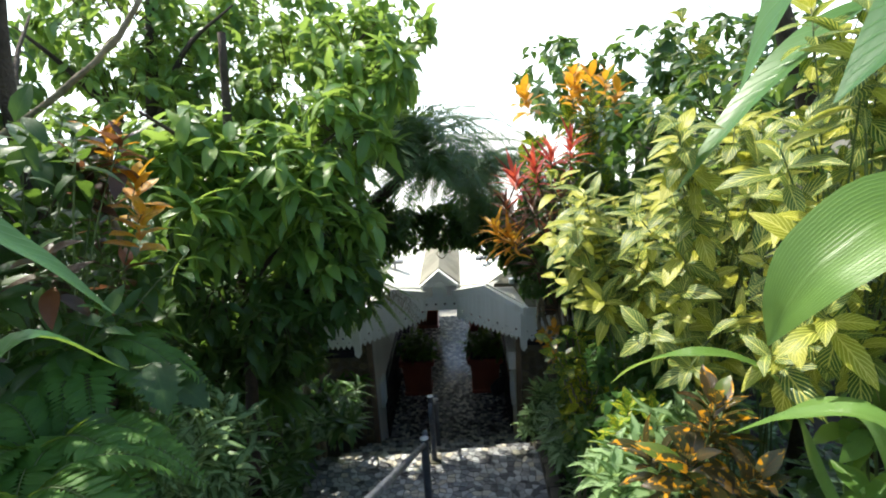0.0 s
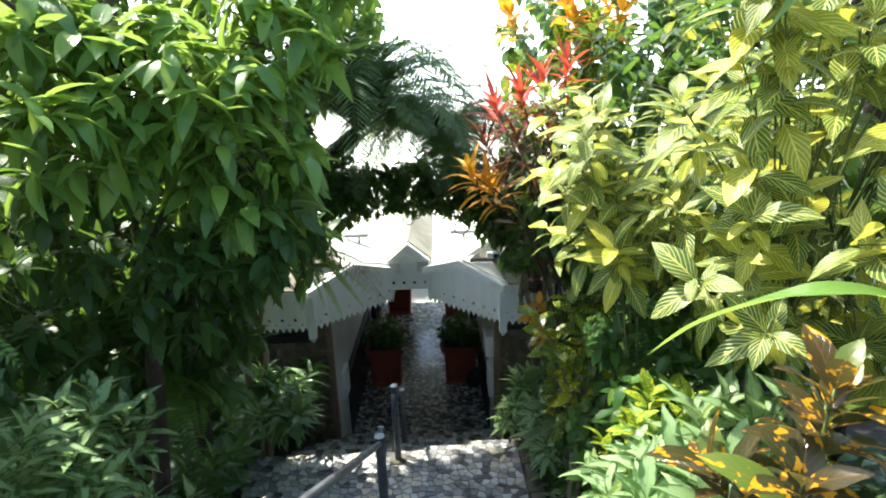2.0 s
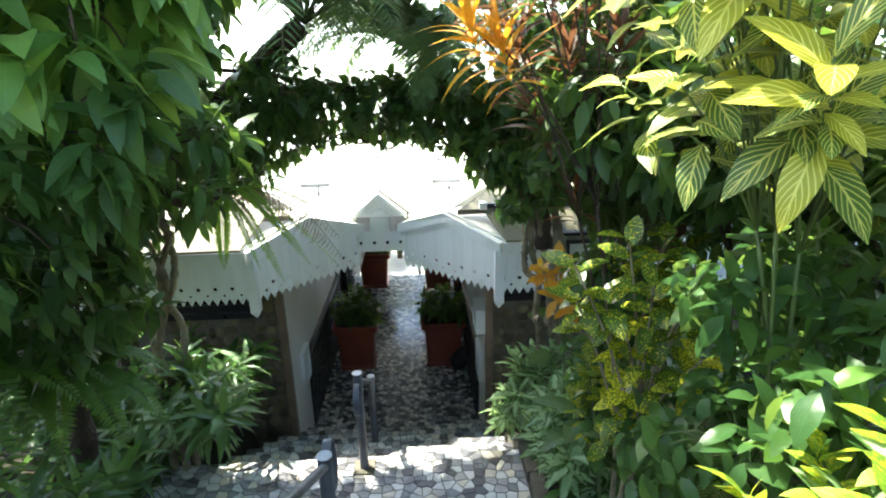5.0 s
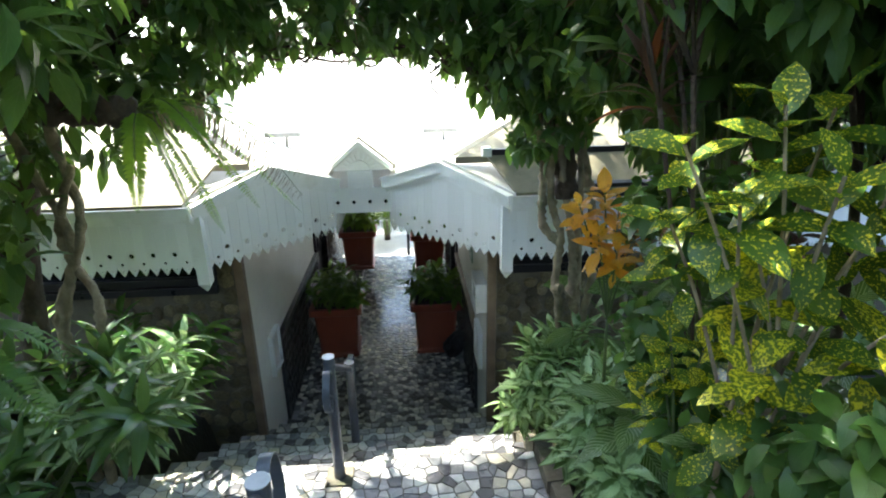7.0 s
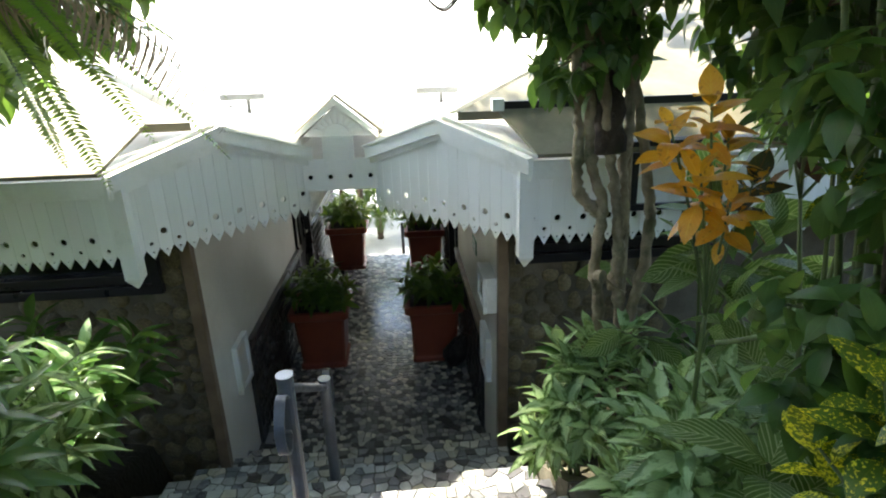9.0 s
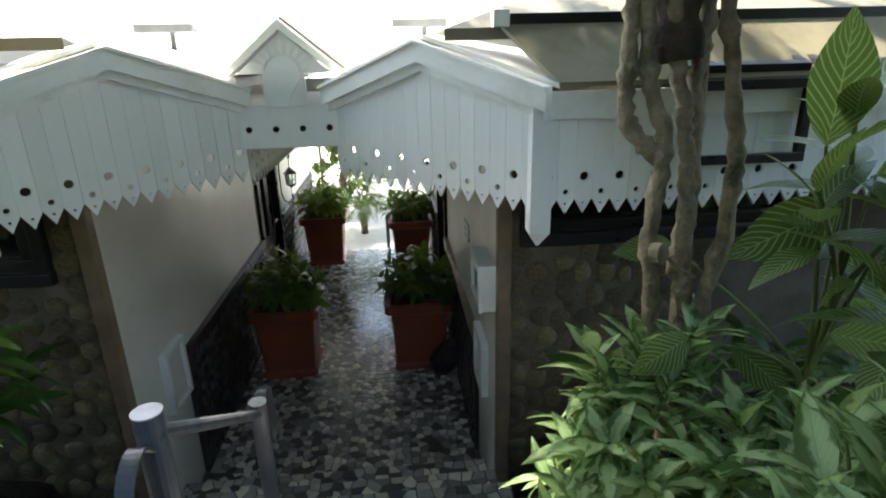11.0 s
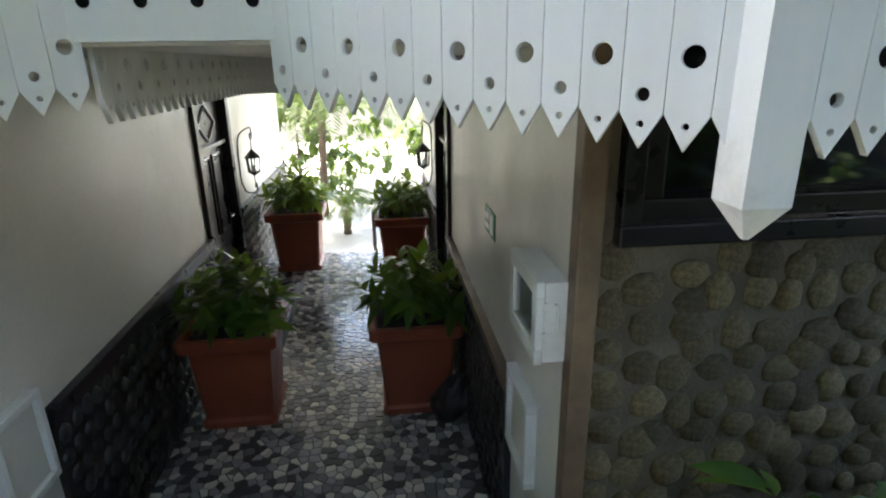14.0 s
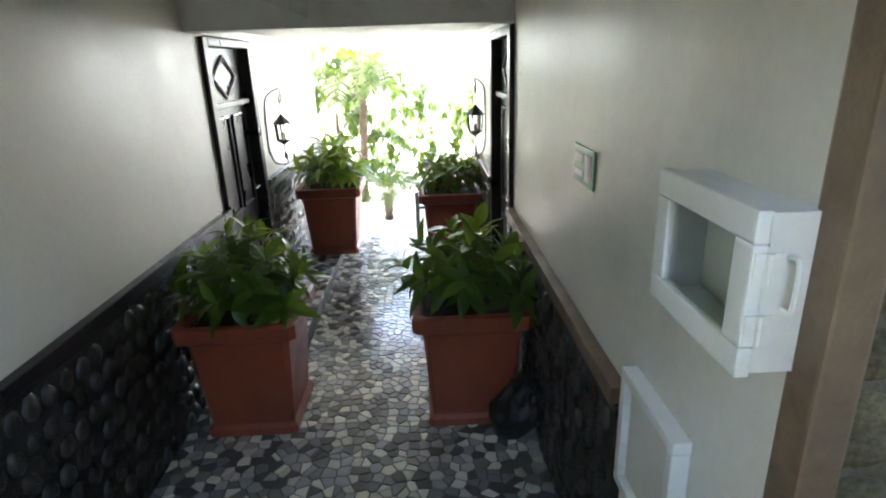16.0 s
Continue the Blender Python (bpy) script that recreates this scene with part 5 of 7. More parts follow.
ribbon(pl, "l", [(1.28, 1.1, -0.2), (1.25, 1.45, 0.4), (1.15, 1.6, 0.46), (1.02, 1.75, 0.30)], 0.12)
ribbon(pl, "l", [(1.28, 1.1, -0.2), (1.45, 1.3, 0.7), (1.35, 1.5, 1.05), (1.2, 1.6, 0.9)], 0.14)
pl.done({"l": L_STRAP})

pl = Plant("banana_plant", "banana plant with broad torn leaves overhead", "plant", (2.3, 2.3, gz(2.3, 2.3)))
pl.stem([(2.3, 2.3, gz(2.3, 2.3)), (2.3, 2.3, 0.6), (2.25, 2.25, 1.8)], 0.11, 0.06, 10)
for pts, w in (([(2.25, 2.25, 1.6), (1.75, 2.1, 2.15), (1.25, 2.0, 1.95), (0.98, 2.0, 1.45)], 0.50), ([(2.25, 2.25, 1.7), (1.8, 1.8, 2.05), (1.35, 1.6, 1.75), (0.98, 1.5, 1.42)], 0.46), ([(2.25, 2.25, 1.7), (1.7, 2.4, 1.75), (1.25, 2.35, 1.45), (0.9, 2.3, 1.05)], 0.26), ([(2.25, 2.25, 1.7), (2.1, 1.9, 2.3), (1.6, 1.5, 2.3), (1.15, 1.35, 1.95)], 0.34)):
    ribbon(pl, "l", pts, w, blunt=0.6, n=9)
pl.done({"l": L_BANANA}, L_BANANA)

CORD = [((0.93, 4.6, 1.05), "r"), ((0.62, 4.5, 0.90), "r"), ((0.76, 4.55, 0.98), "r"), ((0.45, 4.45, 0.82), "r"), ((0.28, 4.4, 0.42), "o"), ((0.38, 4.45, 0.60), "b"), ((0.60, 4.55, 0.60), "b"), ((0.85, 4.65, 0.65), "b"), ((0.5, 4.6, 0.35), "b"), ((0.75, 4.7, 0.30), "b"), ((0.95, 4.6, 0.35), "b"), ((0.85, 4.8, -0.34), "b"), ((0.62, 4.8, 0.05), "b"), ((0.40, 4.38, 0.34), "o")]
bush("cordyline", "red and bronze leaved cordyline above the stairs", "shrub", (1.5, 5.05, gz(1.5, 5.05)), [c[0] for c in CORD], {"r": L_RED, "b": L_BRONZE, "o": L_ORANGE}, SH_CORD, 22, (0.2, 1.5), 0.18, (0.006, 0.006), (0.75, 1.15), pick=lambda i, t: CORD[i][1], stem_mat=DARKBARK)
bush("croton", "tall croton with green and yellow leaves", "shrub", (1.5, 5.2, gz(1.5, 5.2)), [rb((0.6, 1.5), (4.9, 5.5), (0.6, 1.6)) for _ in range(26)], {"g": L_GOLD, "o": L_ORANGE}, SH_CROT, 11, (0.3, 1.5), 0.2, pick=lambda i, t: "o" if t[2] > 1.42 else "g", single=200)
bush("croton", "gold-dust croton with yellow-speckled leaves", "shrub", (0.98, 4.3, gz(0.98, 4.3)), [(0.68, 4.2, -0.50), (0.80, 4.15, -0.62), (0.90, 4.2, -0.78), (0.92, 4.2, -1.22), (1.10, 4.3, -0.42), (0.9, 4.2, -0.42), (1.02, 4.1, -0.92), (0.90, 4.15, -1.05), (1.12, 4.15, -0.72), (1.2, 4.2, -0.62), (0.90, 4.25, -1.40), (0.95, 4.05, -0.55), (1.15, 4.0, -0.85), (0.74, 4.35, -0.72)], {"l": L_GOLD, "y": L_GOLDY}, SH_GOLD, 9, (0.5, 1.75), 0.24, (0.017, 0.006), (0.75, 1.15), stem_mat=BARK, lean=(-0.3, -0.4, 0), pick=lambda i, t: "y" if i % 5 == 2 else "l")
bush("croton", "croton with bright orange leaves by the trunks", "shrub", (1.08, 5.45, gz(1.08, 5.45)), [(0.80, 5.3, -0.93), (0.91, 5.3, -0.88), (1.0, 5.35, -0.98), (0.88, 5.26, -1.06), (1.06, 5.3, -1.10), (0.97, 5.25, -1.14)], {"l": L_ORANGE, "b": L_CROT}, SH_GOLD, 13, (0.4, 1.6), 0.14, scale=(0.5, 0.9), lean=(-0.2, -0.5, 0), pick=lambda i, t: "b" if i == 4 else "l")
bush("croton", "dark croton drooping under the canopy", "shrub", (1.3, 5.3, gz(1.3, 5.3)), [rb((1.05, 1.8), (5.0, 5.9), (-1.2, 0.2)) for _ in range(24)], {"l": L_DARK, "g": L_GOLD, "b": L_BRONZE}, SH_BROAD, 9, (0.5, 1.7), 0.2, pick=lambda i, t: "lgb"[i % 3])

for b, tips in (((0.98, 6.3), [(0.90, 6.28, -2.28), (0.82, 6.15, -2.38), (0.75, 6.25, -2.45), (0.95, 6.45, -2.30), (1.05, 6.2, -2.2), (0.80, 6.42, -2.5), (0.72, 6.1, -2.55), (0.92, 6.05, -2.45), (0.70, 6.35, -2.68), (0.68, 6.2, -2.72), (1.0, 6.35, -2.12), (1.14, 6.28, -2.08), (1.25, 6.38, -2.12), (0.86, 6.4, -2.2)]),
                ((1.3, 6.1), [(1.2, 6.05, -2.25), (1.35, 6.0, -2.2), (1.45, 6.1, -2.28), (1.25, 5.9, -2.4), (1.1, 5.95, -2.35), (1.5, 5.85, -2.3), (1.15, 6.25, -2.2)]),
                ((1.02, 5.1), [(0.92, 5.0, -2.05), (0.88, 5.2, -2.2), (1.05, 4.95, -1.95), (0.95, 5.35, -2.3), (0.9, 4.8, -1.95)]),
                ((1.0, 5.65), [(0.88, 5.6, -2.35), (0.95, 5.75, -2.4), (1.05, 5.6, -2.3), (0.90, 5.45, -2.3)])):
    bush("aglaonema", "low bushy plant with silvery green patterned leaves", "plant", (*b, gz(*b)), tips, {"l": L_AGLA}, SH_AGLA, 16, (0.4, 1.6), 0.2, group="silver-leaved plants")

for b, tips in (((1.3, 4.5), [(1.15, 4.4, -1.5), (1.3, 4.3, -1.35), (1.2, 4.65, -1.6)]), ((1.5, 5.7), [(1.4, 5.6, -1.9), (1.6, 5.7, -1.7), (1.45, 5.9, -1.75)]), ((1.55, 6.2), [(1.35, 6.1, -1.55), (1.5, 6.2, -1.35), (1.65, 6.0, -1.5)]), ((1.85, 5.2), [(1.7, 5.1, -1.5), (1.9, 5.0, -1.3), (1.8, 5.4, -1.6)]), ((1.25, 3.7), [(1.1, 3.65, -1.1), (1.3, 3.6, -0.95)]), ((1.9, 6.3), [(1.8, 6.2, -2.0), (2.0, 6.2, -1.8), (1.95, 6.4, -2.1)])):
    bush("dumb_cane", "dumb cane with large pale-ribbed leaves", "plant", (*b, gz(*b)), tips, {"l": L_DIEF}, SH_DIEF, 8, (0.4, 1.5), 0.22, (0.018, 0.01), group="dumb canes")

bush("aglaonema", "low bushy plant with silvery green patterned leaves", "plant", (1.1, 5.4, gz(1.1, 5.4)), [rb((0.84, 1.2), (5.1, 5.65), (-2.12, -1.8)) for _ in range(13)], {"l": L_AGLA}, SH_AGLA, 14, (0.4, 1.6), 0.2, group="silver-leaved plants")
bush("dumb_cane", "dumb cane with large pale-ribbed leaves", "plant", (1.15, 5.0, gz(1.15, 5.0)), [(0.98, 4.95, -1.76), (1.12, 5.0, -1.6), (0.95, 5.2, -1.95), (1.2, 4.8, -1.55)], {"l": L_DIEF}, SH_DIEF, 8, (0.4, 1.5), 0.2, (0.018, 0.01), group="dumb canes", scale=(0.6, 1.0))
bush("croton", "low gold-dust croton with yellow-speckled leaves", "shrub", (1.1, 4.6, gz(1.1, 4.6)), [(0.90, 4.62, -1.3), (0.98, 4.5, -1.2), (0.86, 4.5, -1.12), (1.02, 4.62, -1.42), (0.9, 4.72, -1.52), (1.08, 4.45, -1.3)], {"l": L_GOLD, "y": L_GOLDY}, SH_GOLD, 10, (0.4, 1.6), 0.18, scale=(0.6, 0.95), pick=lambda i, t: "y" if i % 3 == 1 else "l")

# two tall single leaves by the knotted trunks
pl = Plant("dumb_cane", "tall dumb cane with upright pale-ribbed leaves", "plant", (1.45, 6.15, gz(1.45, 6.15)), "dumb canes")
big = [leaf_shape(0.40, 0.18, 0.3, 0.12, 0.45, n=9)]
for tip, d in (((1.43, 6.2, -1.44), (0.04, -0.05, 1)), ((1.52, 6.2, -1.62), (-0.9, -0.1, -0.35)), ((1.56, 6.15, -1.52), (0.5, -0.3, 0.25)), ((1.58, 6.1, -1.72), (0.7, -0.4, 0.1)), ((1.22, 6.62, -1.86), (-1, -0.1, -0.1)), ((1.12, 6.25, -2.06), (-0.8, -0.4, -0.2)), ((1.25, 6.22, -2.08), (0.55, -0.4, -0.5)), ((1.45, 6.0, -2.2), (0.7, -0.5, -0.35)), ((1.48, 6.1, -2.0), (0.3, -0.8, 0.2)), ((1.55, 6.2, -1.95), (-0.4, -0.6, 0.5))):
    pl.main([(1.45, 6.15, gz(1.45, 6.15)), (1.45, 6.12, -2.2), tip], 0.011, 0.005)
    pl.leaf("l", big[0], tip, d, (-0.3, -0.9, 0.3), 0.6 if d[0] == -1 else rnd(0.9, 1.1) if tip[2] > -1.8 else rnd(0.6, 0.75))
pl.done({"l": L_DIEF})


def knotted(name, label, paths, r, mat=BARK):
    """Twisting bare stems with knots and cut stubs."""
    o = Vector(paths[0][0])
    th = thing(name, label, "tree trunk", o)
    settle()
    for p in paths:
        pts = bend([Vector(q) - o for q in p], 9)
        n = len(pts)
        bm = bmesh.new()
        rr = [r * (1.15 - 0.4 * i / n) * (1 + 0.08 * math.sin(i * 0.9) + 0.09 * math.sin(i * 2.9 + 1) + (0.26 if i % 11 == 4 else 0) + rnd(-0.06, 0.06)) for i in range(n)]
        tube(bm, [q + Vector((rnd(-0.006, 0.006), rnd(-0.006, 0.006), 0)) for q in pts], rr, 10)
        part("trunk", bm, mat, th, smooth=True)
    return th


knotted("knotted_trunk", "pale knotted bare trunks rising beside the eaves", [
    [(1.10, 6.45, -2.6), (1.06, 6.42, -2.0), (1.02, 6.40, -1.75), (1.04, 6.40, -1.45), (0.98, 6.42, -1.25), (0.95, 6.40, -0.95), (0.85, 6.2, -0.3), (0.7, 5.9, 0.2)],
    [(1.17, 6.40, -2.6), (1.18, 6.38, -2.15), (1.14, 6.38, -1.85), (1.12, 6.38, -1.55), (1.10, 6.40, -1.38), (1.05, 6.42, -1.1), (0.95, 6.3, -0.5), (0.9, 6.1, 0.2)],
    [(1.19, 6.38, -2.6), (1.20, 6.36, -2.10), (1.26, 6.36, -1.72), (1.27, 6.38, -1.45), (1.22, 6.40, -1.15), (1.12, 6.35, -0.7), (1.05, 6.1, 0.1)],
    [(1.04, 6.42, -1.5), (0.93, 6.44, -1.38), (0.92, 6.44, -1.15), (0.90, 6.42, -0.9), (0.8, 6.3, -0.4)],
    [(1.12, 6.40, -1.9), (1.17, 6.44, -1.6), (1.15, 6.46, -1.3), (1.17, 6.46, -1.05), (1.1, 6.4, -0.5)]], 0.027)
pl = thing("cut_branch", "pale sawn branch stub on the trunk", "branch", (1.02, 6.36, -1.80))
settle()
bm = bmesh.new()
tube(bm, [(0, 0, 0), (0.02, -0.03, 0.005)], [0.034, 0.036], 10)
tube(bm, bend([(0.03, -0.01, 0), (0.08, -0.02, -0.05), (0.15, -0.01, -0.09)], 4), 0.007, 6)
part("stub", bm, BARK, pl)

# ---- the planting, left of the stairs ----
def ring_at(b, n, r, h):
    return [(b[0] + rnd(-r, r), b[1] + rnd(-r, r), gz(*b) + rnd(*h)) for _ in range(n)]


tree("shade_tree", "leafy tree with long pointed green leaves over the stairs", (-2.03, 4.1, gz(-2.1, 4.1) - 0.2), [(-2.03, 4.1, gz(-2.1, 4.1) - 0.2), (-1.84, 4.09, -1.11), (-1.78, 4.09, -0.6), (-1.73, 4.09, 0.04), (-1.71, 4.09, 0.62), (-1.68, 4.1, 1.1), (-1.6, 4.1, 2.0)],
     [[(-1.73, 4.09, 0.04), (-1.4, 4.0, 0.42), (-1.0, 3.95, 0.62)], [(-1.71, 4.09, 0.5), (-1.3, 4.3, 0.95), (-0.9, 4.5, 1.3)], [(-1.68, 4.1, 1.0), (-1.8, 3.7, 1.3), (-1.9, 3.4, 1.5)]],
     [((-1.12, 4.1, 0.75), 0.45), ((-1.4, 3.95, 0.98), 0.45), ((-0.92, 3.95, 0.50), 0.32), ((-0.95, 4.5, 1.25), 0.42), ((-1.9, 3.9, 1.15), 0.4), ((-1.7, 3.55, 0.75), 0.32), ((-0.7, 4.8, 1.7), 0.34), ((-1.2, 4.3, 0.35), 0.32)], SH_LONG, L_TREE, 2500, 0.062)
tree("shade_tree", "dense dark green tree behind the ferns", (-2.6, 3.2, gz(-2.6, 3.2) - 0.1), [(-2.6, 3.2, gz(-2.6, 3.2) - 0.1), (-2.5, 3.2, 0.2), (-2.6, 3.3, 1.6), (-2.5, 3.4, 2.6)],
     [[(-2.5, 3.2, 0.2), (-2.2, 2.8, 0.7), (-2.0, 2.5, 1.0)], [(-2.6, 3.3, 1.2), (-2.9, 3.8, 1.8), (-3.0, 4.2, 2.2)]],
     [((-2.2, 2.7, 0.9), 0.55), ((-3.0, 3.4, 1.2), 0.6), ((-3.1, 2.5, 1.9), 0.75), ((-3.0, 4.6, 0.8), 0.6), ((-2.1, 2.3, 0.2), 0.4), ((-2.4, 3.8, 0.0), 0.6), ((-3.2, 3.6, 0.5), 0.8)], SH_BROAD, L_DARK, 2600, 0.08)
tree("shade_tree", "dark tree arching over the foot of the stairs", (-2.9, 5.9, gz(-2.9, 5.9) - 0.1), [(-2.9, 5.9, gz(-2.9, 5.9) - 0.1), (-2.8, 5.9, -1.6), (-2.5, 5.9, -0.5), (-2.0, 5.9, 0.3), (-1.3, 6.0, 0.8)],
     [[(-2.5, 5.9, -0.5), (-2.0, 5.4, -0.1), (-1.5, 5.1, 0.1)], [(-2.0, 5.9, 0.3), (-1.2, 6.3, 0.25), (-0.4, 6.5, 0.1)]],
     # dark leaf balls around (-1.4, 4.1) put in the neighbouring crown's shaded underside
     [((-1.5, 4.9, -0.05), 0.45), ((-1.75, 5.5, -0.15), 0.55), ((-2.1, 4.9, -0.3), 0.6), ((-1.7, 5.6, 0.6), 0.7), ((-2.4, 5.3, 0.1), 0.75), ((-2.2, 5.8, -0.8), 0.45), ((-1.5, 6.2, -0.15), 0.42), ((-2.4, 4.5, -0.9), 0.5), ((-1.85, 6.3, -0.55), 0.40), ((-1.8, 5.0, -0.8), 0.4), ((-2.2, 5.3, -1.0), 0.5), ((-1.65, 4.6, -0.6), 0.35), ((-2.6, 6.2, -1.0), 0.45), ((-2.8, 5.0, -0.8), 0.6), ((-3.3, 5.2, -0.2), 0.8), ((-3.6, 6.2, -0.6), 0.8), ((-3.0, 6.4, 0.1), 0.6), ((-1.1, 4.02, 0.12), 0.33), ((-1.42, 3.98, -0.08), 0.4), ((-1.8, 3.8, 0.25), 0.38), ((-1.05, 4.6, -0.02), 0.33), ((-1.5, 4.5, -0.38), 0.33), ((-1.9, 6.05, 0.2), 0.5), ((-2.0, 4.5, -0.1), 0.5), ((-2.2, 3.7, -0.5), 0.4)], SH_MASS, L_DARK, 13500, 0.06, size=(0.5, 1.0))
tree("vine_canopy", "dark tangle of vines and leaves arching over the stairs", (1.22, 6.52, gz(1.22, 6.52) - 0.1), [(1.22, 6.52, gz(1.22, 6.52) - 0.1), (1.2, 6.5, -1.6), (1.12, 6.46, -0.5), (0.9, 6.4, 0.1)],
     [[(1.2, 6.5, -0.5), (0.6, 6.6, -0.25), (-0.1, 6.65, -0.1), (-0.8, 6.6, -0.2), (-1.4, 6.5, -0.5)], [(0.9, 6.4, 0.1), (0.2, 6.55, 0.15), (-0.6, 6.5, 0.1)], [(0.95, 6.5, -0.8), (0.72, 6.6, -0.55), (0.3, 6.65, -0.26), (-0.3, 6.65, -0.22), (-0.9, 6.65, -0.35), (-1.3, 6.6, -0.62)], [(0.6, 6.6, -0.3), (0.1, 6.68, -0.30), (-0.4, 6.68, -0.33), (-0.7, 6.66, -0.22)]],
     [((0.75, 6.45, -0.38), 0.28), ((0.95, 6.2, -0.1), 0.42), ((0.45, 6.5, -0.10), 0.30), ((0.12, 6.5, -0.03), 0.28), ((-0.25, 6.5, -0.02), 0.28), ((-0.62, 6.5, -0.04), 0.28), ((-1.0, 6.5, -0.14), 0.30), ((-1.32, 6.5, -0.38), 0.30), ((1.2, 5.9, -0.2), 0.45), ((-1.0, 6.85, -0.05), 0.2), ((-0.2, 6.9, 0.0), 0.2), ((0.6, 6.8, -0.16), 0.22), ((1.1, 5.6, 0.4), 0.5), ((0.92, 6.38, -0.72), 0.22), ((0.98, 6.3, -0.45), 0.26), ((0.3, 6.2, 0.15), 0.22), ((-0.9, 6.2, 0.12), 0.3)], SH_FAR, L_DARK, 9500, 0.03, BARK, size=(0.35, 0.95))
tree("tree", "light green tree against the sky", (-3.6, 6.0, gz(-3.6, 6.0) - 0.2), [(-3.6, 6.0, gz(-3.6, 6.0) - 0.2), (-3.5, 6.0, -0.5), (-3.2, 5.9, 1.2), (-2.9, 5.8, 2.6)],
     [[(-3.2, 5.9, 1.2), (-2.6, 5.6, 2.0), (-2.0, 5.5, 2.4)], [(-3.2, 5.9, 1.0), (-3.6, 5.4, 1.9), (-3.9, 5.0, 2.4)]],
     [((-1.0, 5.6, 1.95), 0.5), ((-0.55, 5.9, 2.25), 0.38), ((-3.3, 5.6, 1.4), 0.8), ((-2.3, 6.2, 1.0), 0.6), ((-0.85, 6.7, 1.6), 0.42), ((-1.2, 6.3, 1.2), 0.48), ((-1.7, 6.0, 1.7), 0.6), ((-2.7, 6.4, 1.9), 0.8), ((-3.4, 6.0, 2.3), 0.8), ((-1.0, 6.9, 2.2), 0.45), ((-2.0, 6.8, 2.5), 0.7)], SH_FAR, L_TREE, 7500, 0.11)
for b, balls_ in (((3.0, 3.6), [((2.6, 3.2, 0.6), 0.8), ((2.7, 4.2, 1.0), 0.9), ((2.2, 4.6, 0.2), 0.6), ((3.2, 2.6, 1.4), 0.9), ((2.2, 3.9, -0.6), 0.6)]), ((2.9, 5.6), [((2.3, 5.6, 0.3), 0.7), ((1.8, 5.4, 0.9), 0.6), ((2.7, 5.9, 1.0), 0.8), ((2.2, 5.2, -0.7), 0.5), ((3.2, 5.4, 0.0), 0.8)]), ((2.6, 1.2), [((2.3, 1.4, 0.6), 0.7), ((2.6, 0.9, 1.5), 0.8), ((1.9, 1.7, 0.0), 0.5), ((2.9, 1.9, 1.9), 0.8)])):
    tree("tree", "dense green tree behind the shrubs", (*b, gz(*b) - 0.2), [(*b, gz(*b) - 0.2), (b[0] - 0.1, b[1], 0.0), (b[0] - 0.3, b[1] + 0.1, 1.2)], [[(b[0] - 0.1, b[1], 0.0), tuple(balls_[0][0])], [(b[0] - 0.2, b[1], 0.6), tuple(balls_[1][0])]], balls_, SH_FAR, L_TREE if b[1] < 5 else L_DARK, 1700, 0.09)
for b, balls_ in (((-3.0, 1.2), [((-2.5, 1.4, 0.7), 0.7), ((-2.9, 0.9, 1.7), 0.8), ((-2.2, 1.8, 1.5), 0.6), ((-2.4, 1.6, 0.0), 0.5)]), ((-4.3, 3.0), [((-3.9, 2.6, 0.6), 1.0), ((-4.0, 3.6, 1.9), 1.1), ((-4.2, 4.6, 0.6), 1.0), ((-3.8, 2.2, 2.2), 0.9)])):
    tree("tree", "dense green tree behind the ferns", (*b, gz(*b) - 0.2), [(*b, gz(*b) - 0.2), (b[0] + 0.1, b[1], 0.0), (b[0] + 0.2, b[1] + 0.1, 1.2)], [[(b[0] + 0.1, b[1], 0.0), tuple(balls_[0][0])], [(b[0] + 0.2, b[1], 0.6), tuple(balls_[1][0])]], balls_, SH_FAR, L_DARK, 1700, 0.09)

tree("shrub", "dense dark shrub under the canopy", (1.9, 5.0, gz(1.9, 5.0) - 0.1), [(1.9, 5.0, gz(1.9, 5.0) - 0.1), (1.85, 5.0, -1.2), (1.7, 5.0, -0.3)], [[(1.8, 5.0, -0.8), (1.5, 4.8, -0.3), (1.3, 4.6, 0.1)], [(1.8, 5.0, -0.8), (2.2, 5.0, -0.4)]],
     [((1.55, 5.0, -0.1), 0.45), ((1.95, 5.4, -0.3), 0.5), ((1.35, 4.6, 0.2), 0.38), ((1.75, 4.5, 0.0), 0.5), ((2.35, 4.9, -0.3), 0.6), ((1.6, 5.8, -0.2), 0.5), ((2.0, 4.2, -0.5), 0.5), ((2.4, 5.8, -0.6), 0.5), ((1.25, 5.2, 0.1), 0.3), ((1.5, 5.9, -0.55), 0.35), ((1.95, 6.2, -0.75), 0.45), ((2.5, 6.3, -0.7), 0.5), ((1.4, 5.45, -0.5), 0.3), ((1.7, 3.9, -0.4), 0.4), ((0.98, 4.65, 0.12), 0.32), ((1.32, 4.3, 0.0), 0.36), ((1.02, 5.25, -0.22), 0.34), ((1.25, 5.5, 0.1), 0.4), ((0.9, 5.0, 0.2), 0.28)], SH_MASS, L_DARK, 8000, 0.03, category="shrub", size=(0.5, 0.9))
SH_SMALL = [leaf_shape(0.12, 0.05, d, 0.15, n=4, cross=1) for d in (0.6, 1.0, 1.4)]
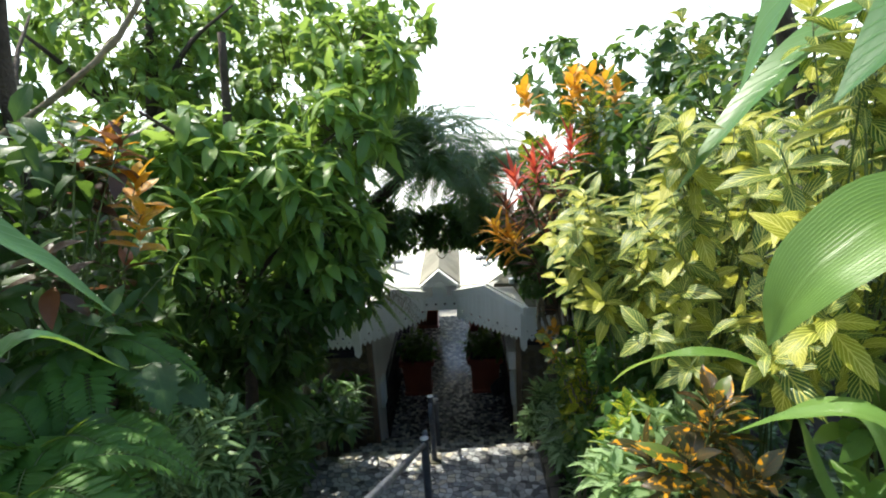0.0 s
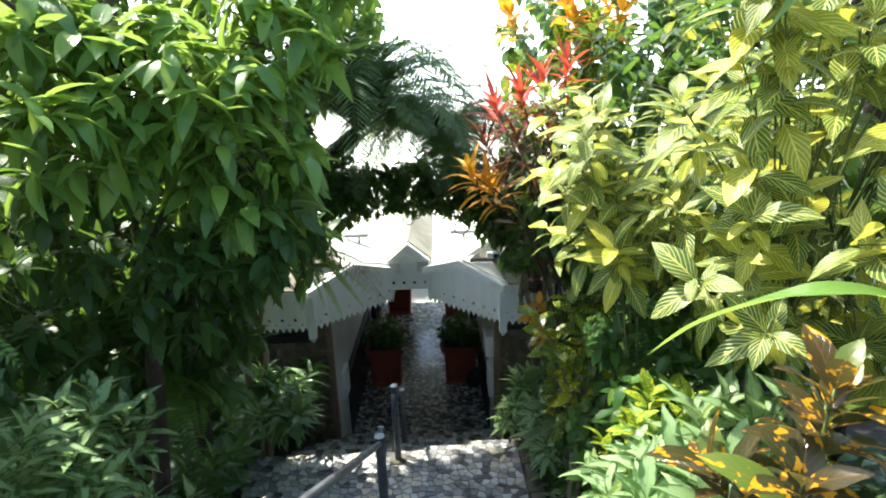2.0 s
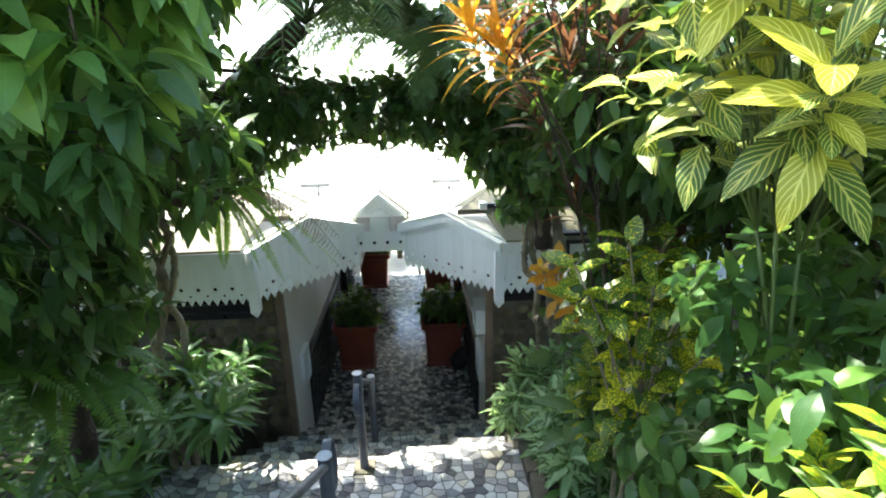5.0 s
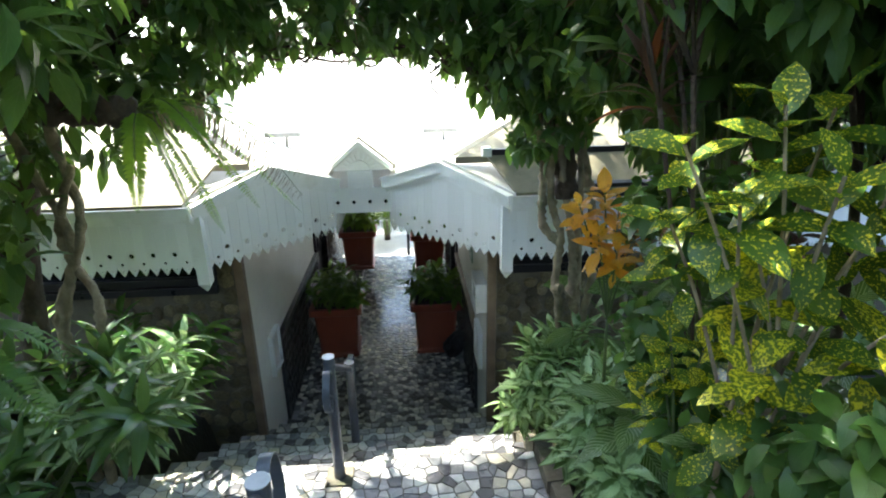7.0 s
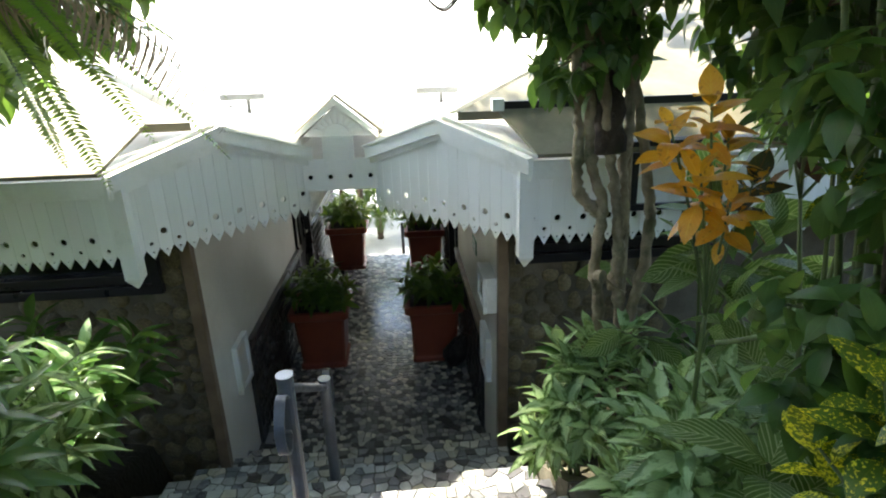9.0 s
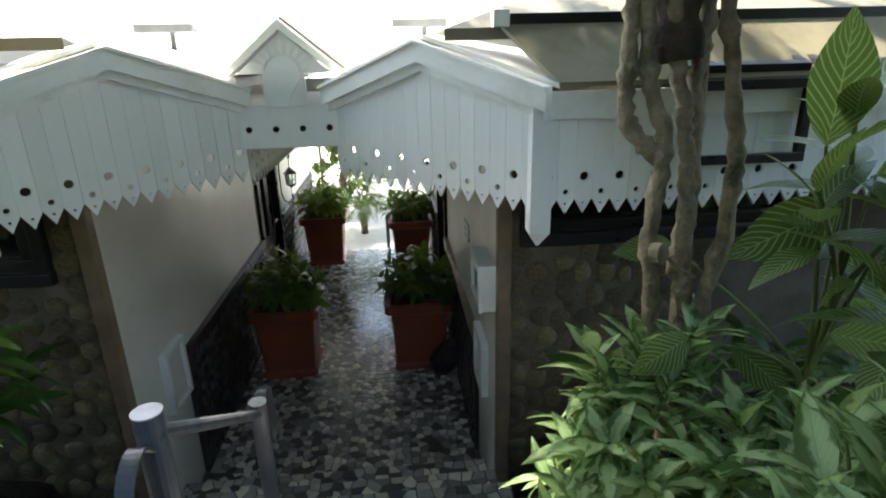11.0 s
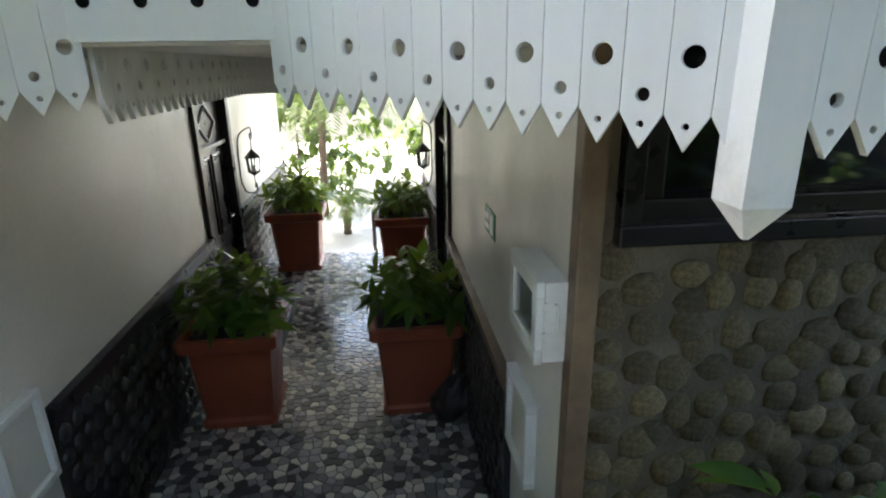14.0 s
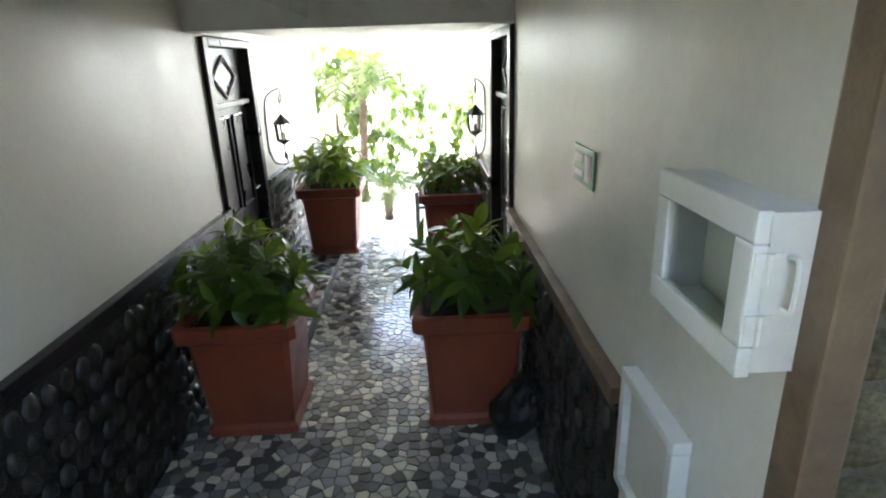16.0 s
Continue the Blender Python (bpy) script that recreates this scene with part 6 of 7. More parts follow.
tree("climber", "small-leaved climber covering the bank beside the stairs", (1.15, 4.4, gz(1.15, 4.4)), [(1.15, 4.4, gz(1.15, 4.4)), (1.1, 4.4, -1.6), (1.08, 4.4, -1.0)], [[(1.1, 4.4, -1.6), (1.05, 4.9, -1.4), (1.02, 5.3, -1.6)], [(1.1, 4.4, -1.4), (1.1, 3.8, -1.0), (1.12, 3.3, -0.7)]],
     [((1.15, 4.85, -1.4), 0.26), ((1.18, 4.5, -1.5), 0.28), ((1.12, 3.6, -0.95), 0.28), ((1.18, 3.2, -0.55), 0.28), ((1.18, 4.0, -1.25), 0.28), ((1.15, 3.7, -0.4), 0.24), ((1.15, 4.9, -0.9), 0.24)], SH_SMALL, L_LILY, 2600, 0.015, STEM, category="climber", size=(0.7, 1.2))
# added tree, mostly out of view, whose crown casts shade on the right roof
tree("tree", "tall leafy tree spreading over the house roof", (6.5, 8.6, -0.75), [(6.5, 8.6, -0.75), (6.0, 8.6, 0.6), (5.0, 8.6, 1.6)], [[(6.0, 8.6, 0.6), (4.0, 8.4, 1.4), (2.4, 8.2, 1.5)], [(5.5, 8.6, 1.2), (4.5, 7.8, 1.8)]],
     [((1.75, 8.0, 1.35), 0.65), ((2.7, 8.1, 1.5), 0.85), ((3.8, 8.2, 1.6), 0.95), ((5.0, 8.4, 1.8), 1.0), ((2.2, 7.4, 1.1), 0.6), ((3.2, 7.3, 1.2), 0.75), ((2.0, 6.4, 0.7), 0.6), ((1.6, 8.9, 1.7), 0.6), ((2.9, 6.7, 0.5), 0.7)], SH_FAR, L_DARK, 3400, 0.12, size=(1.0, 1.6))
rosette("date_palm", "pygmy date palm leaning over the stairs", "palm", (-0.69, 6.37, 0.55), 54, 1.9, L_PALM, 64, 0.32, 0.024, 0.7, 1.2, trunk=[(-2.5, 6.3, gz(-2.5, 6.3) - 0.1), (-2.2, 6.35, -1.0), (-1.5, 6.4, -0.1), (-0.71, 6.37, 0.54)], angle=0.75, sway=0.6)
rosette("date_palm", "feathery date palm rising behind the canopy", "palm", (0.1, 6.9, 0.34), 50, 1.35, L_PALM, 54, 0.30, 0.025, 0.75, 0.8, trunk=[(1.08, 6.45, -1.2), (1.02, 6.5, -0.8), (0.75, 6.7, -0.25), (0.12, 6.9, 0.32)], angle=0.75, sway=0.6)
rosette("palm", "palm with pale feathery fronds against the sky", "palm", (2.0, 4.3, 2.55), 15, 1.7, L_PALM, 40, 0.40, 0.035, 0.9, 0.9, trunk=[(2.9, 4.3, gz(2.9, 4.3) - 0.1), (2.8, 4.3, 0.5), (2.4, 4.3, 1.8), (2.0, 4.3, 2.53)], angle=0.9)

FERNS = [((-1.78, 2.35), 0.30, 0.5), ((-1.72, 1.9), 0.1, 0.62), ((-2.15, 3.2), -0.75, 0.5), ((-1.62, 1.6), 0.1, 0.6), ((-2.05, 1.5), 0.0, 0.7), ((-2.3, 4.6), -1.2, 0.8), ((-2.1, 5.2), -1.6, 0.6)]
for b, z, ln in FERNS:
    g0 = gz(min(b[0], -2.1), b[1])
    rosette("fern", "lush green sword fern", "fern", (b[0], b[1], max(z, g0 + 0.15)), 16, ln, L_FERN, 34, 0.13, 0.034, 0.9, 0.95, "ferns", trunk=[(b[0] - 0.08, b[1], g0 - 0.05), (b[0] - 0.03, b[1], (g0 + z) / 2), (b[0], b[1], max(z, g0 + 0.15))], angle=1.15, droop=0.4, rib_r=0.004)
hang = thing("hanging_fern", "bright fern hanging from the canopy", "fern", (-1.22, 5.8, -0.52))
settle()
for end, sag in (((-0.50, 5.78, -1.05), 0.14), ((-0.66, 5.62, -0.98), 0.14), ((-0.86, 5.68, -1.12), 0.10), ((-1.05, 5.80, -1.06), 0.06), ((-0.52, 5.98, -0.78), 0.12), ((-0.75, 5.55, -0.80), 0.14), ((-1.22, 5.6, -0.98), 0.08)):
    a, b = Vector((-1.22, 5.8, -0.52)), Vector(end)
    frond(hang, a, Vector(), [a, a.lerp(b, 0.33) + Vector((0, 0, sag)), a.lerp(b, 0.7) + Vector((0, 0, sag * 0.7)), b], L_FERNL, 56, 0.075, 0.017, angle=1.25, r=0.004)
# bare vines looped under the arch
vines = thing("vine_tangle", "tangle of thin bare vines looped under the arch", "vine", (1.0, 6.5, -0.6))
settle()
for k in range(16):
    x0 = rnd(-1.35, 0.5)
    bm = bmesh.new()
    top = lambda x: -0.22 - 0.28 * ((x + 0.3) / 1.1) ** 2
    w = rnd(0.25, 0.7)
    pts = [(x0 + w * f, 6.5 + rnd(-0.1, 0.15), top(x0 + w * f) - rnd(-0.04, 0.16) * (1 if 0 < f < 1 else 0)) for f in (0, 0.22, 0.45, 0.7, 1.0)]
    if k % 4 == 0:
        c, rr = Vector(pts[2]), rnd(0.05, 0.09)
        pts[2:3] = [c + Vector((rr * math.sin(q), 0, rr * math.cos(q) - rr)) for q in (0, 1.5, 3.1, 4.7, 6.2)]
    tube(bm, [q - Vector((1.0, 6.5, -0.6)) for q in bend(pts, 5)], rnd(0.004, 0.009), 5)
    part("vine", bm, DARKBARK, vines, smooth=True)
rosette("dry_frond", "dry brown palm frond caught in the canopy", "palm frond", (-1.25, 5.85, -0.55), 2, 0.75, L_DRY, 34, 0.22, 0.010, 1.0, 0.2, trunk=[(-1.6, 5.7, -0.5), (-1.4, 5.8, -0.52), (-1.25, 5.85, -0.55)], dirs=[-0.25, 0.1], angle=0.9, lift=-0.5, droop=0.9)

for b, n, r, h in (((-2.25, 2.6), 12, 0.28, (0.5, 0.95)), ((-2.15, 3.3), 11, 0.28, (0.4, 0.8)), ((-2.1, 4.0), 10, 0.25, (0.35, 0.7)), ((-2.2, 1.9), 10, 0.25, (0.5, 0.9))):
    bush("aglaonema", "lush plant with silvery green patterned leaves", "plant", (b[0], b[1], gz(*b)), [(x + 0.25, y, z) for x, y, z in ring_at(b, n, r, h)], {"l": L_AGLA}, SH_AGLA, 14, (0.4, 1.6), 0.2, group="silver-leaved plants", single=0)
for b, spans, n in (((-2.1, 2.4), ((-1.8, -1.42), (2.1, 2.7), (-0.42, -0.05)), 16), ((-2.15, 3.2), ((-1.9, -1.5), (2.9, 3.5), (-0.85, -0.42)), 16)):
    bush("aglaonema", "tall lush plant with silvery green patterned leaves", "plant", (b[0], b[1], gz(*b)), [rb(*spans) for _ in range(n)], {"l": L_AGLA}, SH_AGLA, 13, (0.4, 1.6), 0.2, group="silver-leaved plants")
for b, n, r, h in (((-2.45, 6.75), 24, 0.42, (0.55, 1.0)), ((-2.6, 6.1), 20, 0.36, (0.45, 1.0)), ((-2.3, 4.9), 14, 0.28, (0.35, 0.8)), ((-2.25, 4.4), 12, 0.26, (0.35, 0.8)), ((-2.85, 6.0), 12, 0.3, (0.4, 1.0))):
    bush("lily_clump", "clump of glossy lance-leaved lilies", "plant", (b[0], b[1], gz(*b)), [(x + (0.32 if b[1] < 6.5 else 0.55), y, z) for x, y, z in ring_at(b, n, r, h)], {"l": L_LILY}, SH_LILY, 12, (0.4, 1.6), 0.16, group="lily clumps", single=0 if b[1] < 5 or b[0] < -2.7 else 300)
bush("lily_clump", "broad clump of glossy lilies arching over the paving", "plant", (-2.2, 5.7, gz(-2.2, 5.7)), [rb((-2.0, -1.32), (5.4, 6.1), (-2.32, -1.86)) for _ in range(23)], {"l": L_LILY, "a": L_AGLA}, SH_LILY, 13, (0.4, 1.6), 0.16, group="lily clumps", single=190, pick=lambda i, t: "a" if i % 2 else "l")
bush("croton", "croton with orange and green leaves", "shrub", (-2.2, 2.75, gz(-2.2, 2.75)), [(-1.75, 2.8, 1.38), (-1.85, 2.7, 1.25), (-1.68, 2.85, 1.15), (-1.95, 2.9, 1.05), (-1.6, 2.7, 1.0)], {"o": L_ORANGE, "b": L_BRONZE}, SH_CROT, 13, (0.4, 1.5), 0.2, pick=lambda i, t: "ob"[i % 2])
bush("croton", "low croton with a few yellow leaves", "shrub", (-2.1, 1.8, gz(-2.1, 1.8)), [(-1.46, 1.78, 0.02), (-1.5, 1.9, -0.1)], {"l": L_YELLOW}, SH_GOLD, 7, (0.3, 1.3), 0.12)
bush("shrub", "shrub with large drooping dark leaves", "shrub", (-2.2, 2.2, gz(-2.2, 2.2)), [rb((-2.1, -1.5), (2.0, 2.9), (0.5, 1.5)) for _ in range(22)], {"l": L_DARK, "b": L_BRONZE}, SH_DIEF, 9, (0.6, 1.9), 0.2, scale=(0.35, 0.62), pick=lambda i, t: "b" if i % 5 == 0 else "l")
pl = Plant("monstera", "monstera with deeply cut dark leaves", "plant", (-2.1, 2.3, gz(-2.1, 2.3)))
mon = leaf_shape(0.27, 0.23, 0.5, 0.15, 0.35, n=22, lobes=7)
for tip, d in (((-1.35, 2.15, 0.45), (0.4, -0.6, -0.35)), ((-1.5, 2.0, 0.30), (-0.1, -0.8, -0.3)), ((-1.45, 2.4, 0.25), (0.7, -0.3, -0.3))):
    pl.stem([(-2.1, 2.3, gz(-2.1, 2.3)), (-1.7, 2.25, 0.2), tip], 0.012, 0.006)
    pl.leaf("l", mon, tip, d, (0.3, -0.5, 0.8))
pl.done({"l": L_DARK})
pl = Plant("strap_lily", "lily with long pale strap leaves", "plant", (-1.5, 0.9, gz(-2.1, 0.9)))
ribbon(pl, "l", [(-1.5, 0.9, -0.2), (-1.25, 0.95, 0.9), (-1.02, 1.0, 1.33), (-0.85, 1.02, 1.25), (-0.72, 1.05, 1.10)], 0.075)
ribbon(pl, "l", [(-1.5, 0.9, -0.2), (-1.45, 1.1, 0.9), (-1.3, 1.25, 1.4), (-1.1, 1.35, 1.45)], 0.10)
ribbon(pl, "l", [(-1.5, 0.9, -0.2), (-1.4, 1.15, 0.6), (-1.25, 1.4, 0.9), (-1.1, 1.6, 0.7)], 0.10)
pl.done({"l": L_BANANA})
knotted("knotted_trunk", "gnarled vine trunks beside the lilies", [
    [(-2.05, 6.05, -3.0), (-2.0, 6.0, -2.0), (-1.88, 6.0, -1.5), (-1.72, 6.0, -1.1), (-1.7, 5.9, -0.7), (-1.5, 5.6, -0.2)],
    [(-1.95, 6.02, -3.0), (-1.92, 6.02, -2.1), (-1.98, 6.0, -1.7), (-1.80, 6.0, -1.3), (-1.85, 5.9, -0.8), (-1.8, 5.6, -0.3)],
    [(-1.88, 6.06, -3.0), (-1.83, 6.06, -2.0), (-1.76, 6.03, -1.6), (-1.85, 6.0, -1.2), (-1.65, 5.9, -0.8)]], 0.028)
knotted("slender_trunk", "slender pale trunk among the ferns", [[(-2.0, 3.0, gz(-2.1, 3.0) - 0.1), (-1.95, 3.0, 0.0), (-1.93, 3.0, 0.7), (-2.0, 3.05, 1.3)]], 0.022)
knotted("climbing_vine", "bare vine slanting through the crown", [[(-2.6, 2.9, 1.3), (-2.0, 2.9, 1.62), (-1.6, 2.95, 1.95), (-1.4, 3.0, 2.4)]], 0.016)

def undergrowth(name, label, x_of, y0, y1, n, mats, shps, tall):
    """Low leaves over the bank, past counting."""
    pl = thing(name, label, "undergrowth", (x_of(0.0), (y0 + y1) / 2, gz(x_of(0.0), (y0 + y1) / 2)), kind="stuff")
    settle()
    o = pl.location.copy()
    for m in mats:
        items = []
        for _ in range(n // len(mats) // 7):
            x, y = x_of(random.random() ** 1.5), rnd(y0, y1)
            h = rnd(0.05, tall) * (0.5 + 0.5 * random.random())
            p = Vector((x, y, gz(x, y) + h)) - o
            for k in range(7):
                a = 2.4 * k + rnd(0, 1)
                items.append((random.choice(shps), aim(p + ball(0.05), (math.cos(a), math.sin(a), rnd(-0.3, 0.7)), (0, 0, 1), rnd(0.6, 1.1), rnd(-0.4, 0.4))))
        many_leaves("foliage", items, m, pl)
    return pl


SH_LOW = [leaf_shape(0.20, 0.065, d, 0.2, n=4, cross=1) for d in (0.6, 1.0, 1.4)]
undergrowth("undergrowth", "dense low green undergrowth on the bank", lambda f: 1.0 + 2.6 * f, 0.3, 7.2, 5200, (L_LILY, L_AGLA, L_DARK), SH_LOW, 0.75)
undergrowth("undergrowth", "dense low dark undergrowth on the bank", lambda f: -2.12 - 2.4 * f, 0.3, 7.2, 4200, (L_LILY, L_DARK), SH_LOW, 0.75)

# black sack slumped between planter and wall
sack = thing("black_sack", "black plastic sack slumped beside the planter", "sack", (0.60, 9.62, FLOOR))
settle()
bm = bmesh.new()
bmesh.ops.create_icosphere(bm, subdivisions=4, radius=1.0)
for v in bm.verts:
    q = v.co.copy()
    k = 1.0 - 0.62 * max(0.0, q.z)
    v.co = Vector((q.x * 0.15 * k + 0.05 * q.z, q.y * 0.15 * k, 0.17 + q.z * 0.18))
    v.co *= 1 + 0.22 * noise.noise(q * 2.6) + 0.13 * abs(noise.noise(q * 7.0 + Vector((3, 1, 5))))
    v.co.z = max(0.0, v.co.z)
part("bag", bm, SACK, sack, smooth=True)

# leaves of the planters
for i, (x, y, z) in enumerate(POTS):
    top = z + 0.71
    tips = []
    for k in range(20):
        a, r = 2.4 * k, 0.30 * math.sqrt((k + 0.5) / 20)
        tips.append((x + math.cos(a) * r * 1.4, y + math.sin(a) * r * 1.4, top + 0.17 + 0.34 * (1 - r / 0.30) + rnd(-0.05, 0.08)))
    bush("potted_plant", "bushy glossy green foliage plant in the planter", "plant", (x, y, top), tips, {"l": L_POT}, SH_POT, 14, (0.45, 1.9), 0.16, (0.008, 0.004), (0.7, 1.1), group="plants in the planters")

# ---- beyond the passage ----
tagged(part("terrace", boxes((-12, 13.73, FLOOR - 0.8, 12, 30, FLOOR - 0.5)), TERRACE), "pale sunlit terrace beyond the passage", "terrace", kind="structure")
rosette("palm", "bright green palm beyond the passage", "palm", (-1.0, 17.6, -2.7), 26, 2.2, L_END, 40, 0.42, 0.04, 0.8, 1.1, trunk=[(-1.1, 17.7, FLOOR - 0.5), (-1.05, 17.65, -3.7), (-1.0, 17.6, -2.72)], angle=0.8)
rosette("palm", "low green palm beyond the passage", "palm", (-1.5, 15.9, -3.9), 14, 1.0, L_END, 30, 0.26, 0.03, 0.8, 1.0, trunk=[(-1.5, 15.9, FLOOR - 0.5), (-1.5, 15.9, -4.2), (-1.5, 15.9, -3.92)], angle=0.9)
rosette("palm", "low green palm beyond the passage", "palm", (-0.55, 16.3, -4.2), 12, 0.8, L_END, 30, 0.24, 0.03, 0.8, 1.0, trunk=[(-0.55, 16.3, FLOOR - 0.5), (-0.55, 16.3, -4.4), (-0.55, 16.3, -4.22)], angle=0.9)
pl = Plant("banana_plant", "banana plant with wide bright leaves beyond the passage", "plant", (1.3, 16.2, FLOOR - 0.5))
pl.stem([(1.3, 16.2, FLOOR - 0.5), (1.3, 16.2, -3.2), (1.2, 16.2, -2.4)], 0.09, 0.05, 10)
for pts, w in (([(1.2, 16.2, -2.6), (1.0, 16.1, -2.2), (0.6, 16.0, -2.6), (0.35, 15.9, -3.0)], 0.42), ([(1.2, 16.2, -2.6), (0.95, 16.2, -1.8), (0.7, 16.1, -1.6), (0.5, 16.0, -1.9)], 0.42), ([(1.2, 16.2, -2.6), (1.5, 16.1, -2.0), (1.9, 16.0, -2.3)], 0.40)):
    ribbon(pl, "l", pts, w, blunt=0.55)
pl.done({"l": L_BANANA}, L_BANANA)
tree("tree", "sunlit trees beyond the terrace", (-3.0, 22, FLOOR - 0.5), [(-3.0, 22, FLOOR - 0.5), (-3.0, 22, -3.0), (-2.8, 22, -1.5)], [[(-3, 22, -3), (-2, 22, -2.2)]], [((-2.6, 22, -2.2), 1.4), ((-1.0, 23, -3.0), 1.2), ((-4.2, 22, -1.5), 1.6), ((0.8, 24, -3.6), 1.0)], SH_FAR, L_END, 1400, 0.14, size=(1.2, 2.0))
tree("shrub", "lush green shrubs beside the terrace", (-1.6, 18.2, FLOOR - 0.5), [(-1.6, 18.2, FLOOR - 0.5), (-1.6, 18.2, -3.8), (-1.6, 18.2, -3.0)], [[(-1.6, 18.2, -3.8), (-0.8, 18.2, -3.4)]], [((-1.9, 18.2, -2.9), 0.9), ((-0.7, 18.4, -3.8), 0.6), ((-1.3, 18.6, -2.2), 0.6), ((1.5, 18.5, -3.2), 0.7), ((-0.2, 19.5, -4.0), 0.6)], SH_FAR, L_END, 1500, 0.06, category="shrub", size=(1.0, 1.6))
low = thing("terrace_post", "black metal post at the head of the terrace steps", "post", (-0.02, 14.6, FLOOR - 0.5))
settle()
part("post", boxes((-0.03, -0.03, 0, 0.03, 0.03, 0.85), bevel=0.005), IRON, low)
part("top_rail", boxes((0.032, -0.02, 0.60, 0.9, 0.02, 0.64), bevel=0.005), IRON, low)
tagged(part("low_wall", boxes((-0.6, 18.9, FLOOR - 0.5, 3.5, 19.1, FLOOR + 0.1), bevel=0.02), TRIM), "low white garden wall beyond the terrace", "wall")


# ---- broken marble shards and wall stones ----
def shards(x0, x1, y0, y1, size):
    """Irregular cells filling a rectangle: jittered seeds, each cell cut by its neighbours' bisectors and drawn in for the joint."""
    nx, ny = max(1, round((x1 - x0) / size)), max(1, round((y1 - y0) / size))
    sx, sy = (x1 - x0) / nx, (y1 - y0) / ny
    seed = {(i, j): (x0 + (i + 0.5 + rnd(-0.42, 0.42)) * sx, y0 + (j + 0.5 + rnd(-0.42, 0.42)) * sy) for i in range(nx) for j in range(ny)}
    for (i, j), (cx, cy) in seed.items():
        poly = [(x0, y0), (x1, y0), (x1, y1), (x0, y1)]
        for di in (-2, -1, 0, 1, 2):
            for dj in (-2, -1, 0, 1, 2):
                o = seed.get((i + di, j + dj))
                if o is None or (di == 0 and dj == 0):
                    continue
                mx, my, ax, ay = (cx + o[0]) / 2, (cy + o[1]) / 2, o[0] - cx, o[1] - cy
                ln = math.hypot(ax, ay)
                mx, my = mx - ax / ln * 0.0042, my - ay / ln * 0.0042
                out = []
                for k in range(len(poly)):
                    p, q = poly[k], poly[(k + 1) % len(poly)]
                    a, b = (p[0] - mx) * ax + (p[1] - my) * ay, (q[0] - mx) * ax + (q[1] - my) * ay
                    if a <= 0:
                        out.append(p)
                    if (a < 0 < b) or (b < 0 < a):
                        f = a / (a - b)
                        out.append((p[0] + (q[0] - p[0]) * f, p[1] + (q[1] - p[1]) * f))
                poly = out
                if len(poly) < 3:
                    break
        if len(poly) >= 3:
            clean = [p for k, p in enumerate(poly) if math.dist(p, poly[k - 1]) > 0.003]
            if len(clean) >= 3:
                yield (cx, cy), clean


def shard_data(c, poly, z, origin=None):
    """A thin slab with a softened upper edge."""
    ox, oy = origin or (0, 0)
    n = len(poly)
    h = z + rnd(-0.0008, 0.0012)
    vs = [(x - ox, y - oy, z - 0.006) for x, y in poly] + [(x - ox, y - oy, h - 0.0015) for x, y in poly]
    vs += [(x - ox + (c[0] - x) * 0.04, y - oy + (c[1] - y) * 0.04, h) for x, y in poly]
    fs = [tuple(range(2 * n, 3 * n))]
    for k in range(n):
        m = (k + 1) % n
        fs += [(k, m, n + m, n + k), (n + k, n + m, 2 * n + m, 2 * n + k)]
    return vs, fs


def lay(owner, x0, x1, y0, y1, z, size, mat, single=0, stretch=None):
    """Shards over a rectangle: single ones as pieces of their own within the stretch, the rest joined."""
    V, F, done = [], [], 0
    for c, poly in shards(x0, x1, y0, y1, size):
        if done < single and (stretch is None or stretch[0] < c[1] < stretch[1]):
            vs, fs = shard_data(c, poly, 0.0, c)
            me = bpy.data.meshes.new("tile")
            me.from_pydata(vs, [], fs)
            me.materials.append(mat)
            put("tile", me, owner, Matrix.Translation((c[0], c[1], z)))
            done += 1
        else:
            vs, fs = shard_data(c, poly, z)
            b = len(V)
            V += vs
            F += [tuple(i + b for i in f) for f in fs]
    if V:
        me = bpy.data.meshes.new("tiles")
        me.from_pydata(V, [], F)
        me.materials.append(mat)
        ob = put("tiles", me, owner)
        ob["kind"] = "stuff"


lay(landing, -2.33, SIDE_R - 0.01, UP_Y0 + UP_RUN * (UP_N - 1) + 0.01, LO_Y0 + 0.025, LAND, 0.082, TILE_LIGHT, 300, (5.15, 6.1))
for i in range(UP_N - 1):
    y, z = UP_Y0 + UP_RUN * i, -UP_RISE * (i + 1)
    lay(stairs, SIDE_L + 0.01, SIDE_R - 0.01, y + 0.005, y + UP_RUN + 0.025, z, 0.085, TILE_LIGHT)
for i in range(LO_N - 1):
    y, z = LO_Y0 + LO_RUN * i, LAND - LO_RISE * (i + 1)
    lay(stairs, -1.74 + 0.05 * i, SIDE_R - 0.02 * i - 0.01, y + 0.005, y + LO_RUN + 0.025, z, 0.078, TILE_LIGHT if i < 4 else TILE_DARK)
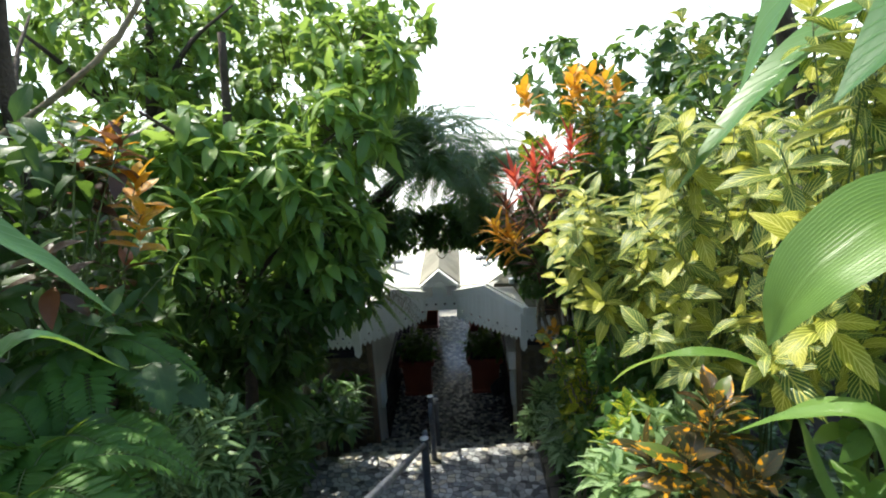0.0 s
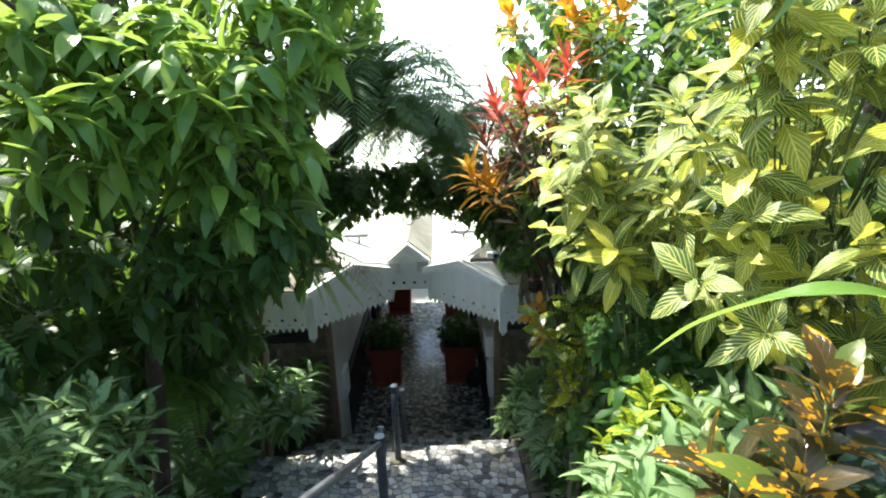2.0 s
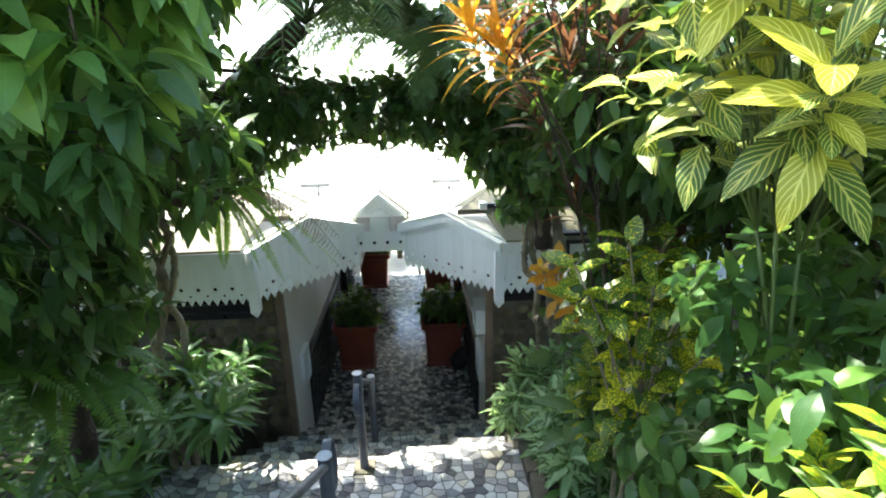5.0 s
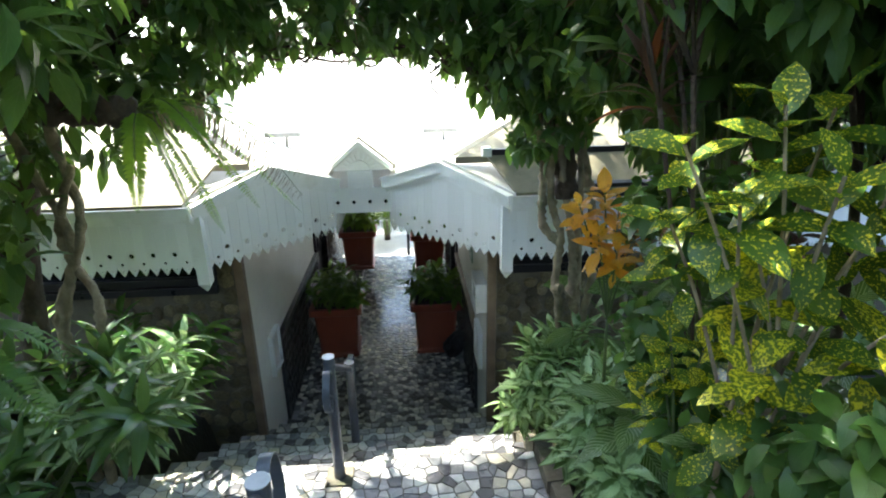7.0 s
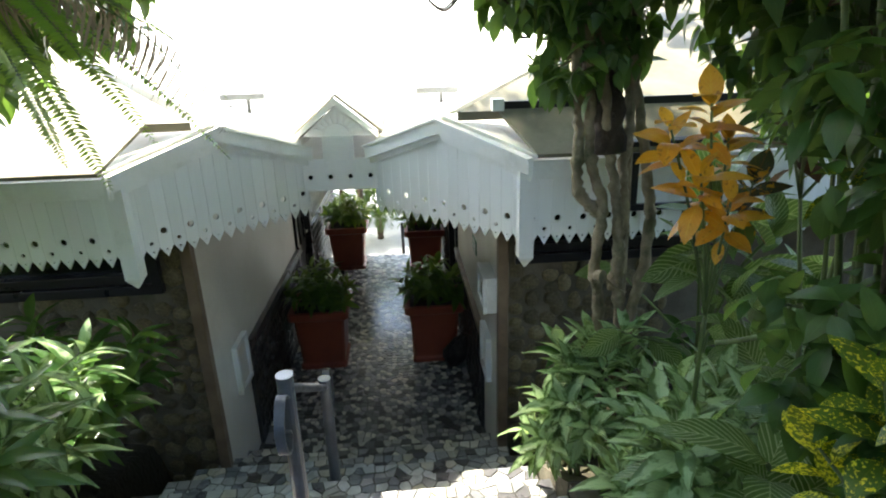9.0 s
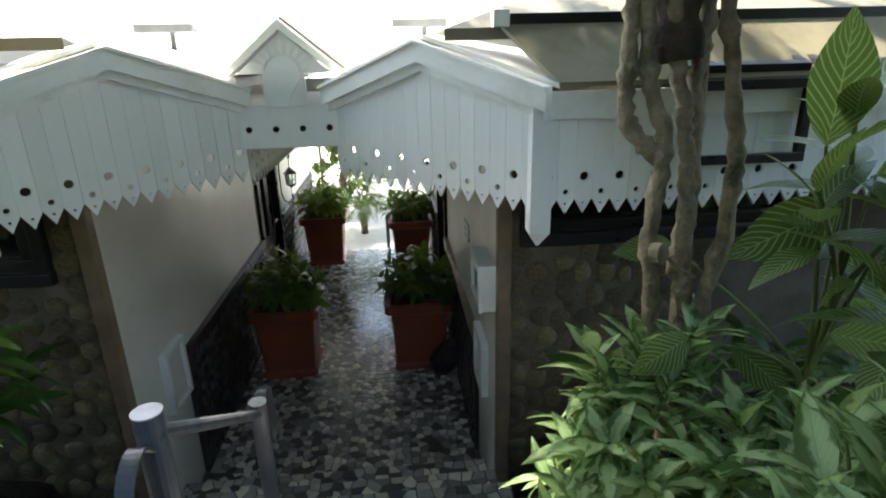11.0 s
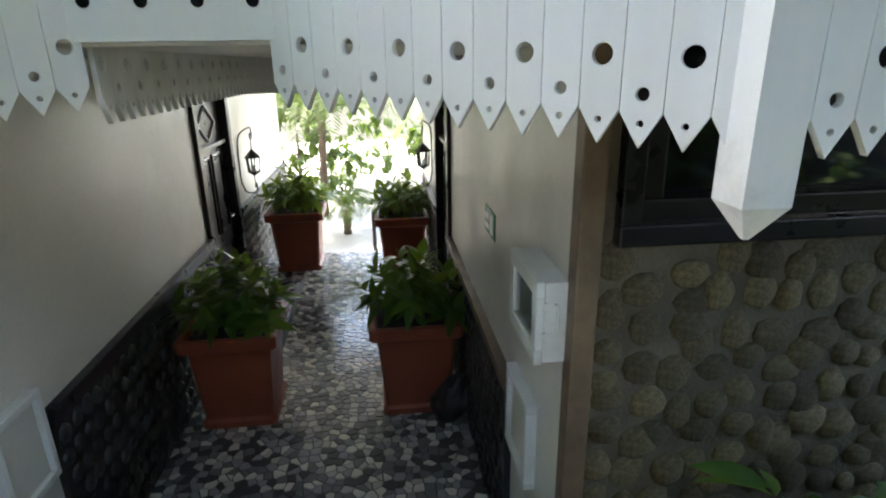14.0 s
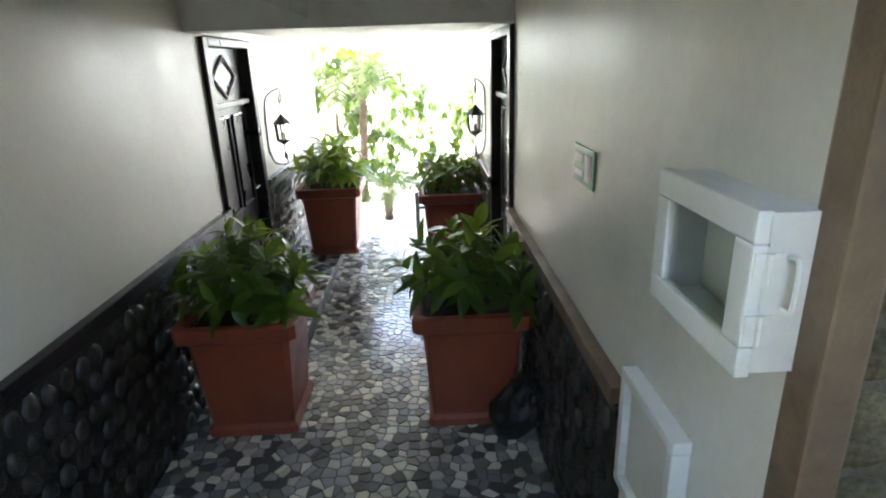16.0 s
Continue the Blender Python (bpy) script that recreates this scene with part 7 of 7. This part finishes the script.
lay(passage_floor, XL + 0.04, XR - 0.04, LO_Y0 + LO_RUN * (LO_N - 1) + 0.01, 13.71, FLOOR, 0.064, TILE_DARK, 300, (8.6, 9.3))
lay(kerb_step, XL + 0.02, -0.875, 10.47, 13.28, FLOOR + 0.11, 0.064, TILE_DARK)

for base, xo, sg, y0, y1 in spots_w:
    rows = 8
    pitch = (CAP - 0.09 - FLOOR) / rows
    n = max(2, int((y1 - y0) / 0.105))
    for j in range(rows):
        for i in range(n):
            y = y0 + (i + 0.5 + (0.25 if j % 2 else -0.15)) * (y1 - y0) / n + rnd(-0.015, 0.015)
            if not y0 + 0.04 < y < y1 - 0.04:
                continue
            m = Matrix.Translation((xo, y, FLOOR + (j + 0.5) * pitch + rnd(-0.012, 0.012))) @ Matrix.Rotation(math.pi / 2 * sg, 4, "Y") @ Matrix.Rotation(rnd(-0.5, 0.5), 4, "Z") @ Matrix.Diagonal((rnd(0.048, 0.062), rnd(0.040, 0.053), rnd(0.016, 0.03), 1))
            put("pebble", random.choice(PEB), base, m)

COB = [half_pebble("stone", STONE, 3, 10, 0.10) for _ in range(5)]
for wall, xa, xb, y, win in ((front_r, XR + 0.08, 2.1, FRONT_R, WIN_R), (front_l, -2.7, XL - 0.08, FRONT_L, WIN_L)):
    for (sx, sz), poly in shards(xa, xb, -3.95, TOP, 0.132):
        us, ws = [p[0] for p in poly], [p[1] for p in poly]
        cx, cz, hw, hh = (min(us) + max(us)) / 2, (min(ws) + max(ws)) / 2, (max(us) - min(us)) / 2, (max(ws) - min(ws)) / 2
        if win[0] - 0.06 < cx < win[1] + 0.06 and cz > win[2] - 0.07:
            continue
        if win[0] - 0.07 < cx + hw and cx < win[1] and cz > win[2] - 0.05:
            hw = max(0.02, (win[0] - 0.04 - xa) / 2)
            cx = xa + hw
        m = Matrix.Translation((cx, y, cz)) @ Matrix.Rotation(math.pi / 2, 4, "X") @ Matrix.Diagonal((hw * rnd(0.82, 0.92), hh * rnd(0.82, 0.92), rnd(0.016, 0.032), 1))
        put("stone", random.choice(COB), wall, m)
